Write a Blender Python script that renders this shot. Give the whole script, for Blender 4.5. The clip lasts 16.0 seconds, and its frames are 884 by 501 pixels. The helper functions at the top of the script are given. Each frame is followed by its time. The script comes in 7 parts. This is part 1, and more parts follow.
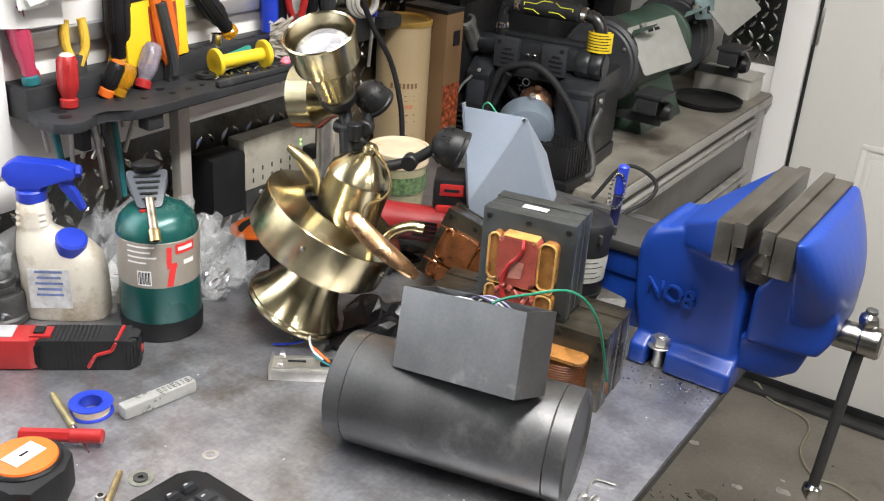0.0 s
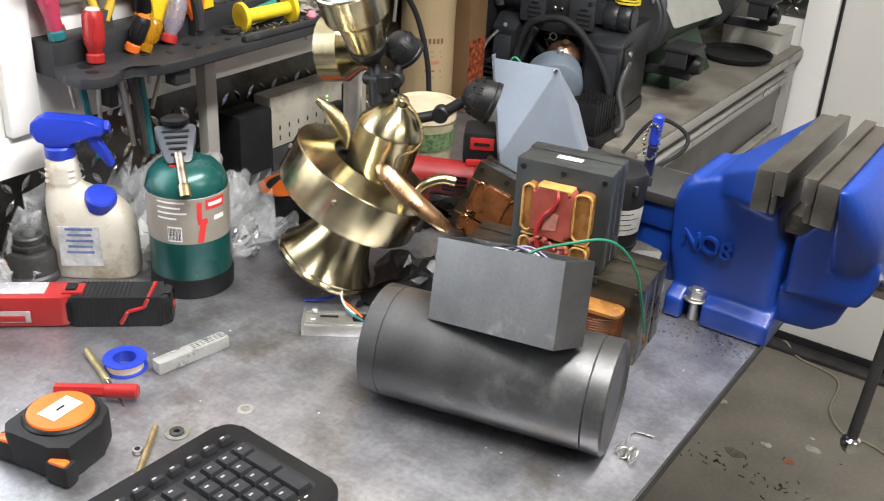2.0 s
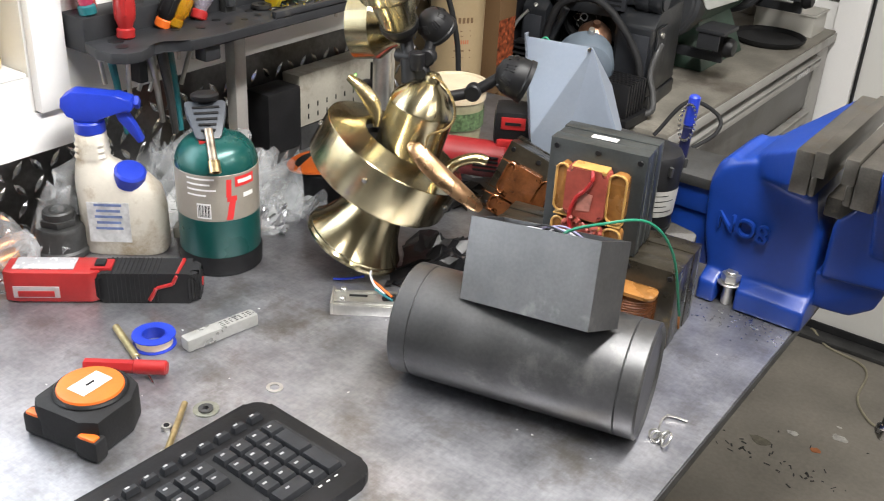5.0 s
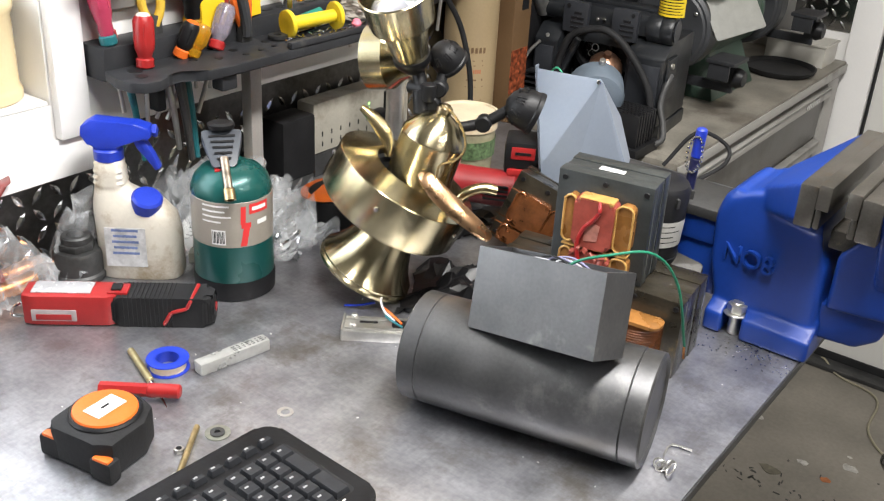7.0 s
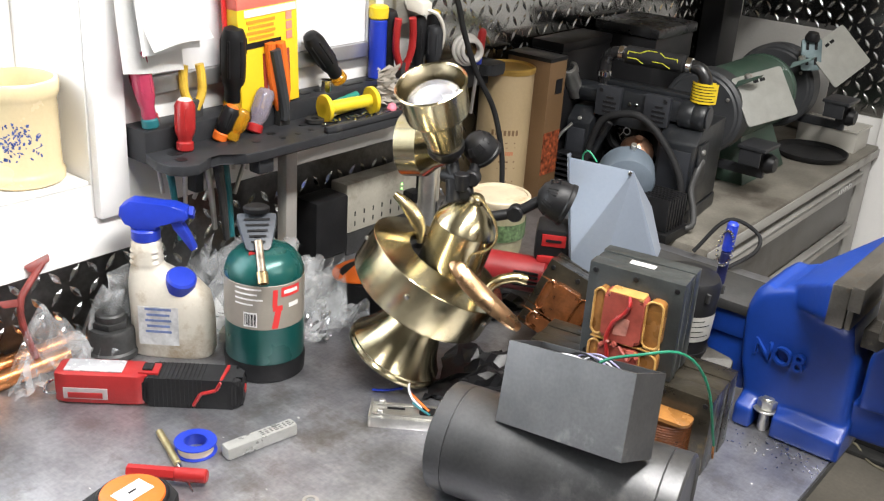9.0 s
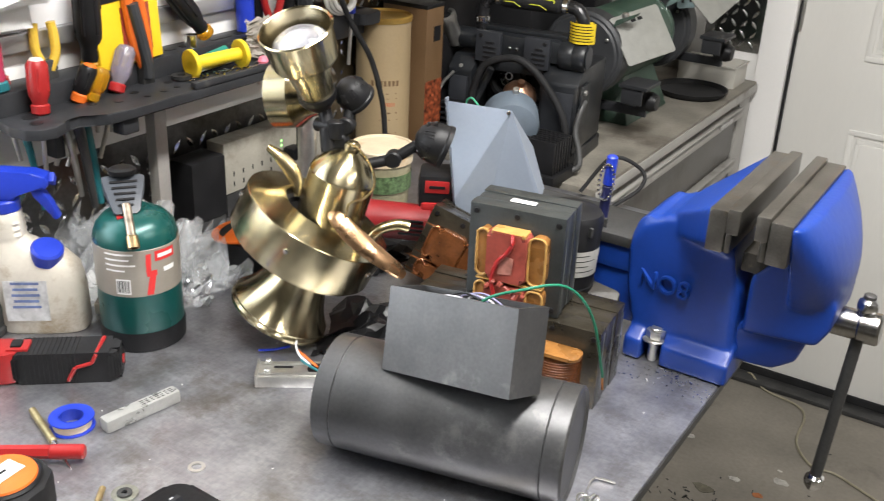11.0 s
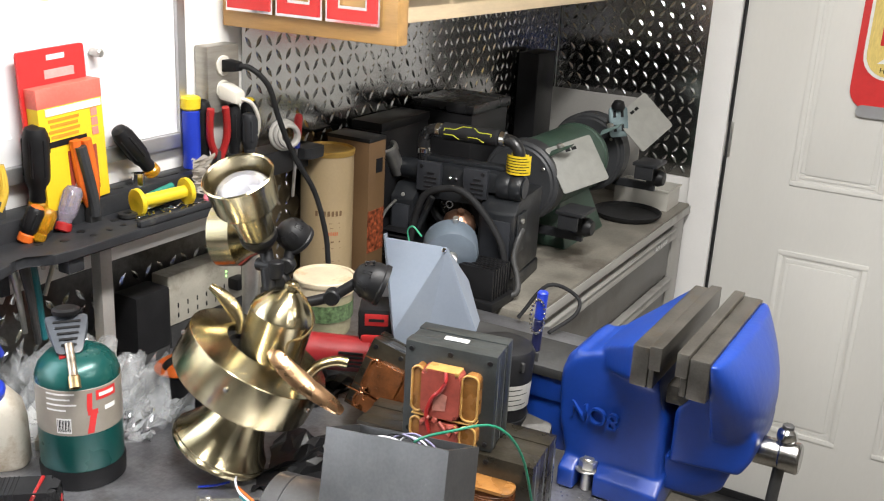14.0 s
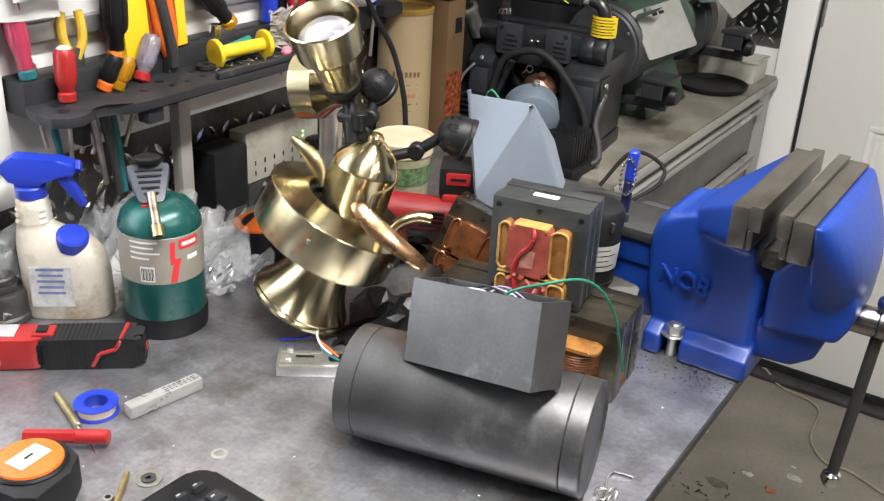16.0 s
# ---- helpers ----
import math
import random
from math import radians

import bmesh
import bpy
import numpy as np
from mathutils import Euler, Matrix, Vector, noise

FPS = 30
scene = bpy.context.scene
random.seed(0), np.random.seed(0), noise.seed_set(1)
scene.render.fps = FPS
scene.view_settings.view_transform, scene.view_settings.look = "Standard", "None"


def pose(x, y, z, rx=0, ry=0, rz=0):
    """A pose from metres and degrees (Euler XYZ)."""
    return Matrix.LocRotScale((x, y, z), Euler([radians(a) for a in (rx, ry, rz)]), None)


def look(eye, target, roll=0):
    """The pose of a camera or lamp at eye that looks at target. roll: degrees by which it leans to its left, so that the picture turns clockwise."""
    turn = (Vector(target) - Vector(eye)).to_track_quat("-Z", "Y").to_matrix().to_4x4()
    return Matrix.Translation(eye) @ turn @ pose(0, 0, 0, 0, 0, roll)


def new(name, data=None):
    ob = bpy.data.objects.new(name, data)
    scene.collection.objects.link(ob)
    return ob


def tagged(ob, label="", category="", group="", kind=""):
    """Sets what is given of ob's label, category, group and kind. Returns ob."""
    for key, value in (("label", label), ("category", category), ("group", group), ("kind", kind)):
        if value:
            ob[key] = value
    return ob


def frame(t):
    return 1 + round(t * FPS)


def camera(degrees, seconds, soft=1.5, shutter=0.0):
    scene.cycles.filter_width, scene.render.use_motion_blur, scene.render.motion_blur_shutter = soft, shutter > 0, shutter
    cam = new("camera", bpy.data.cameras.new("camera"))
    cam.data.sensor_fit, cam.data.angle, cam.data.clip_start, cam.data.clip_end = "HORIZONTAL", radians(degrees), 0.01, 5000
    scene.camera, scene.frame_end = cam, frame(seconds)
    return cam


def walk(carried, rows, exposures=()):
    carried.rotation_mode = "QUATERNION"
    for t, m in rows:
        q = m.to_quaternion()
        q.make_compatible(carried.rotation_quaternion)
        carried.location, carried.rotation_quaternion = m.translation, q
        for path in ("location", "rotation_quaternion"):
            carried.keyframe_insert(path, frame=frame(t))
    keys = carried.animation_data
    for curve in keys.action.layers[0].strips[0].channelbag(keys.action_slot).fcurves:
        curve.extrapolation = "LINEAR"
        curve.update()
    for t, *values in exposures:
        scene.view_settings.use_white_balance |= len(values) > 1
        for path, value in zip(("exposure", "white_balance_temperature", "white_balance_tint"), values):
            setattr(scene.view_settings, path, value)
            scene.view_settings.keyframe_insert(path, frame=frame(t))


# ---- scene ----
cam = camera(47.5, 16.0, soft=1.1, shutter=0.5)
PATH = [
    (0, (1.137, 0.045, 1.556), (0.164, 1.580, 0.724), 4.1),
    (0.5, (1.133, 0.047, 1.551), (0.154, 1.571, 0.703), 3.8),
    (1, (1.121, 0.038, 1.545), (0.113, 1.533, 0.681), 3.8),
    (1.5, (1.122, 0.038, 1.539), (0.114, 1.521, 0.652), 2.9),
    (2, (1.121, 0.043, 1.535), (0.135, 1.534, 0.639), 3.1),
    (2.5, (1.124, 0.055, 1.533), (0.154, 1.548, 0.624), 3.0),
    (3, (1.118, 0.062, 1.524), (0.159, 1.553, 0.598), 3.0),
    (3.5, (1.116, 0.063, 1.526), (0.155, 1.552, 0.598), 3.1),
    (4, (1.114, 0.060, 1.527), (0.143, 1.548, 0.609), 2.8),
    (4.5, (1.110, 0.051, 1.524), (0.124, 1.528, 0.603), 3.3),
    (5, (1.106, 0.044, 1.523), (0.096, 1.501, 0.598), 3.2),
    (7.5, (1.119, 0.030, 1.552), (0.048, 1.490, 0.703), 3.6),
    (8, (1.109, 0.026, 1.582), (-0.033, 1.489, 0.836), 4.1),
    (10.5, (1.118, 0.062, 1.541), (0.098, 1.563, 0.699), 3.2),
    (11, (1.123, 0.068, 1.540), (0.170, 1.618, 0.710), 2.6),
    (11.5, (1.125, 0.073, 1.540), (0.204, 1.639, 0.706), 2.7),
    (12, (1.123, 0.076, 1.538), (0.197, 1.637, 0.697), 2.5),
    (12.5, (1.134, 0.071, 1.578), (0.236, 1.709, 0.864), 3.8),
    (13, (1.153, 0.056, 1.599), (0.262, 1.742, 0.995), 2.7),
    (13.5, (1.157, 0.052, 1.596), (0.255, 1.728, 0.985), 2.7),
    (14, (1.154, 0.052, 1.594), (0.233, 1.712, 0.963), 3.1),
    (14.5, (1.149, 0.052, 1.584), (0.212, 1.694, 0.935), 2.7),
    (15, (1.139, 0.050, 1.564), (0.188, 1.649, 0.828), 2.9),
    (15.5, (1.130, 0.056, 1.550), (0.170, 1.614, 0.744), 2.8),
    (16, (1.117, 0.058, 1.545), (0.148, 1.587, 0.696), 3.1),
]
walk(cam, [(t, look(eye, target, roll)) for t, eye, target, roll in PATH])

# ---- world and light ----
world = bpy.data.worlds.new("world")
scene.world = world
world.use_nodes = True
wn = world.node_tree
sky = wn.nodes.new("ShaderNodeTexSky")
sky.sky_type = "NISHITA"
sky.sun_disc = False
sky.sun_elevation, sky.sun_rotation = radians(35), radians(250)
wn.nodes["Background"].inputs["Strength"].default_value = 0.12
wn.links.new(sky.outputs["Color"], wn.nodes["Background"].inputs["Color"])


def area_lamp(name, m, sx, sy, watts, colour):
    d = bpy.data.lights.new(name, "AREA")
    d.shape, d.size, d.size_y, d.energy, d.color = "RECTANGLE", sx, sy, watts, colour
    ob = new(name, d)
    ob.matrix_world = m
    return ob


# two rows of ceiling tubes and the daylight in the window
area_lamp("ceiling_lamp", pose(1.00, 0.75, 2.40, 0, 0, 0), 0.16, 1.3, 76, (1.0, 0.978, 0.945))
area_lamp("ceiling_lamp", pose(2.4, 0.8, 2.40, 0, 0, 0), 0.16, 1.3, 42, (1.0, 0.978, 0.945))
area_lamp("window_lamp", pose(-0.16, 0.17, 1.60, 0, -90, 0), 0.95, 1.0, 18, (0.86, 0.93, 1.0))
scene.view_settings.exposure = -0.12


# ---- materials ----
def noise_node(nt, scale, detail=4, stretch=(1, 1, 1)):
    tc = nt.nodes.new("ShaderNodeTexCoord")
    mp = nt.nodes.new("ShaderNodeMapping")
    mp.inputs["Scale"].default_value = stretch
    nz = nt.nodes.new("ShaderNodeTexNoise")
    nz.inputs["Scale"].default_value = scale
    nz.inputs["Detail"].default_value = detail
    nt.links.new(tc.outputs["Object"], mp.inputs["Vector"])
    nt.links.new(mp.outputs["Vector"], nz.inputs["Vector"])
    return nz


def ramp(nt, src, stops):
    r = nt.nodes.new("ShaderNodeValToRGB")
    els = r.color_ramp.elements
    while len(els) < len(stops):
        els.new(0.5)
    for e, (p, c) in zip(els, stops):
        e.position, e.color = p, (*c, 1)
    nt.links.new(src, r.inputs["Fac"])
    return r


def surf(name, col, rough=0.5, metal=0.0, var=0.18, scale=18, grain=220, bump=0.08, dirt=None, dirt_at=0.62, stretch=(1, 1, 1), rvar=0.12, trans=0.0, coat=0.0, spec=0.5):
    """Paint, plastic, metal: two scales of colour change, uneven gloss, fine relief, and stains where dirt is a colour."""
    m = bpy.data.materials.new(name)
    m.use_nodes = True
    nt = m.node_tree
    b = nt.nodes["Principled BSDF"]
    n1, n2 = noise_node(nt, scale, 5, stretch), noise_node(nt, grain, 3, stretch)
    lo, hi = [max(0, c * (1 - var)) for c in col], [min(1, c * (1 + var)) for c in col]
    base = ramp(nt, n1.outputs["Fac"], [(0.3, lo), (0.7, hi)])
    fine = ramp(nt, n2.outputs["Fac"], [(0.3, (1 - var * 0.6,) * 3), (0.7, (1, 1, 1))])
    mul = nt.nodes.new("ShaderNodeMix")
    mul.data_type, mul.blend_type = "RGBA", "MULTIPLY"
    mul.inputs[0].default_value = 1.0
    nt.links.new(base.outputs["Color"], mul.inputs[6])
    nt.links.new(fine.outputs["Color"], mul.inputs[7])
    out = mul.outputs[2]
    if dirt:
        n3 = noise_node(nt, scale * 0.55, 8)
        n3.inputs["Roughness"].default_value = 0.7
        k = ramp(nt, n3.outputs["Fac"], [(dirt_at - 0.06, (0, 0, 0)), (dirt_at + 0.1, (1, 1, 1))])
        dm = nt.nodes.new("ShaderNodeMix")
        dm.data_type = "RGBA"
        nt.links.new(k.outputs["Color"], dm.inputs[0])
        nt.links.new(out, dm.inputs[6])
        dm.inputs[7].default_value = (*dirt, 1)
        out = dm.outputs[2]
    nt.links.new(out, b.inputs["Base Color"])
    b.inputs["Metallic"].default_value = metal
    rr = nt.nodes.new("ShaderNodeMapRange")
    rr.inputs["To Min"].default_value, rr.inputs["To Max"].default_value = max(0.03, rough - rvar), min(1, rough + rvar)
    nt.links.new(n1.outputs["Fac"], rr.inputs["Value"])
    nt.links.new(rr.outputs["Result"], b.inputs["Roughness"])
    b.inputs["Specular IOR Level"].default_value = spec
    if trans:
        b.inputs["Transmission Weight"].default_value = trans
    if coat:
        b.inputs["Coat Weight"].default_value = coat
    if bump:
        bp = nt.nodes.new("ShaderNodeBump")
        bp.inputs["Strength"].default_value, bp.inputs["Distance"].default_value = bump, 0.002
        nt.links.new(n2.outputs["Fac"], bp.inputs["Height"])
        nt.links.new(bp.outputs["Normal"], b.inputs["Normal"])
    return m


WHITE = surf("white_wall_paint", (0.78, 0.77, 0.75), 0.55, var=0.03, scale=3, grain=350, bump=0.05)
# unseen walls and ceiling, kept dark so they bounce less fill light
DIM_WALL = surf("dimmed_wall_paint", (0.22, 0.21, 0.19), 0.6, var=0.2, scale=3)
DIM_CEIL = surf("dimmed_ceiling", (0.42, 0.41, 0.39), 0.7, var=0.05, scale=3)
TRIM = surf("white_trim_paint", (0.80, 0.79, 0.78), 0.4, var=0.03, scale=6, bump=0.03, dirt=(0.45, 0.42, 0.38), dirt_at=0.74)
DOOR = surf("door_paint", (0.70, 0.69, 0.66), 0.42, var=0.03, scale=4, grain=160, bump=0.05, stretch=(1, 1, 0.25))
FLOOR = surf("concrete", (0.17, 0.155, 0.13), 0.65, var=0.25, scale=4, grain=90, bump=0.15, dirt=(0.06, 0.052, 0.045), dirt_at=0.63)
STEEL_TOP = surf("worn_steel_plate", (0.38, 0.38, 0.405), 0.37, 0.82, var=0.26, scale=20, grain=160, bump=0.04, dirt=(0.21, 0.195, 0.18), dirt_at=0.58, rvar=0.07)
PLATE = surf("bright_tread_plate", (0.52, 0.52, 0.52), 0.15, 1.0, var=0.12, scale=5, grain=120, bump=0.02, rvar=0.06)
DARK_STEEL = surf("dark_steel", (0.07, 0.07, 0.07), 0.5, 0.6, var=0.3, scale=14)
GREY_PAINT = surf("grey_chest_paint", (0.36, 0.35, 0.33), 0.45, 0.3, var=0.1, scale=9, dirt=(0.12, 0.10, 0.08), dirt_at=0.64)
DRAWER_PAINT = surf("dark_drawer_paint", (0.12, 0.115, 0.108), 0.42, 0.3, var=0.15, scale=9, dirt=(0.07, 0.06, 0.05), dirt_at=0.6)
CHEST_TOP = surf("dusty_chest_top", (0.21, 0.195, 0.165), 0.6, 0.2, var=0.25, scale=12, dirt=(0.10, 0.085, 0.07), dirt_at=0.58)
WOOD = surf("varnished_board", (0.46, 0.26, 0.09), 0.4, var=0.16, scale=9, grain=70, bump=0.04, stretch=(1, 6, 6))
CREAM = surf("cream_wood", (0.70, 0.55, 0.36), 0.45, var=0.1, scale=8, grain=80, bump=0.04, stretch=(6, 1, 6))
BEIGE_METAL = surf("beige_metal", (0.62, 0.60, 0.50), 0.35, 0.4, var=0.06)
BLACK = surf("black_plastic", (0.011, 0.011, 0.012), 0.42, var=0.25, scale=30, bump=0.06, spec=0.22)
BLACK_SOFT = surf("black_rubber", (0.016, 0.016, 0.017), 0.65, var=0.25, scale=30, bump=0.15, spec=0.22)
RACK = surf("dark_grey_plastic", (0.026, 0.027, 0.030), 0.45, var=0.2, scale=20, dirt=(0.07, 0.065, 0.06), dirt_at=0.68, spec=0.22)
BLUE_VISE = surf("blue_enamel", (0.007, 0.039, 0.25), 0.36, var=0.14, scale=16, grain=130, bump=0.10, dirt=(0.03, 0.05, 0.18), dirt_at=0.7, rvar=0.08)
JAW = surf("ground_steel", (0.17, 0.158, 0.14), 0.36, 0.85, var=0.25, scale=25, grain=400, bump=0.05, dirt=(0.16, 0.12, 0.08), dirt_at=0.64)
CHROME = surf("chrome", (0.72, 0.72, 0.72), 0.14, 1.0, var=0.05, scale=10, bump=0.0, rvar=0.06)
ZINC = surf("zinc_steel", (0.58, 0.57, 0.54), 0.33, 0.9, var=0.15, scale=40)
BRASS = surf("brushed_antique_brass", (0.47, 0.41, 0.262), 0.22, 1.0, var=0.10, scale=2, grain=40, bump=0.0, stretch=(1, 1, 30), rvar=0.03)


def brush(m, amount):
    nt = m.node_tree
    tg = nt.nodes.new("ShaderNodeTangent")
    tg.direction_type, tg.axis = "RADIAL", "Z"
    b = nt.nodes["Principled BSDF"]
    b.inputs["Anisotropic"].default_value = amount
    b.inputs["Anisotropic Rotation"].default_value = 0.25
    nt.links.new(tg.outputs["Tangent"], b.inputs["Tangent"])


brush(BRASS, 0.85)


def scratch(m, amount):
    """Fine straight scratches in two directions, darker and lighter than the metal."""
    nt = m.node_tree
    b = nt.nodes["Principled BSDF"]
    src = b.inputs["Base Color"].links[0].from_socket
    for stretch in ((45, 1.6, 1), (2.2, 38, 1)):
        nz = noise_node(nt, 16, 6, stretch)
        nz.inputs["Roughness"].default_value = 0.75
        k = ramp(nt, nz.outputs["Fac"], [(0.32, (1 - amount,) * 3), (0.5, (1, 1, 1)), (0.72, (1 + amount,) * 3)])
        mul = nt.nodes.new("ShaderNodeMix")
        mul.data_type, mul.blend_type = "RGBA", "MULTIPLY"
        mul.inputs[0].default_value = 1.0
        nt.links.new(src, mul.inputs[6])
        nt.links.new(k.outputs["Color"], mul.inputs[7])
        src = mul.outputs[2]
    nt.links.new(src, b.inputs["Base Color"])


scratch(STEEL_TOP, 0.07)
BRASS_LT = surf("pale_brass", (0.62, 0.50, 0.28), 0.25, 1.0, var=0.10, scale=12, rvar=0.06)
COPPER = surf("copper_tube", (0.72, 0.31, 0.12), 0.3, 1.0, var=0.2, scale=22, dirt=(0.35, 0.12, 0.05), dirt_at=0.66)
LACQUER = surf("lacquered_copper", (0.24, 0.085, 0.028), 0.22, 0.6, var=0.35, scale=50, grain=300, bump=0.2, coat=0.5)
CORE = surf("varnished_laminations", (0.062, 0.068, 0.068), 0.36, 0.5, var=0.25, scale=20, grain=260, bump=0.1, dirt=(0.12, 0.085, 0.035), dirt_at=0.66)
AMBER = surf("amber_bobbin", (0.44, 0.25, 0.075), 0.3, var=0.2, scale=45, bump=0.04)
DARK_AMBER = surf("dark_amber_bobbin", (0.26, 0.115, 0.03), 0.28, var=0.3, scale=45, coat=0.3)
RED_TAPE = surf("red_coil_tape", (0.28, 0.055, 0.038), 0.42, var=0.25, scale=60, bump=0.1)
GREY_TUBE = surf("matt_grey_paint", (0.125, 0.125, 0.128), 0.37, 0.80, var=0.20, scale=16, grain=260, bump=0.04, dirt=(0.27, 0.265, 0.26), dirt_at=0.64)
GREEN_CYL = surf("green_enamel", (0.008, 0.075, 0.068), 0.28, 0.2, var=0.12, scale=14, bump=0.02, rvar=0.06)
LABEL_GREY = surf("warm_grey_label", (0.30, 0.27, 0.23), 0.35, 0.2, var=0.08, scale=25)
WHITE_PRINT = surf("white_print", (0.75, 0.74, 0.72), 0.5, var=0.05, scale=60)
RED = surf("red_plastic", (0.33, 0.017, 0.017), 0.36, var=0.12, scale=30)
RED_PRINT = surf("red_print", (0.62, 0.03, 0.03), 0.4, var=0.06, scale=40)
ORANGE = surf("orange_plastic", (0.66, 0.13, 0.015), 0.4, var=0.1, scale=30)
YELLOW = surf("yellow_plastic", (0.68, 0.50, 0.02), 0.38, var=0.08, scale=30)
YELLOW_CLR = surf("clear_amber_plastic", (0.85, 0.42, 0.02), 0.15, var=0.05, scale=30, bump=0, trans=0.7)
PURPLE_CLR = surf("clear_lilac_plastic", (0.62, 0.56, 0.66), 0.15, var=0.06, scale=30, bump=0, trans=0.75)
BLUE_PL = surf("blue_plastic", (0.012, 0.035, 0.38), 0.38, var=0.1, scale=30)
TEAL = surf("teal_plastic", (0.015, 0.13, 0.15), 0.4, var=0.15, scale=30)
BOTTLE = surf("stained_white_plastic", (0.62, 0.58, 0.50), 0.45, var=0.08, scale=20, dirt=(0.33, 0.25, 0.15), dirt_at=0.56)
SILVER_LENS = surf("frosted_bulb", (0.55, 0.55, 0.60), 0.25, 0.7, var=0.1, scale=30, bump=0.04)
TAN = surf("tan_card", (0.29, 0.215, 0.12), 0.5, var=0.08, scale=8)
BROWN = surf("brown_card", (0.12, 0.068, 0.030), 0.55, var=0.12, scale=8)
BLACK_CARD = surf("black_card", (0.012, 0.012, 0.013), 0.35, var=0.2, scale=10, spec=0.22)
LID = surf("stained_tub_lid", (0.66, 0.56, 0.40), 0.5, var=0.1, scale=25, dirt=(0.45, 0.27, 0.11), dirt_at=0.55)
TUB = surf("tub_label", (0.33, 0.30, 0.19), 0.5, var=0.2, scale=40)
BLUE_GREY = surf("galvanised_sheet", (0.235, 0.27, 0.33), 0.40, 0.35, var=0.07, scale=9, bump=0.02)
FAN_GREY = surf("grey_hub", (0.12, 0.15, 0.185), 0.42, var=0.1, scale=30)
GREEN_MACH = surf("machine_green", (0.036, 0.070, 0.050), 0.45, var=0.15, scale=16, dirt=(0.09, 0.10, 0.09), dirt_at=0.6)
GUARD = surf("grey_guard", (0.040, 0.042, 0.046), 0.50, 0.2, var=0.2, scale=16, dirt=(0.09, 0.088, 0.08), dirt_at=0.66)
SHIELD = surf("scratched_clear_shield", (0.40, 0.40, 0.37), 0.45, var=0.1, scale=40, trans=0.45, rvar=0.2)
PAPER = surf("white_paper", (0.80, 0.80, 0.79), 0.6, var=0.03, scale=15)
GREEN_WIRE = surf("green_wire", (0.01, 0.16, 0.09), 0.4, var=0.1)
WHITE_WIRE = surf("white_wire", (0.62, 0.60, 0.64), 0.4, var=0.1)
CROCK = surf("glazed_stoneware", (0.68, 0.56, 0.34), 0.25, var=0.06, scale=12, coat=0.3)
CROCK_BLUE = surf("blue_glaze", (0.06, 0.10, 0.32), 0.3, var=0.3, scale=80)
IVORY = surf("ivory_plastic", (0.62, 0.59, 0.52), 0.42, var=0.05, scale=20)
BOARD = surf("whiteboard_face", (0.80, 0.80, 0.82), 0.22, var=0.02, scale=4, bump=0.0, rvar=0.05)
ALU = surf("aluminium", (0.55, 0.55, 0.56), 0.4, 0.9, var=0.06, scale=15)


def film_plastic():
    m = bpy.data.materials.new("clear_film")
    m.use_nodes = True
    nt = m.node_tree
    b = nt.nodes["Principled BSDF"]
    b.inputs["Base Color"].default_value = (0.86, 0.88, 0.9, 1)
    b.inputs["Roughness"].default_value = 0.12
    mixn, tr = nt.nodes.new("ShaderNodeMixShader"), nt.nodes.new("ShaderNodeBsdfTransparent")
    n = noise_node(nt, 25, 4)
    r = nt.nodes.new("ShaderNodeMapRange")
    r.inputs["From Min"].default_value, r.inputs["From Max"].default_value = 0.3, 0.75
    r.inputs["To Min"].default_value, r.inputs["To Max"].default_value = 0.05, 0.42
    nt.links.new(n.outputs["Fac"], r.inputs["Value"])
    nt.links.new(r.outputs["Result"], mixn.inputs["Fac"])
    nt.links.new(tr.outputs[0], mixn.inputs[1])
    nt.links.new(b.outputs[0], mixn.inputs[2])
    nt.links.new(mixn.outputs[0], nt.nodes["Material Output"].inputs["Surface"])
    return m


FILM = film_plastic()


def glow(name, colour, strength):
    m = bpy.data.materials.new(name)
    m.use_nodes = True
    b = m.node_tree.nodes["Principled BSDF"]
    b.inputs["Emission Color"].default_value = (*colour, 1)
    b.inputs["Emission Strength"].default_value = strength
    return m


LED_RED, LED_GREEN = glow("red_pilot", (1, 0.05, 0.02), 2.0), glow("green_pilot", (0.2, 1, 0.05), 3.0)
DAYLIGHT = glow("overcast_distance", (0.93, 0.97, 1.0), 1.5)


# ---- mesh helpers ----
def thing(name, label, category, m=None, group="", kind=""):
    ob = new(name)
    ob.empty_display_size = 0.02
    ob.matrix_world = m if m is not None else Matrix()
    return tagged(ob, label, category, group, kind)


def finish(bm, name, mat, smooth=35):
    me = bpy.data.meshes.new(name)
    bmesh.ops.recalc_face_normals(bm, faces=bm.faces)
    bm.to_mesh(me)
    bm.free()
    me.materials.append(mat)
    for p in me.polygons:
        p.use_smooth = True
    me.set_sharp_from_angle(angle=radians(smooth))
    return me


def part(name, bm, mat, parent, label="", smooth=35, m=None):
    ob = new(name, finish(bm, name, mat, smooth))
    ob.parent = parent
    if m is not None:
        ob.matrix_basis = m
    return tagged(ob, label)


def solid(name, bm, mat, label, category, m=None, kind="", smooth=35, group=""):
    ob = new(name, finish(bm, name, mat, smooth))
    if m is not None:
        ob.matrix_world = m
    return tagged(ob, label, category, group, kind)


def begin():
    return bmesh.new()


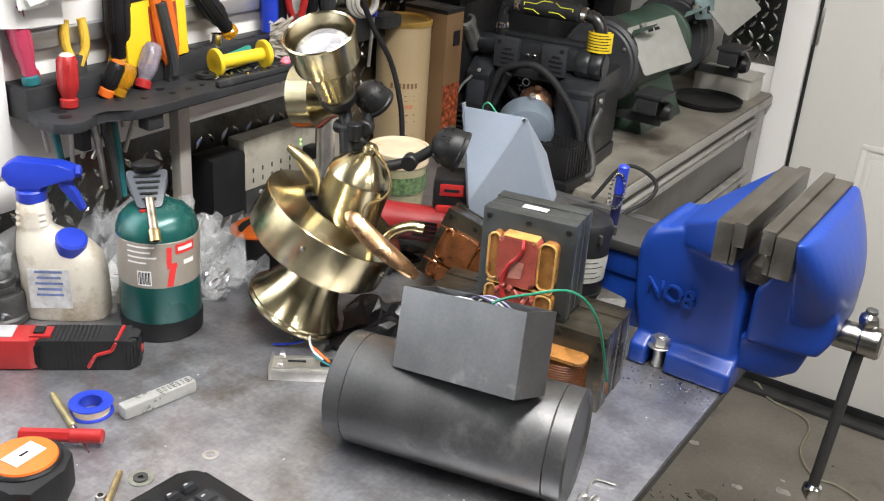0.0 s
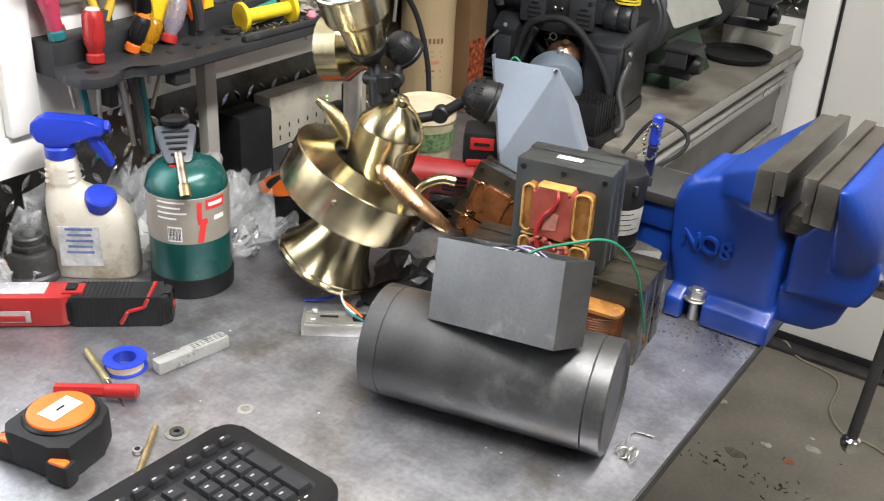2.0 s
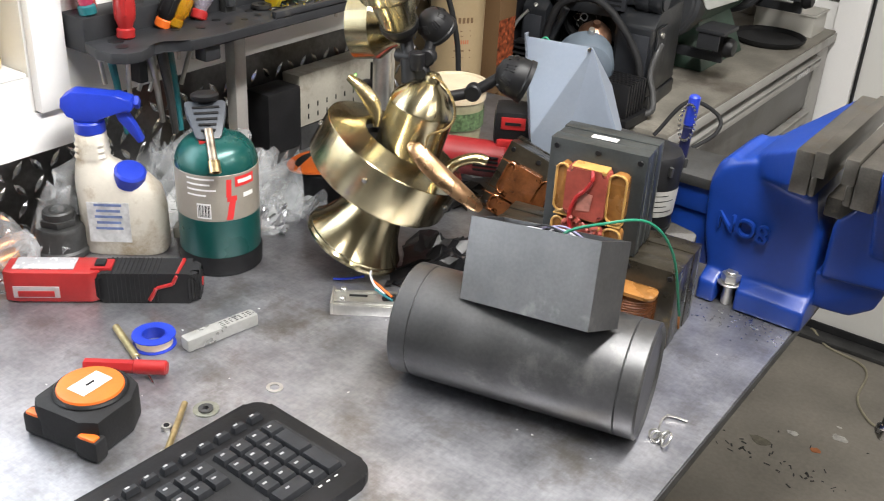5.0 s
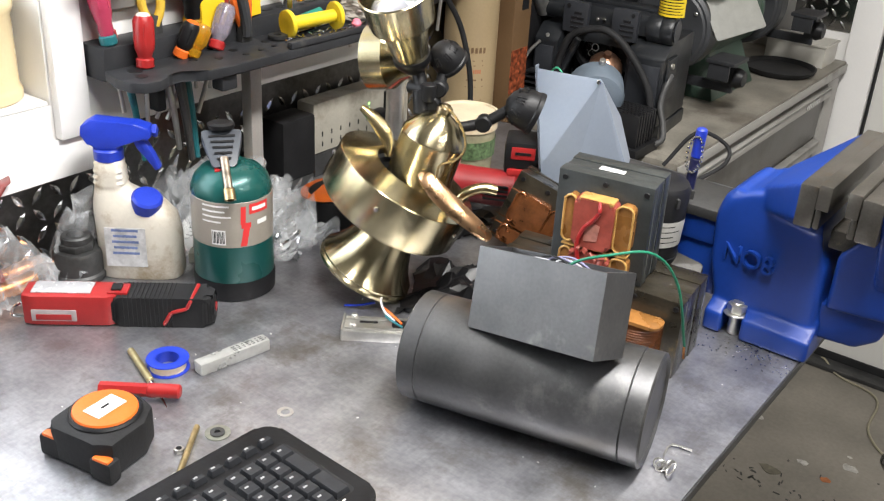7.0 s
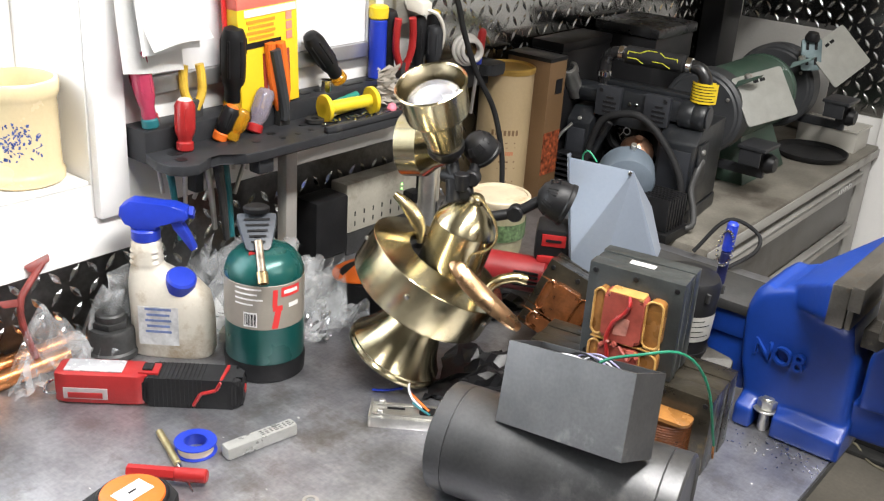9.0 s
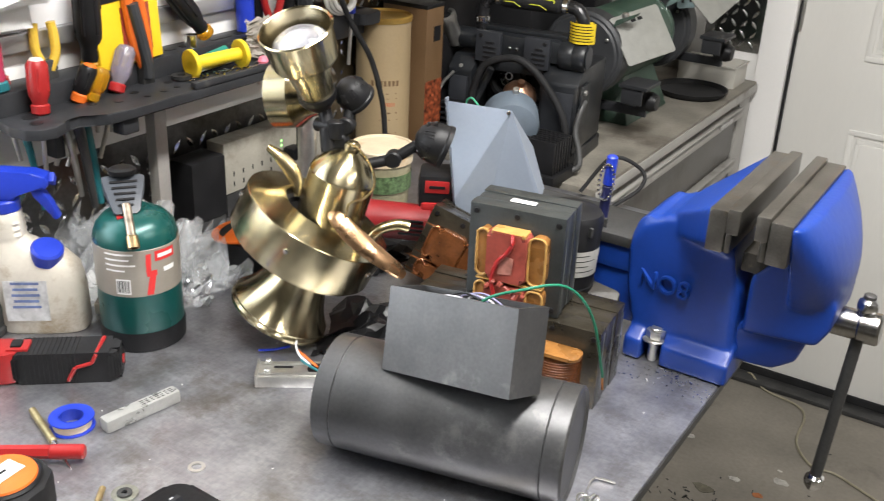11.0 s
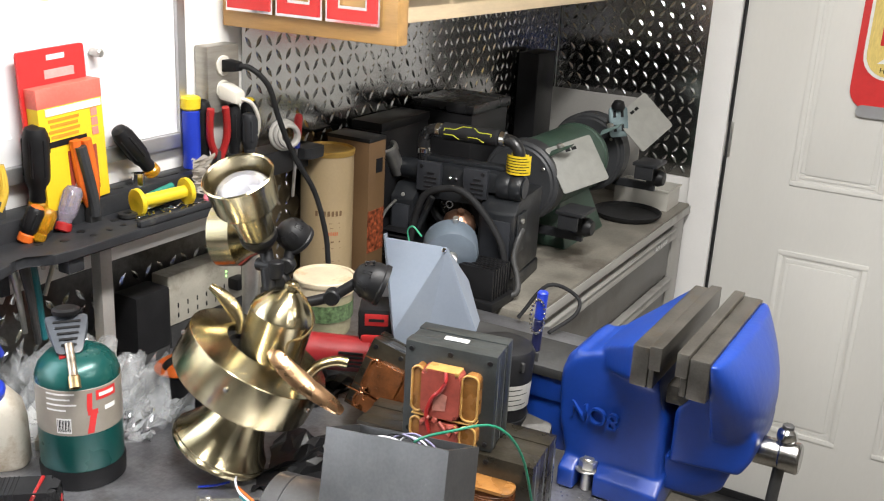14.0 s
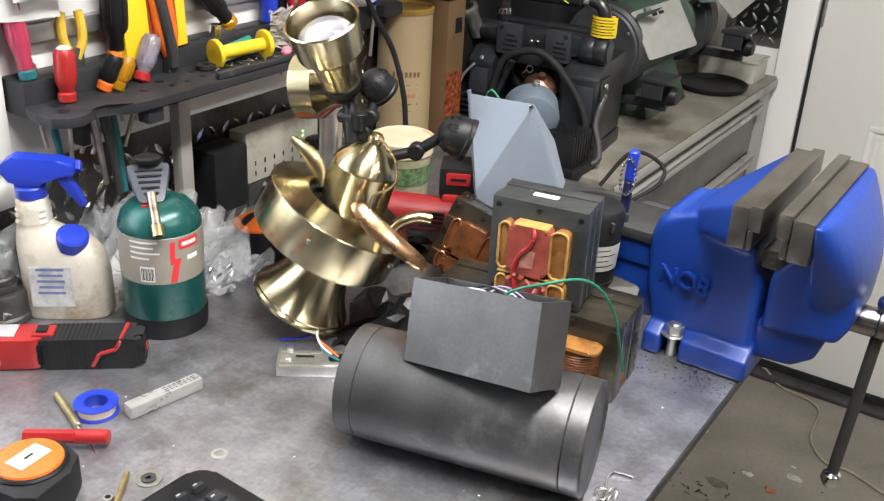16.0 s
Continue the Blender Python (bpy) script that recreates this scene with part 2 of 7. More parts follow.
def add_box(bm, sx, sy, sz, c=(0, 0, 0), bev=0.0, m=None, seg=2):
    r = bmesh.ops.create_cube(bm, size=1)
    vs = r["verts"]
    bmesh.ops.scale(bm, vec=(sx, sy, sz), verts=vs)
    if bev:
        es = list({e for v in vs for e in v.link_edges})
        n0 = set(bm.verts) - set(vs)
        bmesh.ops.bevel(bm, geom=es, offset=bev, segments=seg, affect="EDGES", profile=0.6)
        vs = [v for v in bm.verts if v not in n0]
    bmesh.ops.translate(bm, vec=c, verts=vs)
    if m is not None:
        bmesh.ops.transform(bm, matrix=m, verts=vs)
    return bm


def bx(sx, sy, sz, c=(0, 0, 0), bev=0.002, m=None):
    return add_box(begin(), sx, sy, sz, c, bev, m)


def span(x0, x1, y0, y1, z0, z1, bev=0.002):
    return bx(x1 - x0, y1 - y0, z1 - z0, ((x0 + x1) / 2, (y0 + y1) / 2, (z0 + z1) / 2), bev)


def add_lathe(bm, prof, seg=32, m=None, close=False):
    """Turns (radius, height) pairs round z; ends at radius 0 close to a point."""
    rings = []
    for r, h in prof:
        if r < 1e-6:
            rings.append([bm.verts.new((0, 0, h))])
        else:
            rings.append([bm.verts.new((r * math.cos(2 * math.pi * i / seg), r * math.sin(2 * math.pi * i / seg), h)) for i in range(seg)])
    pairs = list(zip(rings, rings[1:])) + ([(rings[-1], rings[0])] if close else [])
    for a, b in pairs:
        for i in range(seg):
            j = (i + 1) % seg
            q = [a[i % len(a)], a[j % len(a)], b[j % len(b)], b[i % len(b)]]
            q = list(dict.fromkeys(q))
            if len(q) > 2:
                bm.faces.new(q)
    if m is not None:
        bmesh.ops.transform(bm, matrix=m, verts=[v for r in rings for v in r])
    return bm


def lathe(prof, seg=32, m=None, close=False):
    return add_lathe(begin(), prof, seg, m, close)


def rod(r, h, bev=0.001, seg=24, m=None, bm=None):
    b = min(bev, r * 0.45)
    return add_lathe(bm or begin(), [(0, 0), (r - b, 0), (r, b), (r, h - b), (r - b, h), (0, h)], seg, m)


def to_dir(p, d):
    """A pose at p whose z points along d."""
    return Matrix.Translation(p) @ Vector(d).to_track_quat("Z", "Y").to_matrix().to_4x4()


def add_between(bm, a, b, r, seg=16, bev=0.001):
    a, b = Vector(a), Vector(b)
    return rod(r, (b - a).length, bev, seg, to_dir(a, b - a), bm)


def smooth_path(pts, n=6):
    p = [Vector(q) for q in pts]
    p = [2 * p[0] - p[1]] + p + [2 * p[-1] - p[-2]]
    out = []
    for i in range(1, len(p) - 2):
        for k in range(n):
            t = k / n
            a, b, c, d = p[i - 1], p[i], p[i + 1], p[i + 2]
            out.append(0.5 * ((2 * b) + (c - a) * t + (2 * a - 5 * b + 4 * c - d) * t * t + (3 * b - a - 3 * c + d) * t ** 3))
    return out + [p[-2]]


def add_tube(bm, pts, r, seg=8, n=6, taper=None):
    path = smooth_path(pts, n) if n > 1 else [Vector(q) for q in pts]
    up, rings = Vector((0.13, 0.21, 0.97)), []
    for i, p in enumerate(path):
        d = (path[min(i + 1, len(path) - 1)] - path[max(i - 1, 0)]).normalized()
        side = d.cross(up)
        if side.length < 0.05:
            side = d.cross(Vector((1, 0, 0)))
        side.normalize()
        top = side.cross(d)
        k = r if taper is None else r + (taper - r) * i / (len(path) - 1)
        rings.append([bm.verts.new(p + k * (side * math.cos(2 * math.pi * j / seg) + top * math.sin(2 * math.pi * j / seg))) for j in range(seg)])
    for a, b in zip(rings, rings[1:]):
        for j in range(seg):
            bm.faces.new((a[j], a[(j + 1) % seg], b[(j + 1) % seg], b[j]))
    bm.faces.new(rings[0][::-1])
    bm.faces.new(rings[-1])
    return bm


def tube(pts, r, seg=8, n=6, taper=None):
    return add_tube(begin(), pts, r, seg, n, taper)


def add_prism(bm, poly, z0, z1, bev=0.0, m=None):
    """Extrudes a flat outline (x, y) from z0 to z1."""
    before = set(bm.verts)
    low = [bm.verts.new((x, y, z0)) for x, y in poly]
    top = [bm.verts.new((x, y, z1)) for x, y in poly]
    bm.faces.new(low[::-1])
    bm.faces.new(top)
    n = len(poly)
    for i in range(n):
        bm.faces.new((low[i], low[(i + 1) % n], top[(i + 1) % n], top[i]))
    if bev:
        es = list({e for v in low + top for e in v.link_edges})
        bmesh.ops.bevel(bm, geom=es, offset=bev, segments=2, affect="EDGES", profile=0.6)
    if m is not None:
        bmesh.ops.transform(bm, matrix=m, verts=[v for v in bm.verts if v not in before])
    return bm


def prism(poly, z0, z1, bev=0.0, m=None):
    return add_prism(begin(), poly, z0, z1, bev, m)


def round_rect(w, h, r, n=5, cx=0, cy=0):
    out = []
    for k, (sx, sy) in enumerate(((1, 1), (-1, 1), (-1, -1), (1, -1))):
        for i in range(n + 1):
            a = math.pi / 2 * (k + i / n)
            out.append((cx + sx * (w / 2 - r) + r * math.cos(a), cy + sy * (h / 2 - r) + r * math.sin(a)))
    return out


def hull(points, bev=0.0, into=None):
    bm = begin()
    vs = [bm.verts.new(p) for p in points]
    r = bmesh.ops.convex_hull(bm, input=vs)
    bmesh.ops.delete(bm, geom=[g for g in r["geom_interior"] if isinstance(g, bmesh.types.BMVert)], context="VERTS")
    bmesh.ops.dissolve_limit(bm, angle_limit=0.02, verts=bm.verts, edges=bm.edges)
    if bev:
        bmesh.ops.bevel(bm, geom=list(bm.edges), offset=bev, segments=2, affect="EDGES", profile=0.6)
    if into is not None:
        bmesh.ops.recalc_face_normals(bm, faces=bm.faces)
        tmp = bpy.data.meshes.new("tmp")
        bm.to_mesh(tmp)
        into.from_mesh(tmp)
        bpy.data.meshes.remove(tmp)
        return into
    return bm


def open_box(w, d, h, t, floor=0.003, lip=0.0):
    """An open-topped box with walls t thick, in one piece."""
    bm = begin()

    def ring(x, y, z):
        return [bm.verts.new((sx * x, sy * y, z)) for sx, sy in ((-1, -1), (1, -1), (1, 1), (-1, 1))]
    loops = [ring(w / 2, d / 2, 0)]
    if lip:
        loops += [ring(w / 2, d / 2, h - 0.005), ring(w / 2 + lip, d / 2 + lip, h - 0.004), ring(w / 2 + lip, d / 2 + lip, h)]
    else:
        loops.append(ring(w / 2, d / 2, h))
    loops += [ring(w / 2 - t, d / 2 - t, h), ring(w / 2 - t, d / 2 - t, floor)]
    for p, q in zip(loops, loops[1:]):
        for i in range(4):
            bm.faces.new((p[i], p[(i + 1) % 4], q[(i + 1) % 4], q[i]))
    bm.faces.new(loops[0][::-1])
    bm.faces.new(loops[-1])
    bmesh.ops.bevel(bm, geom=[e for e in bm.edges if e.calc_face_angle(0) > 0.5], offset=0.0007, segments=1, affect="EDGES")
    return bm


def torus(R, r, seg=32, sub=10, m=None, bm=None):
    return add_lathe(bm or begin(), [(R + r * math.cos(2 * math.pi * i / sub), r * math.sin(2 * math.pi * i / sub)) for i in range(sub)], seg, m, close=True)


def words(text, size, mat, m, name, parent, depth=0.0008):
    c = bpy.data.curves.new(name, "FONT")
    c.body, c.size, c.extrude, c.align_x = text, size, depth, "CENTER"
    tmp = bpy.data.objects.new(name, c)
    scene.collection.objects.link(tmp)
    dg = bpy.context.evaluated_depsgraph_get()
    me = bpy.data.meshes.new_from_object(tmp.evaluated_get(dg))
    bpy.data.objects.remove(tmp)
    me.materials.clear()
    me.materials.append(mat)
    ob = new(name, me)
    ob.parent, ob.matrix_basis = parent, m
    return ob


# ---- the room ----
TABLE = 0.900
DOOR_Y, DOOR_X0, DOOR_X1 = 2.750, 0.512, 1.425
WIN_Y0, WIN_Y1, WIN_Z0, WIN_Z1 = -0.40, 0.722, 1.112, 2.05

solid("floor", span(-0.2, 4.2, -2.7, 3.0, -0.08, 0.0, 0), FLOOR, "stained bare concrete floor with paint spots", "floor", kind="structure")
solid("ceiling", span(-0.2, 4.2, -2.7, 3.0, 2.48, 2.56, 0), DIM_CEIL, "unseen ceiling board, darkened to cut the fill light", "ceiling", kind="structure")

bm = begin()
for y0, y1, z0, z1 in ((-2.7, 3.0, 0, WIN_Z0), (-2.7, 3.0, WIN_Z1, 2.48), (-2.7, WIN_Y0, WIN_Z0, WIN_Z1), (WIN_Y1, 3.0, WIN_Z0, WIN_Z1)):
    add_box(bm, 0.2, y1 - y0, z1 - z0, (-0.1, (y0 + y1) / 2, (z0 + z1) / 2))
solid("wall_west", bm, WHITE, "white painted wall with a window opening", "wall", kind="structure")
bm = begin()
for x0, x1, z0, z1 in ((0.0, DOOR_X0 - 0.004, 0, 2.48), (DOOR_X1 + 0.004, 4.0, 0, 2.48), (DOOR_X0 - 0.004, DOOR_X1 + 0.004, 2.045, 2.48)):
    add_box(bm, x1 - x0, 0.14, z1 - z0, ((x0 + x1) / 2, DOOR_Y + 0.07, (z0 + z1) / 2))
solid("wall_north", bm, WHITE, "white painted wall with a door opening", "wall", kind="structure")
solid("wall_east", span(4.0, 4.2, -2.7, 3.0, 0, 2.48, 0), DIM_WALL, "unseen wall, darkened to cut the fill light", "wall", kind="structure")
solid("wall_south", span(0.0, 4.0, -2.7, -2.5, 0, 2.48, 0), DIM_WALL, "unseen wall, darkened to cut the fill light", "wall", kind="structure")

# window: frame deep in the wall, casing and ledge
win = thing("window_1", "white painted window with bright overcast light outside", "window", kind="structure")
bm = begin()
for y0, y1, z0, z1 in ((WIN_Y0, WIN_Y1, WIN_Z0, WIN_Z0 + 0.04), (WIN_Y0, WIN_Y1, WIN_Z1 - 0.04, WIN_Z1), (WIN_Y0, WIN_Y0 + 0.04, WIN_Z0 + 0.04, WIN_Z1 - 0.04), (WIN_Y1 - 0.04, WIN_Y1, WIN_Z0 + 0.04, WIN_Z1 - 0.04), (0.12, 0.16, WIN_Z0 + 0.04, WIN_Z1 - 0.04)):
    add_box(bm, 0.04, y1 - y0, z1 - z0, (-0.178, (y0 + y1) / 2, (z0 + z1) / 2), 0.003)
part("window_frame", bm, TRIM, win)
part("casing", span(0.0005, 0.016, WIN_Y1 + 0.002, WIN_Y1 + 0.048, 1.068, 2.1, 0.003), TRIM, win, "white flat casing")
part("window_sill", span(-0.155, -0.0005, WIN_Y0, WIN_Y1 - 0.002, WIN_Z0 + 0.0005, WIN_Z0 + 0.006, 0.002), TRIM, win, "white painted window sill")
bm = span(-0.95, -0.9, -2.0, 1.6, 0.4, 3.0, 0)
solid("backdrop", bm, DAYLIGHT, "bright white overcast distance outside the window", "backdrop", kind="structure")
# sloping ledge above the low tread plate
bm = prism([(0.0, 1.020), (0.022, 1.022), (0.022, 1.034), (0.004, 1.066), (0.0, 1.066)], -1.2, 0.770, 0.0, Matrix(((1, 0, 0, 0), (0, 0, 1, 0), (0, 1, 0, 0), (0, 0, 0, 1))))
solid("trim_ledge", bm, TRIM, "white painted ledge along the wall above the tread plate", "trim", kind="structure")

# door, its frame and trim
bm = begin()
add_box(bm, 0.078, 0.02, 2.12, (0.471, DOOR_Y - 0.0105, 1.06), 0.004)
add_box(bm, 0.088, 0.02, 2.12, (DOOR_X1 + 0.046, DOOR_Y - 0.0105, 1.06), 0.004)
add_box(bm, 1.09, 0.02, 0.088, ((DOOR_X0 + DOOR_X1) / 2, DOOR_Y - 0.0105, 2.165), 0.004)
solid("trim_door", bm, TRIM, "white painted door casing with scuffs", "trim", kind="structure")
door = thing("door_1", "closed off-white six-panel steel door", "door", kind="structure")
W = DOOR_X1 - DOOR_X0 - 0.008
bm = begin()
add_box(bm, W, 0.036, 2.0, ((DOOR_X0 + DOOR_X1) / 2, DOOR_Y + 0.032, 1.032), 0.002)
part("slab", bm, DOOR, door)
for z0, z1 in ((0.255, 0.787), (0.966, 1.56), (1.66, 1.92)):
    for x0 in (0.690, 1.018):
        bm = begin()
        w, h, cx, cz = 0.230, z1 - z0, x0 + 0.115, (z0 + z1) / 2
        for k, (inset, depth) in enumerate(((0, 0.0045), (0.022, 0.002), (0.034, 0.006))):
            if k == 2:
                add_box(bm, w - 2 * inset, 0.006, h - 2 * inset, (cx, DOOR_Y + 0.0125, cz), 0.0025)
            else:
                t = 0.014
                a, b = w / 2 - inset, h / 2 - inset
                for sx, sz, px_, pz_ in ((2 * a, t, 0, b - t / 2), (2 * a, t, 0, -b + t / 2), (t, 2 * b - 2 * t, a - t / 2, 0), (t, 2 * b - 2 * t, -a + t / 2, 0)):
                    add_box(bm, sx, depth, sz, (cx + px_, DOOR_Y + 0.0145 - depth / 2, cz + pz_), 0.002)
        part("panel", bm, DOOR, door)
for z in (0.35, 1.065, 1.80):
    bm = begin()
    add_box(bm, 0.016, 0.004, 0.095, (DOOR_X0 + 0.004, DOOR_Y + 0.010, z), 0.001)
    rod(0.006, 0.095, 0.001, 12, Matrix.Translation((DOOR_X0 - 0.003, DOOR_Y + 0.004, z - 0.0475)), bm)
    part("hinge", bm, ZINC, door, "steel butt hinge")
part("weatherstrip", span(DOOR_X0 - 0.0015, DOOR_X0 + 0.0045, DOOR_Y - 0.001, DOOR_Y + 0.0135, 0.03, 2.03, 0.001), BLACK_SOFT, door, "black weatherstrip in the hinge gap")
part("sweep", span(DOOR_X0, DOOR_X1, DOOR_Y + 0.005, DOOR_Y + 0.012, 0.002, 0.035, 0.001), BLACK_SOFT, door, "black rubber door sweep")
solid("threshold", span(DOOR_X0 - 0.05, DOOR_X1 + 0.05, DOOR_Y - 0.05, DOOR_Y + 0.004, 0.0005, 0.014, 0.004), DARK_STEEL, "dark metal door threshold on the concrete", "threshold", kind="structure")


PLATE_DULL = surf("dark_tread_plate", (0.12, 0.118, 0.115), 0.34, 0.9, var=0.4, scale=9, grain=120, bump=0.04, dirt=(0.04, 0.037, 0.033), dirt_at=0.55)


def tread_plate(name, w, h, m, label, sheet=PLATE):
    """A bright sheet with raised lozenges that lean left and right by turns."""
    ob = thing(name, label, "tread plate", m, kind="structure")
    part("sheet", bx(w, 0.002, h, (w / 2, 0, h / 2), 0), sheet, ob)
    verts, faces = [], []
    step = 0.0275
    for i in range(int(w / step)):
        for j in range(int(h / step)):
            cx, cz, s = (i + 0.6) * step, (j + 0.6) * step, 1 if (i + j) % 2 else -1
            k = len(verts)
            for u, v, d in ((-0.0135, 0, 0), (-0.004, 0.0042, 0), (0.004, 0.0042, 0), (0.0135, 0, 0), (0.004, -0.0042, 0), (-0.004, -0.0042, 0), (-0.007, 0, 0.0018), (0.007, 0, 0.0018)):
                a = s * radians(52)
                verts.append((cx + u * math.cos(a) - v * math.sin(a), -0.001 - d, cz + u * math.sin(a) + v * math.cos(a)))
            faces += [(k, k + 1, k + 6), (k + 1, k + 2, k + 7, k + 6), (k + 2, k + 3, k + 7), (k + 3, k + 4, k + 7), (k + 4, k + 5, k + 6, k + 7), (k + 5, k, k + 6)]
    me = bpy.data.meshes.new("lozenges")
    me.from_pydata(verts, [], faces)
    me.materials.append(PLATE)
    lz = new("lozenges", me)
    lz.parent = ob
    tagged(lz, kind="stuff")
    return ob


tread_plate("plate_low", 2.58, 0.162, Matrix.Translation((0.0015, -1.2, 0.9005)) @ pose(0, 0, 0, 0, 0, 90), "low dark strip of tread plate behind the bench", PLATE_DULL)
tread_plate("plate_west", 1.355, 0.62, Matrix.Translation((0.0015, 1.388, 0.86)) @ pose(0, 0, 0, 0, 0, 90), "bright aluminium tread plate covering the wall")
tread_plate("plate_north", 0.427, 0.50, Matrix.Translation((0.003, DOOR_Y - 0.0015, 0.945)), "bright aluminium tread plate beside the door casing")

# ---- the steel bench ----
bench = thing("workbench", "welded workbench with a worn dark steel top", "workbench")
part("top", span(0.004, 0.8665, -1.2, 1.62, TABLE - 0.0125, TABLE, 0.0012), STEEL_TOP, bench, "scratched dark steel plate top")
part("edge", span(0.8668, 0.8685, -1.2, 1.62, TABLE - 0.0135, TABLE - 0.0008, 0.0005), DARK_STEEL, bench, "dark oxidised edge")
for y in (-1.1, 0.2, 1.3):
    for x in (0.08, 0.52):
        part("leg", span(x - 0.03, x + 0.03, y - 0.03, y + 0.03, 0, TABLE - 0.013, 0.004), DARK_STEEL, bench)
part("rail", span(0.50, 0.54, -1.06, 1.26, TABLE - 0.075, TABLE - 0.014, 0.003), DARK_STEEL, bench)
part("rail", span(0.06, 0.10, -1.06, 1.26, TABLE - 0.075, TABLE - 0.014, 0.003), DARK_STEEL, bench)

# ---- tool chest by the door ----
chest = thing("tool_chest", "grey steel tool chest with long drawers and a dusty top", "tool chest")
part("body", span(0.01, 0.425, 1.72, 2.715, 0.02, 0.845, 0.004), GREY_PAINT, chest)
part("top", span(0.005, 0.445, 1.70, 2.722, 0.8455, 0.880, 0.006), CHEST_TOP, chest, "dusty worktop with a rounded front edge")
# lighter strip that paints the highlight along the top's front edge
part("nosing", span(0.4455, 0.4485, 1.702, 2.720, 0.853, 0.874, 0.001), GREY_PAINT, chest, "lighter grey strip painted as the edge highlight")
# flat black strip that paints the shade below the overhang
part("shadow_gap", span(0.4255, 0.4265, 1.765, 2.615, 0.8365, 0.8452, 0), BLACK, chest, "black strip painted as the shade under the top")
for i, (z0, z1) in enumerate(((0.70, 0.835), (0.56, 0.692), (0.38, 0.552), (0.08, 0.372))):
    d = part("drawer", span(0.4255, 0.434, 1.765, 2.615, z0, z1 - 0.012, 0.003), DRAWER_PAINT, chest, "dark grey drawer front")
    part("handle", bx(0.020, 0.85, 0.012, (0.4405, 2.19, z1 - 0.006), 0.003), GREY_PAINT, d, "full-width rolled pull")
    part("pull_lip", bx(0.004, 0.85, 0.022, (0.4485, 2.19, z1 - 0.014), 0.0015), GREY_PAINT, d, "worn grey lip")
    # flat black strip for the shade each pull casts
    part("recess", bx(0.0012, 0.84, 0.020, (0.4348, 2.19, z1 - 0.030), 0), BLACK, d, "black strip painted as the shade under the pull")
part("post", span(0.4255, 0.437, 2.62, 2.715, 0.03, 0.84, 0.003), GREY_PAINT, chest)
bm = begin()
for k in range(7):
    add_box(bm, 0.002, 0.010, 0.010 + 0.004 * (k % 2), (0.4520, 2.43 + k * 0.014, 0.822), 0.0006)
part("badge", bm, CHROME, chest, "small chrome badge")

# ---- overhead cabinet with its sign ----
cab = thing("wall_cabinet", "cream wooden cabinet with beige metal drawers hung on the wall", "cabinet")
part("carcass", span(0.004, 0.28, 1.372, 2.74, 1.425, 2.05, 0.004), CREAM, cab)
for i, (y0, y1) in enumerate(((1.43, 1.60), (1.61, 1.80), (1.86, 2.03), (2.04, 2.22), (2.28, 2.45), (2.46, 2.66))):
    d = part("drawer", span(0.2805, 0.292, y0, y1, 1.465, 1.60, 0.003), BEIGE_METAL, cab)
    bm = begin()
    for a, b, c_, e in ((y0 + 0.008, y1 - 0.008, 1.474, 1.480), (y0 + 0.008, y1 - 0.008, 1.585, 1.591)):
        add_box(bm, 0.003, b - a, e - c_, (0.2935, (a + b) / 2, (c_ + e) / 2), 0.001)
    part("rim", bm, ALU, d)
    d = part("drawer", span(0.2805, 0.292, y0, y1, 1.61, 1.80, 0.003), BEIGE_METAL, cab)
sign = thing("wooden_sign", "varnished wooden board with red and chrome emblem blocks", "sign")
part("board", span(0.005, 0.345, 1.338, 1.368, 1.405, 1.56, 0.003), WOOD, sign)


def frame_block(x0, x1, z0, z1, y, mat_in, bar, inner=True):
    rim, red = begin(), begin()
    for bm_, g, y0, y1 in ((rim, 0.0, y - 0.008, y), (red, 0.0045, y - 0.0105, y - 0.0005)):
        for a, b, c_, d in ((x0 + g, x0 + bar - g, z0 + g, z1 - g), (x1 - bar + g, x1 - g, z0 + g, z1 - g), (x0 + bar - g, x1 - bar + g, z0 + g, z0 + bar - g), (x0 + bar - g, x1 - bar + g, z1 - bar + g, z1 - g)):
            add_box(bm_, b - a, y1 - y0, d - c_, ((a + b) / 2, (y0 + y1) / 2, (c_ + d) / 2))
    return rim, red


emblem = thing("emblem", "three red emblem blocks with chrome rims on the board", "emblem")
for x0, x1 in ((0.020, 0.115), (0.122, 0.212), (0.219, 0.318)):
    rim, red = frame_block(x0, x1, 1.432, 1.552, 1.3375, RED_PRINT, 0.026)
    r_ = part("rim", rim, CHROME, emblem, "chrome rim")
    part("inlay", red, RED_PRINT, r_, "red enamel inlay")

# ---- tin sign on the door ----
tin = thing("tin_sign", "can-shaped red and yellow tin sign hung on the door", "tin sign", Matrix.Translation((0.0, DOOR_Y + 0.007, 0.0)))
cx = 0.965
part("sheet", prism([(x, z) for x, z in round_rect(0.335, 0.56, 0.05, 6, cx, 1.47)], 0.0, 0.003, 0, Matrix(((1, 0, 0, 0), (0, 0, -1, 0), (0, 1, 0, 0), (0, 0, 0, 1)))), RED_PRINT, tin)
FLAT = Matrix(((1, 0, 0, 0), (0, 0, -1, -0.0032), (0, 1, 0, 0), (0, 0, 0, 1)))
part("rim", prism(round_rect(0.29, 0.03, 0.014, 5, cx, 1.185), 0.0, 0.004, 0, FLAT), ALU, tin, "silver can rim")
part("border", prism(round_rect(0.300, 0.46, 0.06, 6, cx, 1.495), 0.0, 0.001, 0, FLAT), WHITE_PRINT, tin, "white border line")
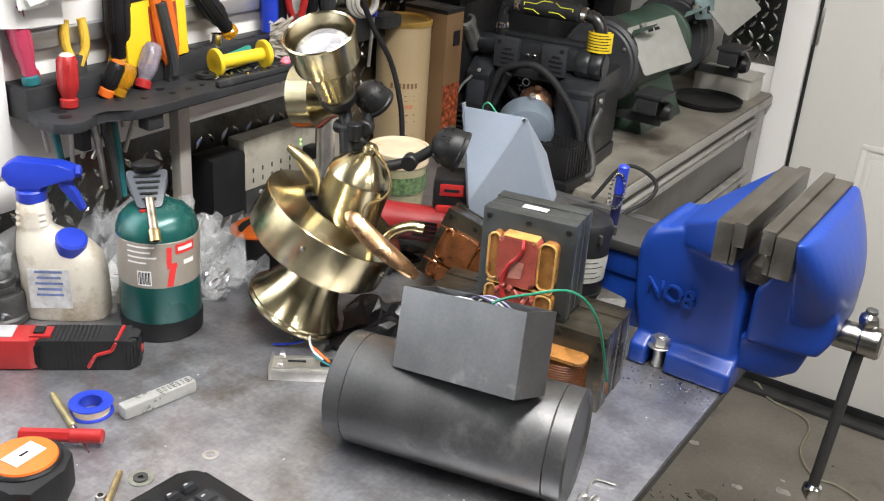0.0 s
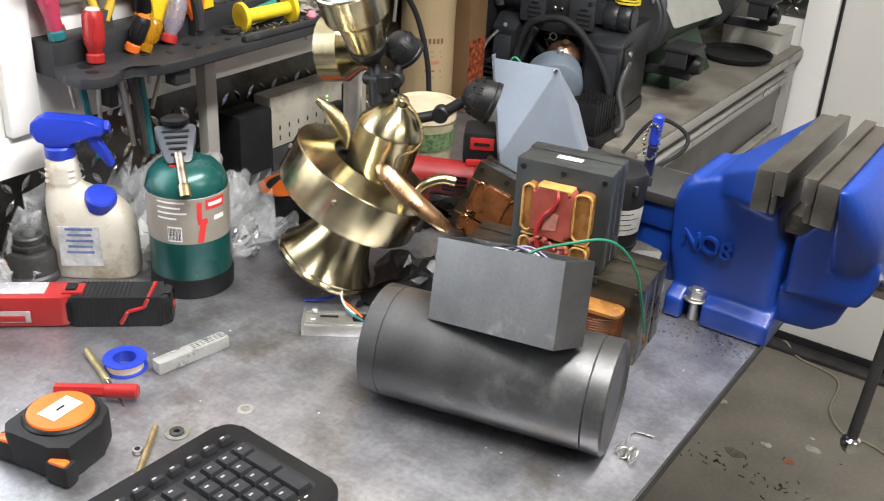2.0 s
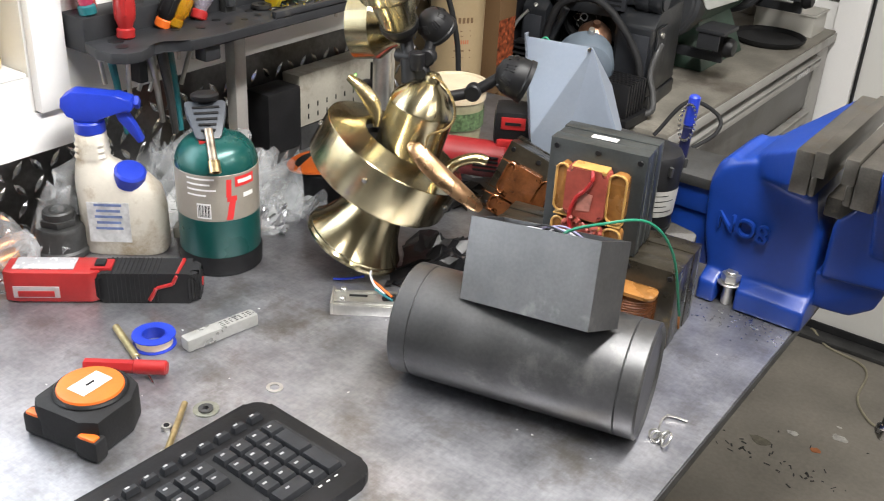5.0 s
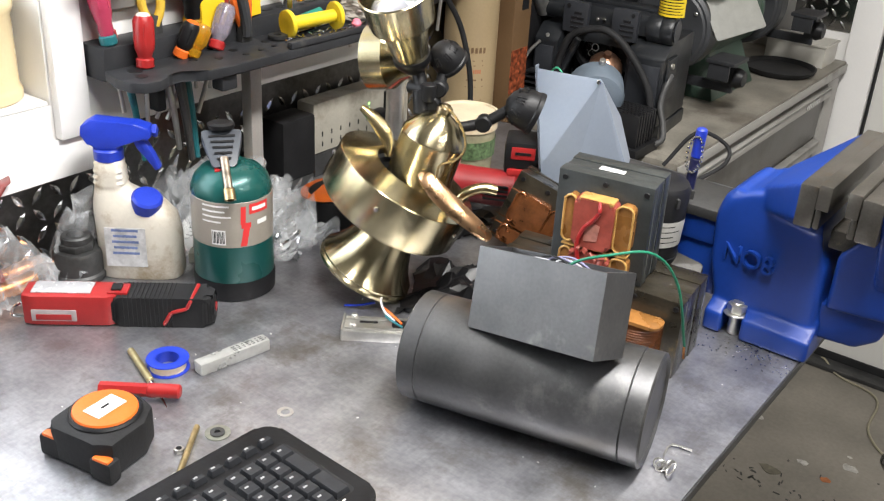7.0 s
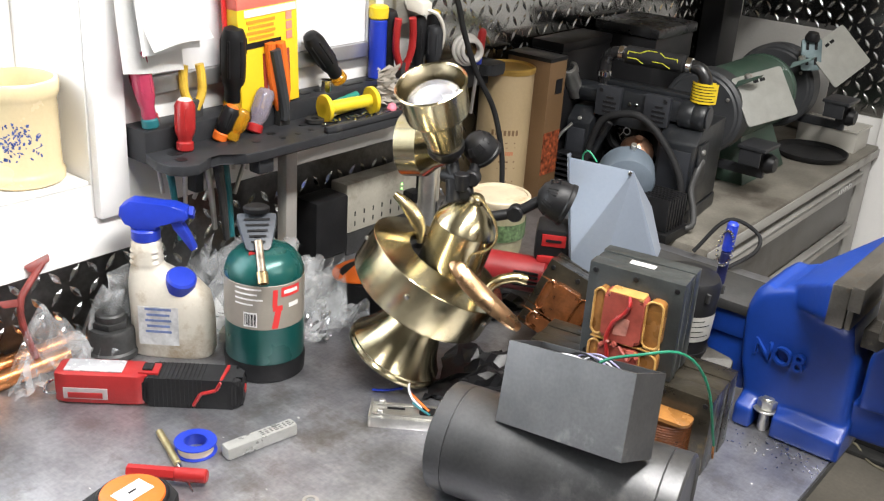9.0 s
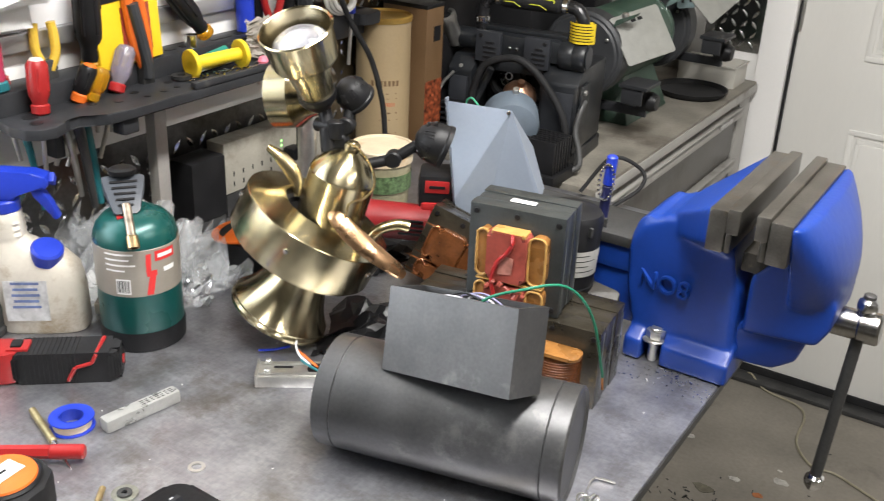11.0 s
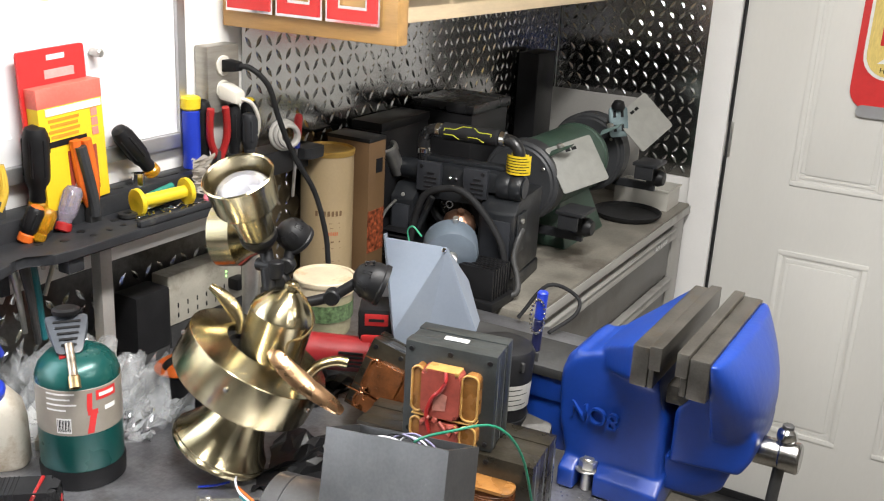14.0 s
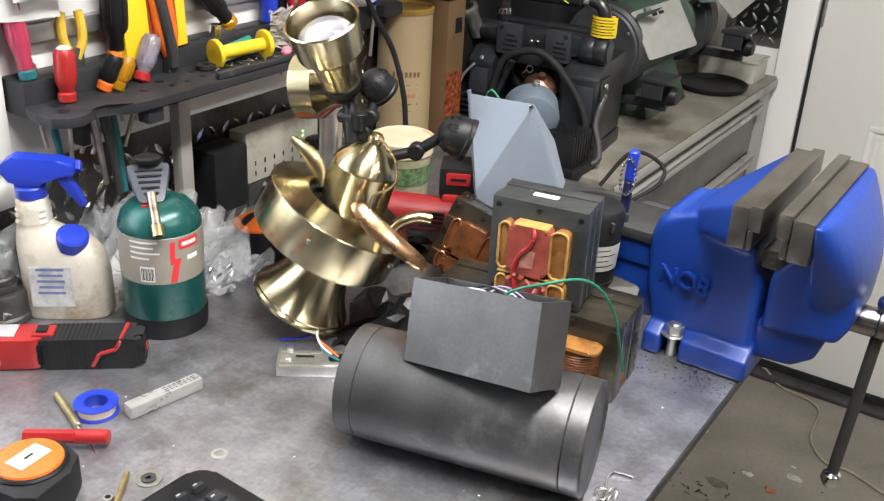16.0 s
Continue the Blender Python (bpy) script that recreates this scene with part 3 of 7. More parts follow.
part("field", prism(round_rect(0.285, 0.445, 0.055, 6, cx, 1.495), 0.0, 0.002, 0, FLAT), surf("straw_yellow_print", (0.72, 0.55, 0.17), 0.4, var=0.12, scale=60, stretch=(8, 1, 1)), tin, "straw-yellow field")
bm = begin()
for k in range(5):
    add_box(bm, 0.030, 0.002, 0.052, (cx - 0.10 + 0.048 * k, -0.006, 1.375 - 0.004 * k), 0.001)
part("emblem_bar", bm, RED_PRINT, tin, "red emblem bars")
part("ribbon", prism([(cx - 0.115, 1.305), (cx + 0.115, 1.305), (cx + 0.10, 1.318), (cx, 1.332), (cx - 0.10, 1.318)], 0.0, 0.0035, 0, FLAT), WHITE_PRINT, tin)
words("HECHO EN M", 0.018, BLACK, pose(cx - 0.052, -0.0058, 1.283, 90, 0, 0), "lettering", tin, 0.0004)


# ---- the vise ----
def cast(ob):
    """Fuses overlapping solids into one casting with soft fillets."""
    r = ob.modifiers.new("fuse", "REMESH")
    r.mode, r.voxel_size, r.use_smooth_shade = "VOXEL", 0.0024, True
    q = ob.modifiers.new("soften", "SMOOTH")
    q.factor, q.iterations = 0.5, 14
    return ob


GRIME = surf("oily_grime", (0.020, 0.017, 0.013), 0.5, 0.2, var=0.5, scale=60, bump=0.3, dirt=(0.10, 0.08, 0.05), dirt_at=0.62)
SCREW_STEEL = surf("worn_screw_steel", (0.40, 0.39, 0.375), 0.22, 1.0, var=0.2, scale=30, dirt=(0.2, 0.17, 0.14), dirt_at=0.64)


def build_vise():
    v = thing("bench_vise", "large blue cast-iron bench vise bolted to the bench edge, jaws open", "vise")
    yc = 1.21
    XZ = Matrix(((1, 0, 0, 0), (0, 0, -1, 0), (0, 1, 0, 0), (0, 0, 0, 1)))

    def slab(poly, y0, y1, bev):
        return prism(poly, -y1, -y0, bev, XZ)

    # fixed casting: upright body, neck that widens up to the jaw, foot and lugs, fused like one pour of iron
    bm = slab([(0.742, 0.925), (0.872, 0.925), (0.868, 1.02), (0.856, 1.045), (0.852, 1.085), (0.835, 1.105), (0.80, 1.100), (0.765, 1.090), (0.738, 1.074), (0.724, 1.045), (0.730, 0.985)], 1.153, 1.267, 0.008)
    hull([(0.778, 1.158, 1.070), (0.778, 1.262, 1.070), (0.774, 1.162, 1.096), (0.774, 1.258, 1.096), (0.838, 1.090, 1.098), (0.838, 1.090, 1.140), (0.838, 1.334, 1.140), (0.838, 1.334, 1.09), (0.846, 1.154, 1.060), (0.846, 1.26, 1.05), (0.850, 1.093, 1.098), (0.850, 1.32, 1.10)], 0.0, bm)
    hull([(0.724, 1.160, 1.05), (0.724, 1.262, 1.05), (0.731, 1.162, 1.074), (0.731, 1.258, 1.074), (0.745, 1.157, 1.087), (0.745, 1.263, 1.087), (0.770, 1.157, 1.082), (0.770, 1.263, 1.082)], 0.0, bm)
    add_prism(bm, round_rect(0.134, 0.202, 0.02, 5, 0.806, 1.272), TABLE + 0.0005, 0.936, 0.004)
    for x0, x1 in ((0.740, 0.764), (0.789, 0.874)):
        hull([(x0, 1.134, TABLE + 0.0005), (x1, 1.134, TABLE + 0.0005), (x0, 1.19, TABLE + 0.0005), (x1, 1.19, TABLE + 0.0005), (x0, 1.134, 0.929), (x1, 1.134, 0.927), (x0, 1.19, 0.954), (x1, 1.19, 0.964)], 0.0, bm)
    cast(part("fixed_body", bm, BLUE_VISE, v, "blue enamel casting"))
    for x, y in ((0.7765, 1.150), (0.7765, 1.375)):
        b = part("bolt", rod(0.0075, 0.045, 0.001, 16, Matrix.Translation((x, y, TABLE))), ZINC, v, "zinc hex bolt")
        part("washer", rod(0.0165, 0.003, 0.0008, 24, Matrix.Translation((x, y, 0.9285))), ZINC, b)
        part("head", prism([(x + 0.0125 * math.cos(a * math.pi / 3 + 0.3), y + 0.0125 * math.sin(a * math.pi / 3 + 0.3)) for a in range(6)], 0.9315, 0.942, 0.0012), ZINC, b)
    # moving jaw: box slide with a domed back
    bm = slab([(0.876, 0.970), (0.962, 0.977), (0.974, 1.000), (0.976, 1.03), (0.960, 1.06), (0.925, 1.095), (0.904, 1.095), (0.898, 1.065), (0.884, 1.052), (0.876, 1.04)], 1.155, 1.265, 0.005)
    hull([(0.866, y, z) for y in (1.165, 1.255) for z in (0.925, 0.972)] + [(0.915, y, 0.922) for y in (1.175, 1.245)] + [(0.940, y, 0.940) for y in (1.175, 1.245)] + [(0.950, y, 0.972) for y in (1.17, 1.25)], 0.0, bm)
    rings, n = [], 16
    for i in range(12):
        t = i / 11
        z = 1.139 - 0.122 * t
        half = 0.125 - 0.066 * t ** 1.5
        bulge = 0.006 + 0.050 * math.sin(math.pi * (0.06 + 0.62 * t)) ** 0.8
        ring = []
        for k in range(n + 1):
            a = math.pi * k / n
            ring.append(bm.verts.new((0.9245 + bulge * math.sin(a) ** 0.6, yc - half * math.cos(a), z)))
        rings.append(ring)
    for a, b in zip(rings, rings[1:]):
        for k in range(n):
            bm.faces.new((a[k], a[k + 1], b[k + 1], b[k]))
        bm.faces.new((a[n], a[0], b[0], b[n]))
    bm.faces.new(rings[0])
    bm.faces.new(rings[-1][::-1])
    cast(part("moving_jaw", bm, BLUE_VISE, v, "domed blue casting"))
    # jaws with bolted-on steel plates
    for x0, x1, q0, q1, b0, b1 in ((0.836, 0.8562, 0.8565, 0.871, 0.8565, 0.864), (0.9025, 0.926, 0.888, 0.9022, 0.894, 0.9022)):
        j = part("jaw", span(x0, x1, 1.087, 1.333, 1.092, 1.1415, 0.002), JAW, v, "bare steel jaw")
        part("jaw_foot", span(b0, b1, 1.088, 1.332, 1.092, 1.116, 0.003), JAW, j, "lower step of the jaw")
        part("jaw_plate", span(q0, q1, 1.085, 1.335, 1.1165, 1.1455, 0.0015), JAW, j, "ground jaw plate")
    # added block, dark so that the gap between the jaws reads dark
    part("gap_fill_block", span(0.862, 0.897, 1.158, 1.262, 1.046, 1.0705, 0.003), GRIME, v, "dark block added to fill the gap between the jaws")
    # screw, cross bar
    s = part("screw_end", lathe([(0, 0), (0.018, 0), (0.018, 0.028), (0.0195, 0.030), (0.0195, 0.050), (0.017, 0.053), (0, 0.053)], 28, to_dir((0.968, yc, 0.994), (1, 0, 0.02))), SCREW_STEEL, v, "polished screw end")
    part("cross_bar", rod(0.0072, 0.265, 0.001, 20, to_dir((0.988, yc - 0.004, 0.771), (0.012, 0.004, 0.245))), DARK_STEEL, s, "dark steel cross bar")
    for p in ((0.988, yc - 0.004, 0.771), (1.001, yc, 1.021)):
        part("ball_end", lathe([(0, -0.014), (0.007, -0.012), (0.0115, -0.005), (0.0125, 0.0), (0.0115, 0.006), (0.007, 0.010), (0, 0.011)], 18, Matrix.Translation(p)), CHROME, s, "steel ball end")
    # rear slide, dark top with blue sides
    part("rear_slide", span(0.56, 0.736, 1.165, 1.245, 1.000, 1.0335, 0.004), BLUE_VISE, v, "blue slide")
    part("rear_slide", span(0.60, 0.736, 1.170, 1.240, 0.93, 0.9995, 0.004), BLUE_VISE, v, "blue slide")
    part("slide_top", span(0.53, 0.733, 1.160, 1.250, 1.034, 1.048, 0.002), DARK_STEEL, v, "dark steel top of the slide")
    words("NO8", 0.033, BLUE_VISE, pose(0.778, 1.1485, 0.995, 90, 0, -8), "raised_number", v, 0.0030)
    return v


build_vise()
bm = begin()
rng = random.Random(4)
for k in range(140):
    x, y = rng.gauss(0.81, 0.035), rng.gauss(1.118, 0.02)
    z = TABLE + 0.0012
    if y > 1.134 or x > 0.866 or x < 0.72:
        continue
    add_box(bm, 0.0025, 0.0012, 0.0012, (0, 0, 0), 0, Matrix.Translation((x, y, z)) @ pose(0, 0, 0, 0, 0, rng.uniform(0, 180)))
solid("shavings", bm, CHROME, "bright metal shavings on the vise foot and bench", "shavings", kind="stuff")

pen = thing("blue_pen", "blue key-ring pen with a bead chain standing on the slide", "pen", pose(0.668, 1.200, 1.0485, 0, 3, 0))
part("barrel", rod(0.0065, 0.045, 0.001, 16), surf("dark_blue_plastic", (0.010, 0.012, 0.06), 0.4), pen, "dark blue barrel")
part("cap", rod(0.0072, 0.040, 0.002, 16, Matrix.Translation((0, 0, 0.0455))), BLUE_PL, pen, "bright blue cap")
bm = begin()
for k in range(22):
    a = k / 22 * 2 * math.pi
    add_lathe(bm, [(0, -0.0021), (0.0015, -0.0015), (0.0021, 0), (0.0015, 0.0015), (0, 0.0021)], 8, Matrix.Translation((0.010 * math.cos(a), -0.008, 0.052 + 0.024 * math.sin(a))))
part("bead_chain", bm, CHROME, pen, "silver bead chain")

# ---- grey tube with a box welded on ----
ballast = thing("tube_housing", "matt grey steel tube with an open box fixed on top", "metal housing", Matrix.Translation((0.6835, 0.8135, 0.9605)) @ pose(0, 0, 0, 0, 0, 12.4))
L, R_ = 0.262, 0.0600
part("tube", lathe([(0, -L / 2 + 0.003), (R_ - 0.006, -L / 2 + 0.003), (R_ - 0.003, -L / 2), (R_, -L / 2 + 0.002), (R_, -L / 2 + 0.020), (R_ - 0.0012, -L / 2 + 0.021), (R_, -L / 2 + 0.022), (R_, L / 2 - 0.022), (R_ - 0.0012, L / 2 - 0.021), (R_, L / 2 - 0.020), (R_, L / 2 - 0.002), (R_ - 0.003, L / 2), (R_ - 0.006, L / 2 - 0.003), (0, L / 2 - 0.003)], 56, to_dir((0, 0, 0), (1, 0, 0))), GREY_TUBE, ballast, "matt grey tube with end caps")
BOXM = Matrix.Translation((0.7033, 0.793, 1.019)) @ pose(0, 0, 0, -19.5, -9.5, -3.5)
bm = open_box(0.150, 0.055, 0.084, 0.003, 0.03)
part("box", bm, GREY_TUBE, ballast, "open-topped sheet-metal box", m=ballast.matrix_world.inverted() @ BOXM)

# ---- microwave transformers ----
OILY = surf("oily_rusted_core", (0.040, 0.034, 0.024), 0.30, 0.4, var=0.4, scale=26, grain=240, bump=0.15, dirt=(0.20, 0.135, 0.045), dirt_at=0.64, coat=0.3)
WELD = surf("weld_bead", (0.20, 0.21, 0.21), 0.4, 0.7, var=0.3, scale=60)
def transformer(name, label, m, w, d, h, coil_mat, bob_mat, core=None, barrel=False):
    """A laminated core, w x d x h, with windings that stand out of its -y face."""
    XZ = Matrix(((1, 0, 0, 0), (0, 0, -1, 0), (0, 1, 0, 0), (0, 0, 0, 1)))
    o = thing(name, label, "transformer", m, group="transformers")
    for k in range(3):
        part("core", bx(w - (0.002 if k == 1 else 0), d / 3 - 0.0006, h - (0.002 if k == 1 else 0), (0, -d / 2 + d / 3 * (k + 0.5), h / 2), 0.0012), core or CORE, o, "varnished laminated steel core")
    for sx in (-1, 1):
        for z in (0.009, h - 0.009):
            part("rivet", rod(0.0035, 0.0015, 0.0005, 8, to_dir((sx * (w / 2 - 0.008), -d / 2, z), (0, -1, 0))), BLACK, o)
    part("rivet", rod(0.0035, 0.0015, 0.0005, 8, to_dir((0, -d / 2, h - 0.008), (0, -1, 0))), BLACK, o)
    if barrel:
        b = part("winding", add_lathe(begin(), [(0.0, 0.012), (w * 0.26, 0.012), (w * 0.285, 0.016), (w * 0.285, h - 0.034), (w * 0.26, h - 0.030), (0, h - 0.030)], 36, Matrix.Translation((w * 0.05, -d / 2 + 0.002, 0)) @ Matrix.Diagonal((1, 0.82, 1, 1))), coil_mat, o, "lacquered copper winding")
        bm = begin()
        for k in range(14):
            torus(w * 0.2845, 0.0009, 36, 6, Matrix.Translation((w * 0.05, -d / 2 + 0.002, 0.018 + (h - 0.056) * k / 13)) @ Matrix.Diagonal((1, 0.82, 1, 1)), bm)
        tagged(part("wire_layer", bm, coil_mat, b, "turns of lacquered wire"), kind="stuff")
        part("lip", prism(round_rect(w * 0.62, 0.030, 0.010, 5, w * 0.05, -d / 2 - 0.014), h - 0.0295, h - 0.0255, 0.001), DARK_AMBER, b, "dark amber bobbin lip")
    for z0, z1 in () if barrel else ((0.006, h * 0.30), (h * 0.31, h - 0.018)):
        zc, hh = (z0 + z1) / 2, z1 - z0
        b = part("winding", prism(round_rect(w * 0.42, hh * 0.90, 0.007, 5, -w * 0.03, zc), d / 2 - 0.002, d / 2 + 0.0205, 0.005, XZ), coil_mat, o, "taped winding")
        for cx, cw in ((-0.295, 0.125), (0.275, 0.175)):
            # cheek of the bobbin: a dished panel inside a raised rolled rim
            part("cheek", prism(round_rect(w * cw, hh * 0.84, 0.007, 5, w * cx, zc), d / 2 - 0.001, d / 2 + 0.0135, 0.002, XZ), DARK_AMBER if bob_mat is AMBER else bob_mat, b, "amber bobbin cheek")
            ol = [XZ @ Vector((x, z, d / 2 + 0.0150)) for x, z in round_rect(w * cw, hh * 0.86, 0.008, 5, w * cx, zc)]
            bm = tube(ol + ol[:1], 0.0015, 8)
            part("rim", bm, bob_mat, b, "pale rolled bobbin rim")
        part("lip", bx(w * 0.36, 0.020, 0.005, (-w * 0.02, -d / 2 - 0.0105, z1 - 0.0045), 0.002), bob_mat, b, "amber bobbin lip")
        part("lip", bx(w * 0.70, 0.016, 0.002, (0, -d / 2 - 0.008, z0 + 0.0005), 0.0005), bob_mat, b)
    for y in (-d * 0.36, d * 0.02, d * 0.40):
        part("weld_bead", tube([(w / 2, y, 0.004), (w / 2 + 0.0003, y, h * 0.5), (w / 2, y, h - 0.004)], 0.0007, 6), WELD, o, "pale weld bead")
    return o


t1 = transformer("upright_transformer", "upright microwave transformer with amber bobbins and red tape", Matrix.Translation((0.648, 1.020, 1.0005)) @ pose(0, 0, 0, 0, 0, 9), 0.113, 0.062, 0.122, RED_TAPE, AMBER)
part("paper_label", bx(0.030, 0.010, 0.0006, (-0.002, -0.005, 0.1225), 0), WHITE_PRINT, t1, "small white label")
part("tape_lead", tube([(-0.014, -0.0535, 0.022), (-0.018, -0.0545, 0.045), (-0.012, -0.055, 0.066), (-0.002, -0.055, 0.078), (0.004, -0.0545, 0.090), (0.002, -0.050, 0.100)], 0.0024, 8), RED, t1, "red insulated lead")
bm = begin()
rng = random.Random(8)
for k in range(9):
    x, z = rng.uniform(-0.024, 0.018), rng.uniform(0.026, 0.042)
    add_between(bm, (x, -0.0505, z), (x + rng.uniform(-0.012, 0.012), -0.052 - rng.uniform(0, 0.004), z + rng.uniform(-0.010, 0.008)), rng.uniform(0.0018, 0.0036), 7)
part("tape_scraps", bm, RED_TAPE, t1, "torn red tape round the leads")
part("tape_patch", prism([(-0.012, 0.050), (0.004, 0.052), (0.006, 0.072), (-0.010, 0.074)], 0.0518, 0.0524, 0, Matrix(((1, 0, 0, 0), (0, 0, -1, 0), (0, 1, 0, 0), (0, 0, 0, 1)))), surf("dusty_pink_tape", (0.42, 0.17, 0.13), 0.5, var=0.3, scale=70), t1, "dusty pink tape")
t2 = transformer("side_transformer", "dark microwave transformer with a lacquered copper winding", Matrix.Translation((0.702, 1.036, TABLE)) @ pose(0, 0, 0, 0, 0, 6), 0.116, 0.090, 0.0995, LACQUER, AMBER, OILY, True)
t3 = transformer("tilted_transformer", "oily microwave transformer tipped against another", Matrix.Translation((0.470, 1.125, TABLE + 0.028)) @ pose(0, 0, 0, -14, 20, 14), 0.092, 0.065, 0.100, LACQUER, LACQUER, OILY)
t4 = transformer("low_transformer", "small bare transformer core lying flat", Matrix.Translation((0.555, 1.04, TABLE)) @ pose(0, 0, 0, 0, 0, 8), 0.085, 0.07, 0.085, LACQUER, LACQUER, OILY)

LEAD_LILAC = surf("lilac_wire", (0.20, 0.19, 0.30), 0.4)
wire = thing("loose_wires", "bundle of white and green wires coming out of the box", "wires")
def in_box(*pts):
    return [BOXM @ Vector(p) for p in pts]


part("green_wire", tube(in_box((0.010, -0.004, 0.060), (0.022, -0.006, 0.083)) + [Vector(p) for p in ((0.745, 0.825, 1.118), (0.772, 0.868, 1.113), (0.790, 0.90, 1.072), (0.797, 0.930, 0.990))], 0.0015, 8), GREEN_WIRE, wire, "green wire")
part("bare_end", tube([(0.797, 0.930, 0.990), (0.7975, 0.9305, 0.981), (0.7985, 0.930, 0.975)], 0.0013, 6), COPPER, wire, "frayed copper end")
rng = random.Random(21)
for k in range(6):
    x0, x1, y = -0.030 + 0.008 * k % 0.03, 0.028 + 0.004 * k, -0.014 + 0.0036 * k
    top = 0.081 + rng.uniform(0.0, 0.008)
    part("thin_lead", tube(in_box((x0, y, 0.050), (x0 + 0.006, y, 0.078), ((x0 + x1) / 2 - 0.008, y + 0.004, top), ((x0 + x1) / 2 + 0.012, y + 0.002, top - 0.003), (x1 - 0.002, y - 0.004, 0.074), (x1, y - 0.004, 0.050)), 0.0010, 6), (WHITE_WIRE, BLACK, LEAD_LILAC)[k % 3], wire, "thin lead")

# ---- brass fan light kit ----
fx = thing("fan_light_kit", "antique-brass ceiling fan light kit leaning on its bell", "light fitting")
AX = Vector((0.389, 0.263, 0.883)).normalized()
C0 = Vector((0.360, 0.918, 0.9305))
M = to_dir(C0, AX)
MP = Matrix.Translation((-0.011, 0.0, 0.0164)) @ M @ Matrix.Translation((0, 0, 0.107)) @ Matrix.Scale(0.91, 4) @ Matrix.Translation((0, 0, -0.107))
MC = to_dir((0.411, 0.949, 1.044), (0.24, 0.165, 0.955)) @ Matrix.Translation((0, 0, -0.126))
part("bell", lathe([(0.0615, -0.001), (0.0645, 0.001), (0.0648, 0.005), (0.0625, 0.008), (0.0632, 0.011), (0.0605, 0.014), (0.0545, 0.022), (0.047, 0.036), (0.041, 0.052), (0.0385, 0.068), (0.038, 0.092), (0.036, 0.092), (0.0365, 0.068), (0.039, 0.052), (0.045, 0.036), (0.0525, 0.022), (0.060, 0.008)], 64), BRASS, fx, "brushed brass bell with a beaded rim", m=M)
part("pan", lathe([(0.030, 0.062), (0.060, 0.063), (0.085, 0.066), (0.0975, 0.0735), (0.0985, 0.0785), (0.1030, 0.0792), (0.1038, 0.0808), (0.1038, 0.1338), (0.1030, 0.1348), (0.0570, 0.1445), (0.0535, 0.1440), (0.052, 0.139), (0.052, 0.120), (0.046, 0.118), (0.0, 0.118)], 72), BRASS, fx, "brushed brass pan", m=MP)
part("socket_well", lathe([(0.0, 0.1185), (0.050, 0.1185), (0.0515, 0.134), (0.046, 0.132), (0.043, 0.126), (0.0, 0.124)], 40), BLACK, fx, "black inside with chain", m=MP)
part("cup", lathe([(0, 0.126), (0.039, 0.126), (0.0405, 0.129), (0.0405, 0.2030), (0.0411, 0.2040), (0.0411, 0.2062), (0.0403, 0.2075), (0.0385, 0.2140), (0.0240, 0.2300), (0.0120, 0.2365), (0.0090, 0.2380), (0.0098, 0.2400), (0.0098, 0.2460), (0.0060, 0.2495), (0, 0.250)], 56), BRASS, fx, "brass cup with finial", m=MC)
for a in (0.4, 1.6, 2.9, 4.2, 5.4):
    part("screw", lathe([(0, 0.004), (0.003, 0.003), (0.004, 0), (0, 0)], 10), CHROME, fx, "small round screw", m=MP @ Matrix.Translation((0.1030 * math.cos(a), 0.1030 * math.sin(a), 0.112)) @ to_dir((0, 0, 0), (math.cos(a), math.sin(a), 0)))
# pull chain on the cup
bm = begin()
chain = smooth_path([(0.440, 0.962, 1.158), (0.452, 0.950, 1.166), (0.466, 0.946, 1.164), (0.479, 0.946, 1.152), (0.4885, 0.944, 1.138), (0.491, 0.940, 1.124), (0.486, 0.930, 1.114), (0.474, 0.918, 1.108), (0.472, 0.914, 1.094)], 6)
for p in chain:
    add_lathe(bm, [(0, -0.0019), (0.0013, -0.0013), (0.0019, 0), (0.0013, 0.0013), (0, 0.0019)], 8, Matrix.Translation(p))
part("pull_chain", bm, BRASS_LT, fx, "brass bead chain")


def arm(p, girth=1.0):
    bm = begin()
    pts = [Vector(q) for q in p]
    path = smooth_path(pts, 6)
    n = len(path)
    rings = []
    for i, q in enumerate(path):
        d = (path[min(i + 1, n - 1)] - path[max(0, i - 1)]).normalized()
        s = d.cross(Vector((0.2, -0.6, 0.8))).normalized()
        u = s.cross(d)
        w = girth * (0.0045 + 0.0110 * math.sin(math.pi * (0.12 + 0.80 * i / n)) ** 1.3)
        rings.append([bm.verts.new(q + s * w * math.cos(a) + u * 0.0045 * math.sin(a)) for a in [2 * math.pi * k / 10 for k in range(10)]])
    for a, b in zip(rings, rings[1:]):
        for k in range(10):
            bm.faces.new((a[k], a[(k + 1) % 10], b[(k + 1) % 10], b[k]))
    bm.faces.new(rings[0][::-1])
    bm.faces.new(rings[-1])
    return bm


part("hook", arm([(0.452, 0.912, 1.092), (0.462, 0.910, 1.089), (0.482, 0.912, 1.074), (0.505, 0.922, 1.054), (0.524, 0.940, 1.032), (0.530, 0.948, 1.022)], 0.8), surf("rose_brass", (0.58, 0.36, 0.2), 0.28, 1.0, var=0.2, scale=40), fx, "cast rose-brass hook")
part("hook", arm([(0.326, 0.948, 1.136), (0.340, 0.952, 1.127), (0.353, 0.956, 1.113), (0.362, 0.957, 1.098), (0.367, 0.953, 1.080)], 0.62), BRASS_LT, fx, "slim cast brass hook")
part("hook", tube([(0.466, 0.958, 1.035), (0.472, 0.962, 1.050), (0.481, 0.970, 1.061), (0.494, 0.984, 1.065), (0.505, 0.994, 1.062)], 0.0068, 14), BRASS_LT, fx, "bent brass hook")

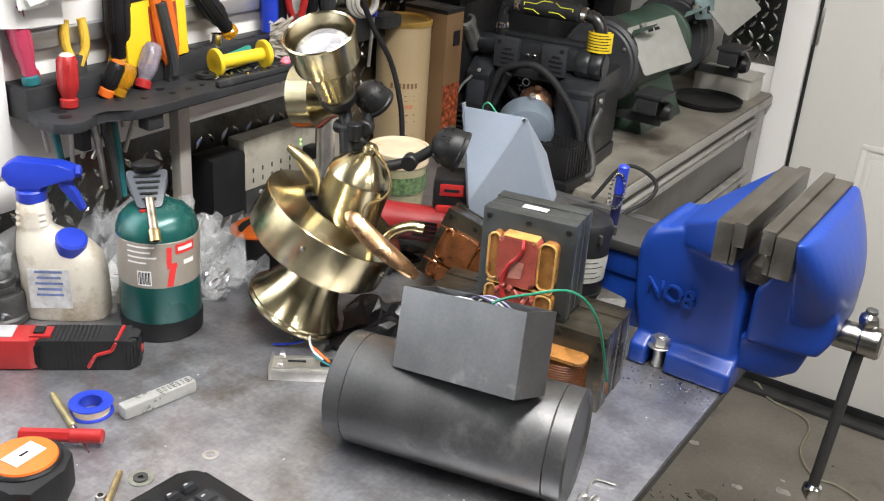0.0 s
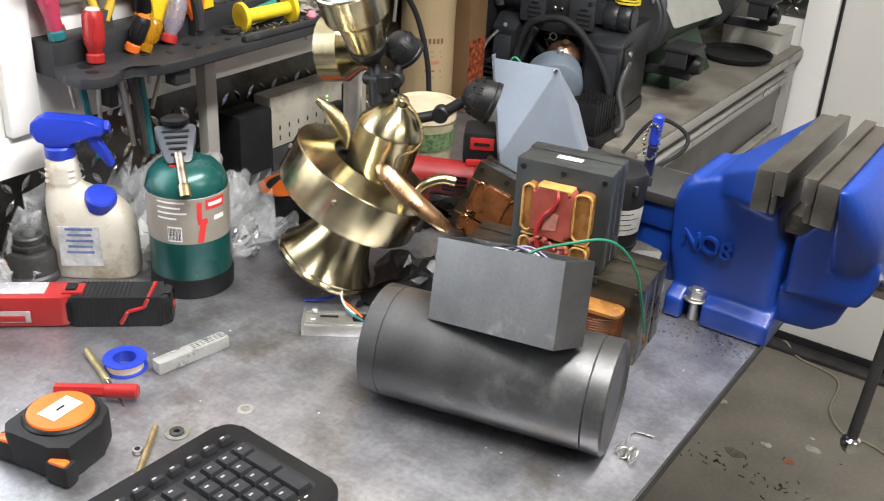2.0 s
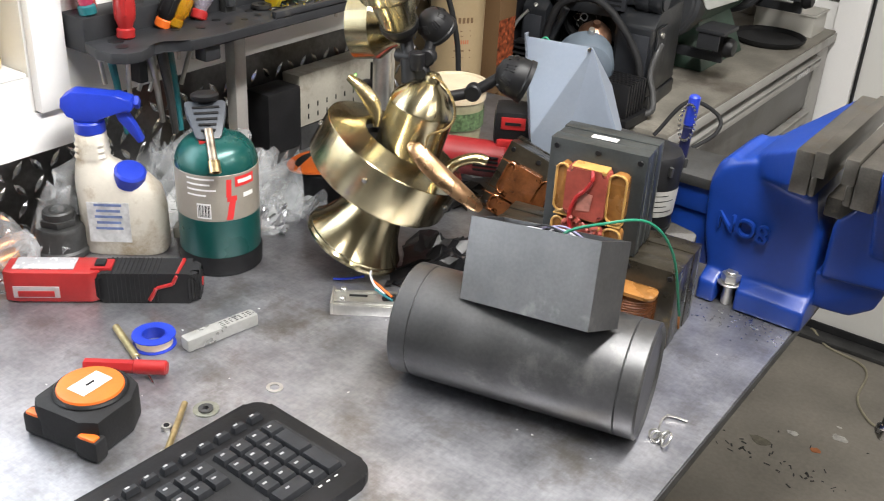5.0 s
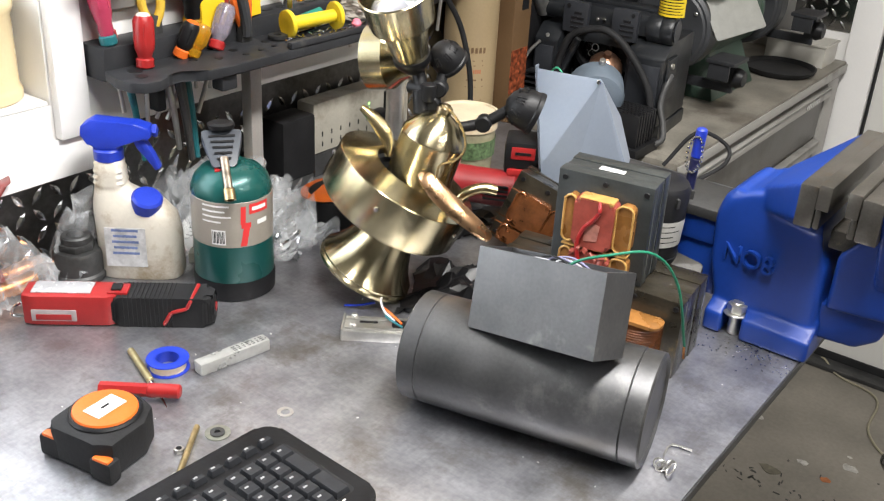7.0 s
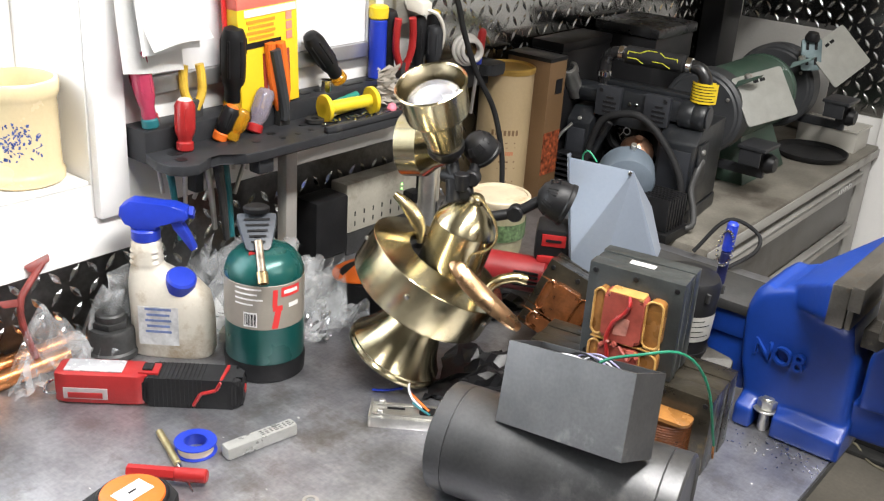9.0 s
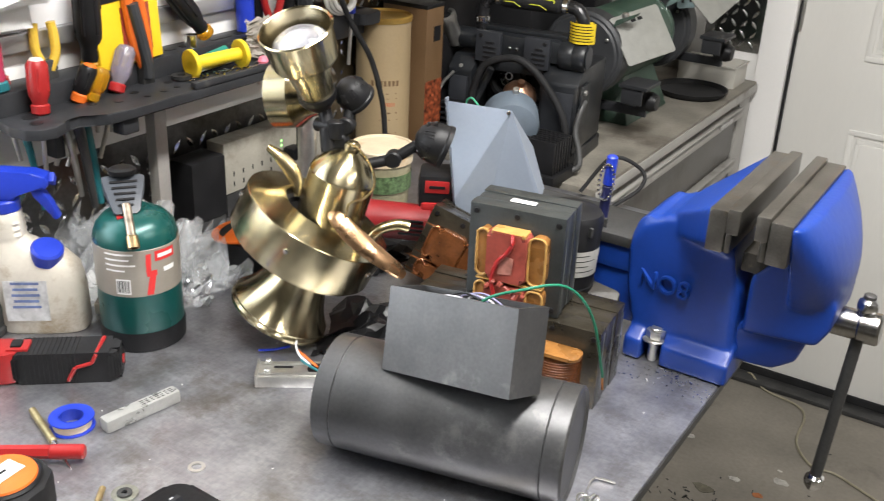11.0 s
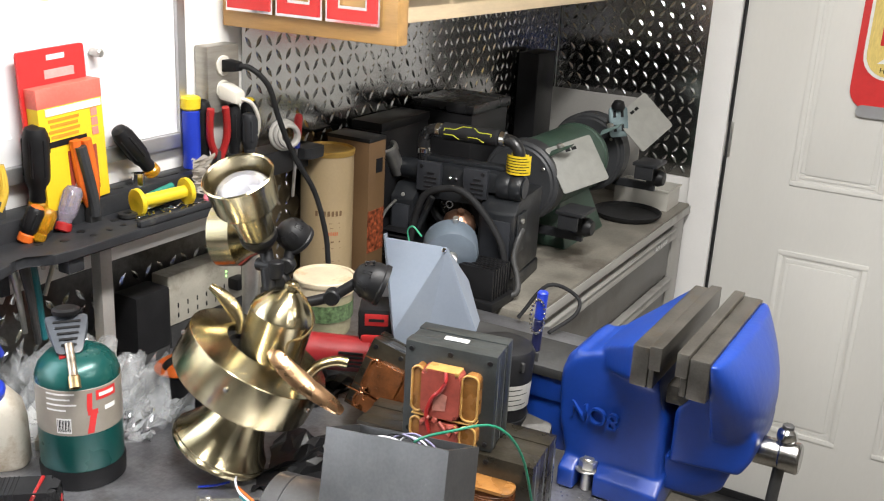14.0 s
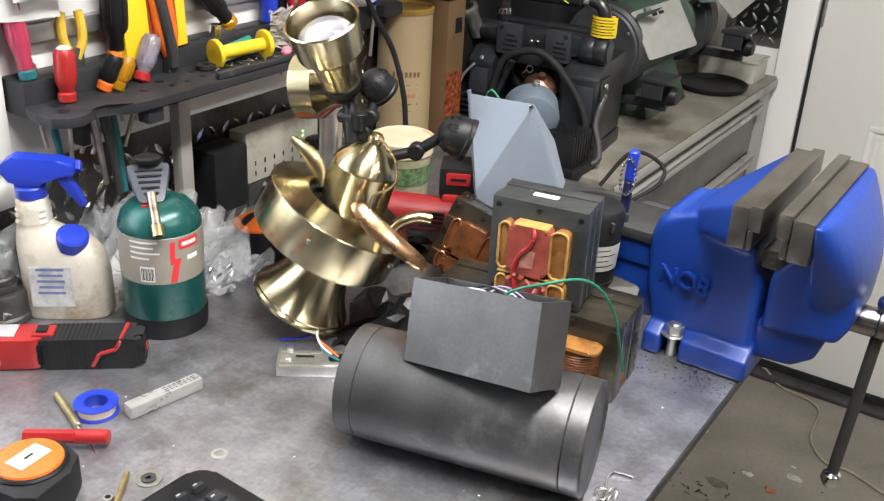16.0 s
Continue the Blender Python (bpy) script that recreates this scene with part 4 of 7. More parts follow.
# spot lamps on black swivels
A1 = Vector((0.03, -0.43, 0.90)).normalized()
P1 = Vector((0.376, 0.982, 1.2035))
ML = to_dir(P1, A1)
lamp = part("spot_shade", lathe([(0.0, 0.0), (0.0200, 0.0), (0.0212, 0.003), (0.0285, 0.046), (0.0300, 0.0475), (0.0385, 0.0535), (0.0398, 0.057), (0.0420, 0.092), (0.0438, 0.0935), (0.0442, 0.0965), (0.0425, 0.098), (0.0408, 0.096), (0.0385, 0.060), (0.026, 0.052), (0.0, 0.050)], 56), BRASS, fx, "brass spot shade", m=ML)
part("bulb", lathe([(0.0, 0.054), (0.022, 0.056), (0.0325, 0.074), (0.0325, 0.078), (0.026, 0.084), (0.012, 0.087), (0, 0.0875)], 40), SILVER_LENS, lamp, "frosted reflector bulb")
bm = lathe([(0, -0.018), (0.014, -0.016), (0.0215, -0.006), (0.0235, -0.002), (0.0235, 0.005), (0.0, 0.005)], 32, ML)
add_between(bm, (0.378, 0.990, 1.192), (0.390, 0.985, 1.165), 0.0085)
add_between(bm, (0.372, 0.985, 1.166), (0.402, 0.985, 1.168), 0.0085)
add_between(bm, (0.402, 0.984, 1.176), (0.402, 0.984, 1.155), 0.010)
add_between(bm, (0.390, 0.983, 1.166), (0.397, 0.978, 1.138), 0.010, 20)
part("swivel", bm, BLACK, fx, "black plastic swivel")
A2 = Vector((-0.80, -0.25, -0.12)).normalized()
ML2 = to_dir((0.335, 1.035, 1.186), A2)
l2 = part("spot_shade", lathe([(0.0, 0.0), (0.026, 0.0), (0.030, 0.012), (0.036, 0.02), (0.042, 0.028), (0.042, 0.058), (0.0405, 0.058), (0.040, 0.03), (0.0, 0.02)], 40), BRASS, fx, "brass spot shade", m=ML2)
part("bulb", lathe([(0.0, 0.03), (0.036, 0.04), (0.033, 0.052), (0.0, 0.058)], 28), SILVER_LENS, l2)


def lamp_holder(p, d, r, arm_pts):
    """A slotted black holder: a dome with a flared open skirt, on a jointed arm."""
    m = to_dir(p, d)
    h = part("swivel", lathe([(0, -r), (r * 0.5, -r * 0.87), (r * 0.87, -r * 0.5), (r, 0), (r * 1.0, r * 0.35), (r * 1.06, r * 0.42), (r * 1.06, r * 0.62), (r * 0.94, r * 0.62), (r * 0.9, 0.0), (0, -r * 0.3)], 32), BLACK, fx, "black slotted lamp holder on an arm", m=m)
    for k in range(8):
        for q in range(3):
            a = k * math.pi / 4 + q * 0.16
            part("slot", bx(0.0022, 0.0016, r * 0.5, (0, 0, 0), 0.0004, Matrix.Rotation(a, 4, "Z") @ Matrix.Translation((r * 0.84, 0, -r * 0.46)) @ pose(0, 0, 0, 0, 28, 0)), BLACK_CARD, h)
    bm = begin()
    for a, b in zip(arm_pts, arm_pts[1:]):
        add_between(bm, a, b, 0.0068)
    for a in arm_pts[1:-1]:
        add_between(bm, Vector(a) + Vector((-0.004, 0.008, 0)), Vector(a) + Vector((0.004, -0.009, 0.001)), 0.0105, 20, 0.002)
    part("swivel_arm", bm, BLACK, fx, "black jointed arm")


lamp_holder((0.404, 1.015, 1.2035), (0.3, 0.62, -0.72), 0.0215, [(0.404, 1.012, 1.195), (0.408, 0.998, 1.168), (0.404, 0.990, 1.150), (0.402, 0.984, 1.130)])
lamp_holder((0.499, 1.055, 1.151), (0.75, 0.45, -0.35), 0.0258, [(0.484, 1.046, 1.150), (0.460, 1.024, 1.130), (0.425, 0.995, 1.120)])

# ---- propane cylinder with torch head ----
BURNER = surf("stained_steel", (0.36, 0.30, 0.24), 0.34, 0.9, var=0.4, scale=60)
gas = thing("propane_cylinder", "green camping propane cylinder with a grey label and torch head", "gas cylinder", pose(0.224, 0.819, TABLE, 0, 0, -38))
part("body", lathe([(0, 0.004), (0.048, 0.004), (0.0505, 0.010), (0.0505, 0.138), (0.050, 0.142), (0.046, 0.154), (0.037, 0.164), (0.022, 0.170), (0.014, 0.171), (0.014, 0.176), (0, 0.176)], 56), GREEN_CYL, gas, "green enamel cylinder")
part("foot_ring", lathe([(0.046, 0.0), (0.0515, 0.001), (0.0523, 0.022), (0.0510, 0.026), (0.046, 0.02)], 48, close=True), BLACK, gas, "black plastic foot ring")
lab = part("label", lathe([(0.0503, 0.076), (0.0509, 0.0765), (0.0509, 0.136), (0.0503, 0.1365)], 56), LABEL_GREY, gas, "warm grey printed label")


def on_cyl(a0, a1, z0, z1, r, skew=0.0, n=8, bm=None):
    bm = bm or begin()
    rows = []
    for k in range(n + 1):
        a = radians(a0 + (a1 - a0) * k / n)
        rows.append([bm.verts.new((r * math.cos(a + skew * q), r * math.sin(a + skew * q), z)) for q, z in ((0, z0), (1, z1))])
    for p, q in zip(rows, rows[1:]):
        bm.faces.new((p[0], q[0], q[1], p[1]))
    return bm


part("barcode", on_cyl(-34, -14, 0.080, 0.100, 0.0512), WHITE_PRINT, lab, "white barcode patch")
bm = begin()
for k in range(9):
    on_cyl(-32.5 + 2.0 * k, -31.6 + 2.0 * k + 0.5 * (k % 2), 0.082, 0.098, 0.0514, 0, 1, bm)
part("bars", bm, BLACK, lab)
part("emblem", on_cyl(20, 52, 0.120, 0.133, 0.0513), RED_PRINT, lab, "red emblem panel")
part("emblem_bar", on_cyl(24, 48, 0.124, 0.129, 0.0515), WHITE_PRINT, lab)
part("swoosh", on_cyl(6, 15, 0.078, 0.104, 0.0513, 0.10), RED_PRINT, lab, "red stripe")
part("swoosh", on_cyl(8, 22, 0.102, 0.109, 0.0513), RED_PRINT, lab, "red stripe")
part("swoosh", on_cyl(7, 14, 0.108, 0.131, 0.0513, 0.02), RED_PRINT, lab, "red stripe")
for k, (a0, a1) in enumerate(((-48, -8), (-48, -14), (-48, -6), (-48, -20))):
    part("print_bar", on_cyl(a0, a1, 0.1305 - 0.007 * k, 0.1328 - 0.007 * k, 0.0512), WHITE_PRINT, lab)
part("print_bar", on_cyl(32, 50, 0.104, 0.110, 0.0512), WHITE_PRINT, lab)
TORCH = pose(-0.006, -0.008, -0.030) @ Matrix.Translation((0, 0, 0.19)) @ Matrix.Diagonal((1.0, 1.25, 0.80, 1)) @ Matrix.Translation((0, 0, -0.19))
torch = part("torch_body", hull([(-0.022, -0.021, 0.245), (-0.022, 0.021, 0.245), (0.026, -0.012, 0.205), (0.026, 0.012, 0.205), (-0.012, -0.02, 0.226), (-0.012, 0.02, 0.226), (0.014, -0.010, 0.196), (0.014, 0.010, 0.196), (-0.03, -0.014, 0.236), (-0.03, 0.014, 0.236)], 0.003), surf("grey_torch_plastic", (0.055, 0.062, 0.075), 0.42, var=0.15), gas, "dark grey torch head")
bm = begin()
for k in range(5):
    add_box(bm, 0.003, 0.026 - 0.003 * k, 0.0012, (0, 0, 0), 0, Matrix.Translation((-0.012 + 0.0072 * k, 0, 0.2385 - 0.0059 * k)) @ pose(0, 0, 0, 0, 40, 0))
part("vent", bm, BLACK, torch)
part("knob", lathe([(0, 0), (0.012, 0), (0.0135, 0.003), (0.0135, 0.008), (0.010, 0.011), (0, 0.011)], 20, Matrix.Translation((-0.022, 0, 0.2465))), BLACK, torch, "black valve knob")
nz = part("burner_tube", add_between(begin(), (0.018, 0, 0.218), (0.066, 0.002, 0.176), 0.0042, 18), BURNER, torch, "heat-stained burner tube")
part("burner_tip", lathe([(0.0040, 0.0), (0.0056, 0.0), (0.0056, 0.018), (0.0042, 0.018)], 18, to_dir((0.056, 0.0017, 0.185), (0.048, 0.002, -0.042)), close=True), surf("heat_tinted_steel", (0.45, 0.33, 0.18), 0.3, 0.95, var=0.3, scale=80), nz, "heat-tinted tip")
part("igniter", bx(0.010, 0.012, 0.008, (0.024, -0.004, 0.198), 0.002), RED, torch, "red igniter button")
part("neck", rod(0.011, 0.03, 0.002, 20, Matrix.Translation((0, 0, 0.19))), BLACK, torch)
for ob in (torch,):
    ob.matrix_basis = TORCH


# ---- things on the near bench ----
KEY = surf("worn_key_plastic", (0.020, 0.021, 0.024), 0.40, var=0.2, scale=60, bump=0.05, spec=0.3, dirt=(0.05, 0.048, 0.045), dirt_at=0.66)
LEGEND = surf("grey_legend", (0.36, 0.36, 0.37), 0.5, var=0.3, scale=200)


def keyboard():
    """A worn black keyboard; the number pad is at its far end."""
    k = thing("keyboard", "worn black computer keyboard with a number pad", "keyboard", Matrix.Translation((0.652, 0.6145, TABLE)) @ pose(0, 0, 0, 0, 0, 87))
    part("case", prism(round_rect(0.455, 0.163, 0.020, 6, -0.2275, 0.0815), 0.0, 0.0145, 0.004), BLACK, k, "black plastic case")
    part("well", prism(round_rect(0.415, 0.100, 0.006, 4, -0.222, 0.073), 0.0140, 0.0148, 0.0), BLACK_SOFT, k, "recessed key field")
    cap = {}

    def key(cx, cy, w=0.0176, d=0.0176, h=0.0062):
        if (w, d) not in cap:
            bm = hull([(sx * w / 2, sy * d / 2, 0) for sx in (-1, 1) for sy in (-1, 1)] + [(sx * (w / 2 - 0.0017), sy * (d / 2 - 0.0017) + 0.0004, h) for sx in (-1, 1) for sy in (-1, 1)], 0.0006)
            cap[(w, d)] = finish(bm, "key", KEY)
            cap[(w, d), 1] = finish(bx(0.0044, 0.0022, 0.0002, (-0.002, 0.002, h + 0.00015), 0), "legend", LEGEND)
        ob = new("key", cap[(w, d)])
        ob.parent, ob.matrix_basis = k, Matrix.Translation((-cx, cy, 0.0149))
        if d < 0.03 and h > 0.005:
            lg = new("legend", cap[(w, d), 1])
            lg.parent = ob
    p = 0.01905
    for r in range(5):
        for c in range(4):
            cx, cy = 0.030 + p * c, 0.033 + p * r
            if c == 0 and r in (0, 2):
                key(cx, cy + p / 2, d=0.0176 + p)
            elif c == 0 and r in (1, 3):
                continue
            elif r == 0 and c in (1, 2, 3):
                if c == 3:
                    key(0.030 + p * 2.5, cy, w=0.0176 + p)
                elif c == 1:
                    key(cx, cy)
            else:
                key(cx, cy)
    for c in range(3):
        for r in (0, 1, 3, 4):
            if r == 1 and c != 1:
                continue
            key(0.030 + p * (4.35 + c), 0.033 + p * r)
    for c in range(15):
        for r in range(5):
            x = 0.030 + p * (7.7 + c) + (0.005 if r % 2 else 0)
            if x < 0.425:
                key(x, 0.033 + p * r)
    for c in range(20):
        key(0.030 + 0.0203 * c, 0.1345, 0.0155, 0.009)
    bm = begin()
    for c in range(3):
        add_box(bm, 0.004, 0.0015, 0.0003, (-0.034 - 0.010 * c, 0.020, 0.0147), 0)
    part("lamp_mark", bm, WHITE_PRINT, k)
    return k


keyboard()

# tape measure
tm = thing("tape_measure", "black rubber tape measure with an orange disc and white sticker", "tape measure", Matrix.Translation((0.388, 0.500, TABLE)) @ pose(0, 0, 0, 0, 0, 12))
part("case", prism([(-0.042, -0.030), (-0.030, -0.040), (0.022, -0.042), (0.040, -0.034), (0.042, 0.010), (0.030, 0.036), (0.004, 0.046), (-0.024, 0.038), (-0.042, 0.012)], 0.0, 0.040, 0.007), BLACK_SOFT, tm, "black rubber case")
part("grip", rod(0.036, 0.004, 0.002, 40, Matrix.Translation((-0.002, 0.004, 0.0395))), BLACK, tm, "raised black ring")
part("disc", lathe([(0, 0.0425), (0.031, 0.0425), (0.032, 0.0435), (0.031, 0.0455), (0.024, 0.0462), (0, 0.0462)], 40, Matrix.Translation((-0.002, 0.004, 0))), ORANGE, tm, "orange disc")
st = part("sticker", bx(0.036, 0.022, 0.0006, (0, 0, 0), 0, Matrix.Translation((-0.002, 0.004, 0.0467)) @ pose(0, 0, 0, 0, 0, 84)), WHITE_PRINT, tm, "white sticker")
part("print_bar", bx(0.010, 0.003, 0.0003, (0, 0, 0), 0, Matrix.Translation((-0.002, 0.004, 0.0472)) @ pose(0, 0, 0, 0, 0, 84)), BLACK, st)
for x, y in ((-0.036, -0.034), (0.032, -0.040)):
    part("bumper", bx(0.020, 0.010, 0.020, (x, y, 0.017), 0.003), ORANGE, tm, "orange bumper")
    part("foot", bx(0.026, 0.016, 0.024, (x, y + 0.002, 0.013), 0.004), BLACK_SOFT, tm)

mk = thing("red_marker", "red plastic marker lying over a brass scriber", "marker")
bm = add_between(begin(), (0.309, 0.548, TABLE + 0.0115), (0.352, 0.580, TABLE + 0.0115), 0.0072, 6)
part("barrel", bm, RED, mk)
part("cap", add_between(begin(), (0.350, 0.5785, TABLE + 0.0115), (0.379, 0.600, TABLE + 0.0115), 0.0078, 18, 0.002), RED, mk)
sc = thing("brass_scriber", "knurled brass scriber with a steel point", "scriber")
part("handle", add_between(begin(), (0.263, 0.623, TABLE + 0.0042), (0.330, 0.5985, TABLE + 0.0042), 0.0042, 14), surf("dull_brass", (0.42, 0.36, 0.2), 0.4, 0.8, var=0.25, scale=60), sc)
bm = add_between(begin(), (0.330, 0.5985, TABLE + 0.0036), (0.350, 0.5912, TABLE + 0.0036), 0.0030, 12)
add_tube(bm, [(0.350, 0.5912, TABLE + 0.003), (0.365, 0.586, TABLE + 0.0025), (0.380, 0.5805, TABLE + 0.0012)], 0.0022, 8, 2, 0.0004)
part("point", bm, CHROME, sc, "steel point")
tape = thing("thread_tape", "blue spool of white thread seal tape", "tape spool", pose(0.318, 0.632, TABLE) @ Matrix.Scale(0.89, 4))
for z in (0.0, 0.0135):
    part("flange", lathe([(0.015, z), (0.0265, z), (0.0270, z + 0.0008), (0.0265, z + 0.0018), (0.015, z + 0.0018)], 36, close=True), BLUE_PL, tape, "blue plastic flange")
part("core", lathe([(0.0140, 0.0), (0.0155, 0.0), (0.0155, 0.0153), (0.0140, 0.0153)], 32, close=True), BLUE_PL, tape)
part("tape", lathe([(0.0158, 0.0019), (0.0225, 0.0019), (0.0228, 0.0075), (0.0225, 0.0133), (0.0158, 0.0133)], 36, close=True), surf("ptfe_tape", (0.72, 0.60, 0.42), 0.5, var=0.1, scale=80), tape, "wound tape")
bt = thing("bit_tube", "frosted clear plastic drill-bit tube with printing", "plastic tube", Matrix.Translation((0.361, 0.690, TABLE)) @ pose(0, 0, 0, 0, 0, 80))
part("tube", bx(0.092, 0.0165, 0.0155, (0, 0, 0.0079), 0.003), surf("frosted_clear_plastic", (0.46, 0.46, 0.44), 0.3, var=0.15, scale=60, trans=0.5), bt)
bm = begin()
for r in range(3):
    for k in range(7):
        add_box(bm, 0.0045 - 0.001 * (k % 3), 0.0012, 0.0002, (0.002 + 0.006 * k, -0.004 + 0.0035 * r, 0.0158), 0)
part("print_bar", bm, RACK, bt)
DULL_ZINC = surf("dull_zinc", (0.34, 0.35, 0.30), 0.4, 0.8, var=0.2, scale=60)
for nm, x, y, R1, r1, mt, lb in (("small_washer", 0.478, 0.657, 0.0088, 0.0052, ZINC, "small split washer lying on the bench"), ("large_washer", 0.452, 0.586, 0.0132, 0.0058, DULL_ZINC, "wide zinc washer lying on the bench")):
    solid(nm, lathe([(r1, 0), (R1, 0), (R1, 0.0016), (r1, 0.0016)], 32, close=True), mt, lb, "washer", pose(x, y, TABLE + 0.0002))
solid("spacer_washer", lathe([(0.003, 0), (0.0075, 0), (0.0075, 0.002), (0.003, 0.002)], 24, close=True), DARK_STEEL, "small dark washer on the wide washer", "washer", pose(0.453, 0.585, TABLE + 0.0019))
bm = prism([(0.0055 * math.cos(a * math.pi / 3), 0.0055 * math.sin(a * math.pi / 3)) for a in range(6)], 0, 0.0045, 0.0006)
nut = thing("hex_nut", "small copper-toned hex nut on the bench", "nut", pose(0.446, 0.541, TABLE + 0.0002))
part("body", bm, ZINC, nut)
part("hole", rod(0.0030, 0.0005, 0.0001, 14, Matrix.Translation((0, 0, 0.0045))), BLACK, nut, "dark threaded hole")
nl = thing("brass_bolt", "long brass-plated bolt lying by the keyboard", "bolt")
part("shank", add_between(begin(), (0.430, 0.578, TABLE + 0.0032), (0.482, 0.508, TABLE + 0.0032), 0.0032, 14), surf("yellow_zinc", (0.48, 0.38, 0.2), 0.35, 0.85, var=0.2, scale=90), nl)
part("head", add_between(begin(), (0.480, 0.5107, TABLE + 0.0062), (0.4835, 0.506, TABLE + 0.0062), 0.0062, 6), ZINC, nl)

# work light
wl = thing("work_light", "red and black rechargeable work light lying on its side", "work light", Matrix.Translation((0.191, 0.665, TABLE)) @ pose(0, 0, 0, 0, 0, 40.5) @ Matrix.Scale(0.94, 4))
part("grip", prism(round_rect(0.130, 0.042, 0.012, 5, 0.055, 0), 0.0, 0.042, 0.009), BLACK_SOFT, wl, "black rubber grip")
bm = begin()
for k in range(12):
    add_box(bm, 0.0022, 0.0435, 0.0435, (0.008 + 0.0055 * k, 0, 0.0212), 0.001)
part("ribs", bm, BLACK_SOFT, wl)
part("head", prism([(-0.118, -0.018), (-0.104, -0.022), (-0.012, -0.022), (0.000, -0.016), (0.000, 0.016), (-0.012, 0.022), (-0.104, 0.022), (-0.118, 0.018)], 0.001, 0.043, 0.004), RED, wl, "red plastic head")
part("lens", bx(0.074, 0.030, 0.002, (-0.070, 0.002, 0.0435), 0.001), surf("light_lens", (0.50, 0.50, 0.52), 0.25, 0.3, var=0.1, scale=80), wl, "silvery lens")
part("side_lens", bx(0.056, 0.002, 0.016, (-0.078, -0.0222, 0.016), 0.001), surf("dull_lens", (0.38, 0.33, 0.33), 0.35, var=0.2, scale=60), wl, "small side lens")
part("brand_plate", bx(0.044, 0.0012, 0.008, (-0.078, -0.0236, 0.014), 0.0006), RED, wl)
part("switch", bx(0.026, 0.026, 0.006, (0.000, 0, 0.0425), 0.002), RED, wl, "red switch cover")
part("button", bx(0.013, 0.016, 0.004, (-0.002, 0, 0.0465), 0.0015), BLACK_SOFT, wl)
for p, q in (((0.058, -0.0215, 0.004), (0.068, -0.0215, 0.022)), ((0.068, -0.0215, 0.022), (0.088, -0.0215, 0.028)), ((0.088, -0.0215, 0.028), (0.094, -0.020, 0.040)), ((0.094, -0.020, 0.0405), (0.098, 0.018, 0.0425))):
    part("stripe", add_between(begin(), p, q, 0.0026, 8), RED, wl, "red stripe")
part("end_cap", rod(0.015, 0.003, 0.001, 24, to_dir((0.1185, 0, 0.021), (1, 0, 0))), BLACK, wl)
part("mark", rod(0.006, 0.0015, 0.0004, 16, to_dir((0.1212, 0, 0.021), (1, 0, 0))), RED, wl, "red end mark")
part("hanger", tube([(-0.116, -0.016, 0.012), (-0.132, -0.014, 0.011), (-0.136, 0.0, 0.011), (-0.132, 0.014, 0.012), (-0.116, 0.016, 0.013)], 0.0022, 8), CHROME, wl, "bent steel hook")

# spray bottle
sb = thing("spray_bottle", "stained white spray bottle with a blue trigger and side cap", "spray bottle", Matrix.Translation((0.110, 0.761, TABLE)) @ pose(0, 0, 0, 0, 0, 38))
bm = begin()
rings = []
for z, w, d, ox in ((0.0, 0.104, 0.050, 0.0), (0.004, 0.110, 0.055, 0.0), (0.060, 0.108, 0.056, 0.0), (0.085, 0.104, 0.054, -0.003), (0.100, 0.090, 0.050, -0.010), (0.112, 0.062, 0.044, -0.022), (0.120, 0.044, 0.040, -0.030), (0.126, 0.038, 0.038, -0.031), (0.130, 0.041, 0.041, -0.031), (0.134, 0.037, 0.037, -0.031), (0.138, 0.040, 0.040, -0.031), (0.142, 0.036, 0.036, -0.031), (0.146, 0.039, 0.039, -0.031), (0.150, 0.035, 0.035, -0.031), (0.156, 0.036, 0.036, -0.031), (0.160, 0.030, 0.030, -0.031)):
    rings.append([bm.verts.new((ox + w / 2 * abs(math.cos(a)) ** 0.6 * (1 if math.cos(a) >= 0 else -1), d / 2 * abs(math.sin(a)) ** 0.6 * (1 if math.sin(a) >= 0 else -1), z)) for a in [2 * math.pi * k / 32 for k in range(32)]])
for a, b in zip(rings, rings[1:]):
    for k in range(32):
        bm.faces.new((a[k], a[(k + 1) % 32], b[(k + 1) % 32], b[k]))
bm.faces.new(rings[0][::-1])
bm.faces.new(rings[-1])
part("bottle", bm, BOTTLE, sb, "stained white bottle", 50)
part("side_cap", rod(0.0195, 0.022, 0.003, 32, to_dir((0.012, -0.008, 0.096), (0.25, -0.35, 0.9))), BLUE_PL, sb, "blue screw cap")
part("cap_neck", rod(0.016, 0.02, 0.002, 24, to_dir((0.009, -0.003, 0.084), (0.25, -0.35, 0.9))), BOTTLE, sb)
lb = part("label_print", bx(0.052, 0.0006, 0.055, (-0.012, -0.0283, 0.048), 0), surf("worn_label", (0.52, 0.52, 0.52), 0.5, var=0.3, scale=50), sb, "worn printed label")
for k in range(5):
    part("print_bar", bx(0.034 - 0.004 * (k % 2), 0.0004, 0.0035, (-0.012, -0.0287, 0.040 + 0.008 * k), 0), surf("faded_blue_print", (0.15, 0.2, 0.38), 0.5, var=0.3, scale=90), lb)
part("collar", rod(0.0185, 0.016, 0.002, 28, Matrix.Translation((-0.031, 0, 0.158))), BLUE_PL, sb, "blue collar")
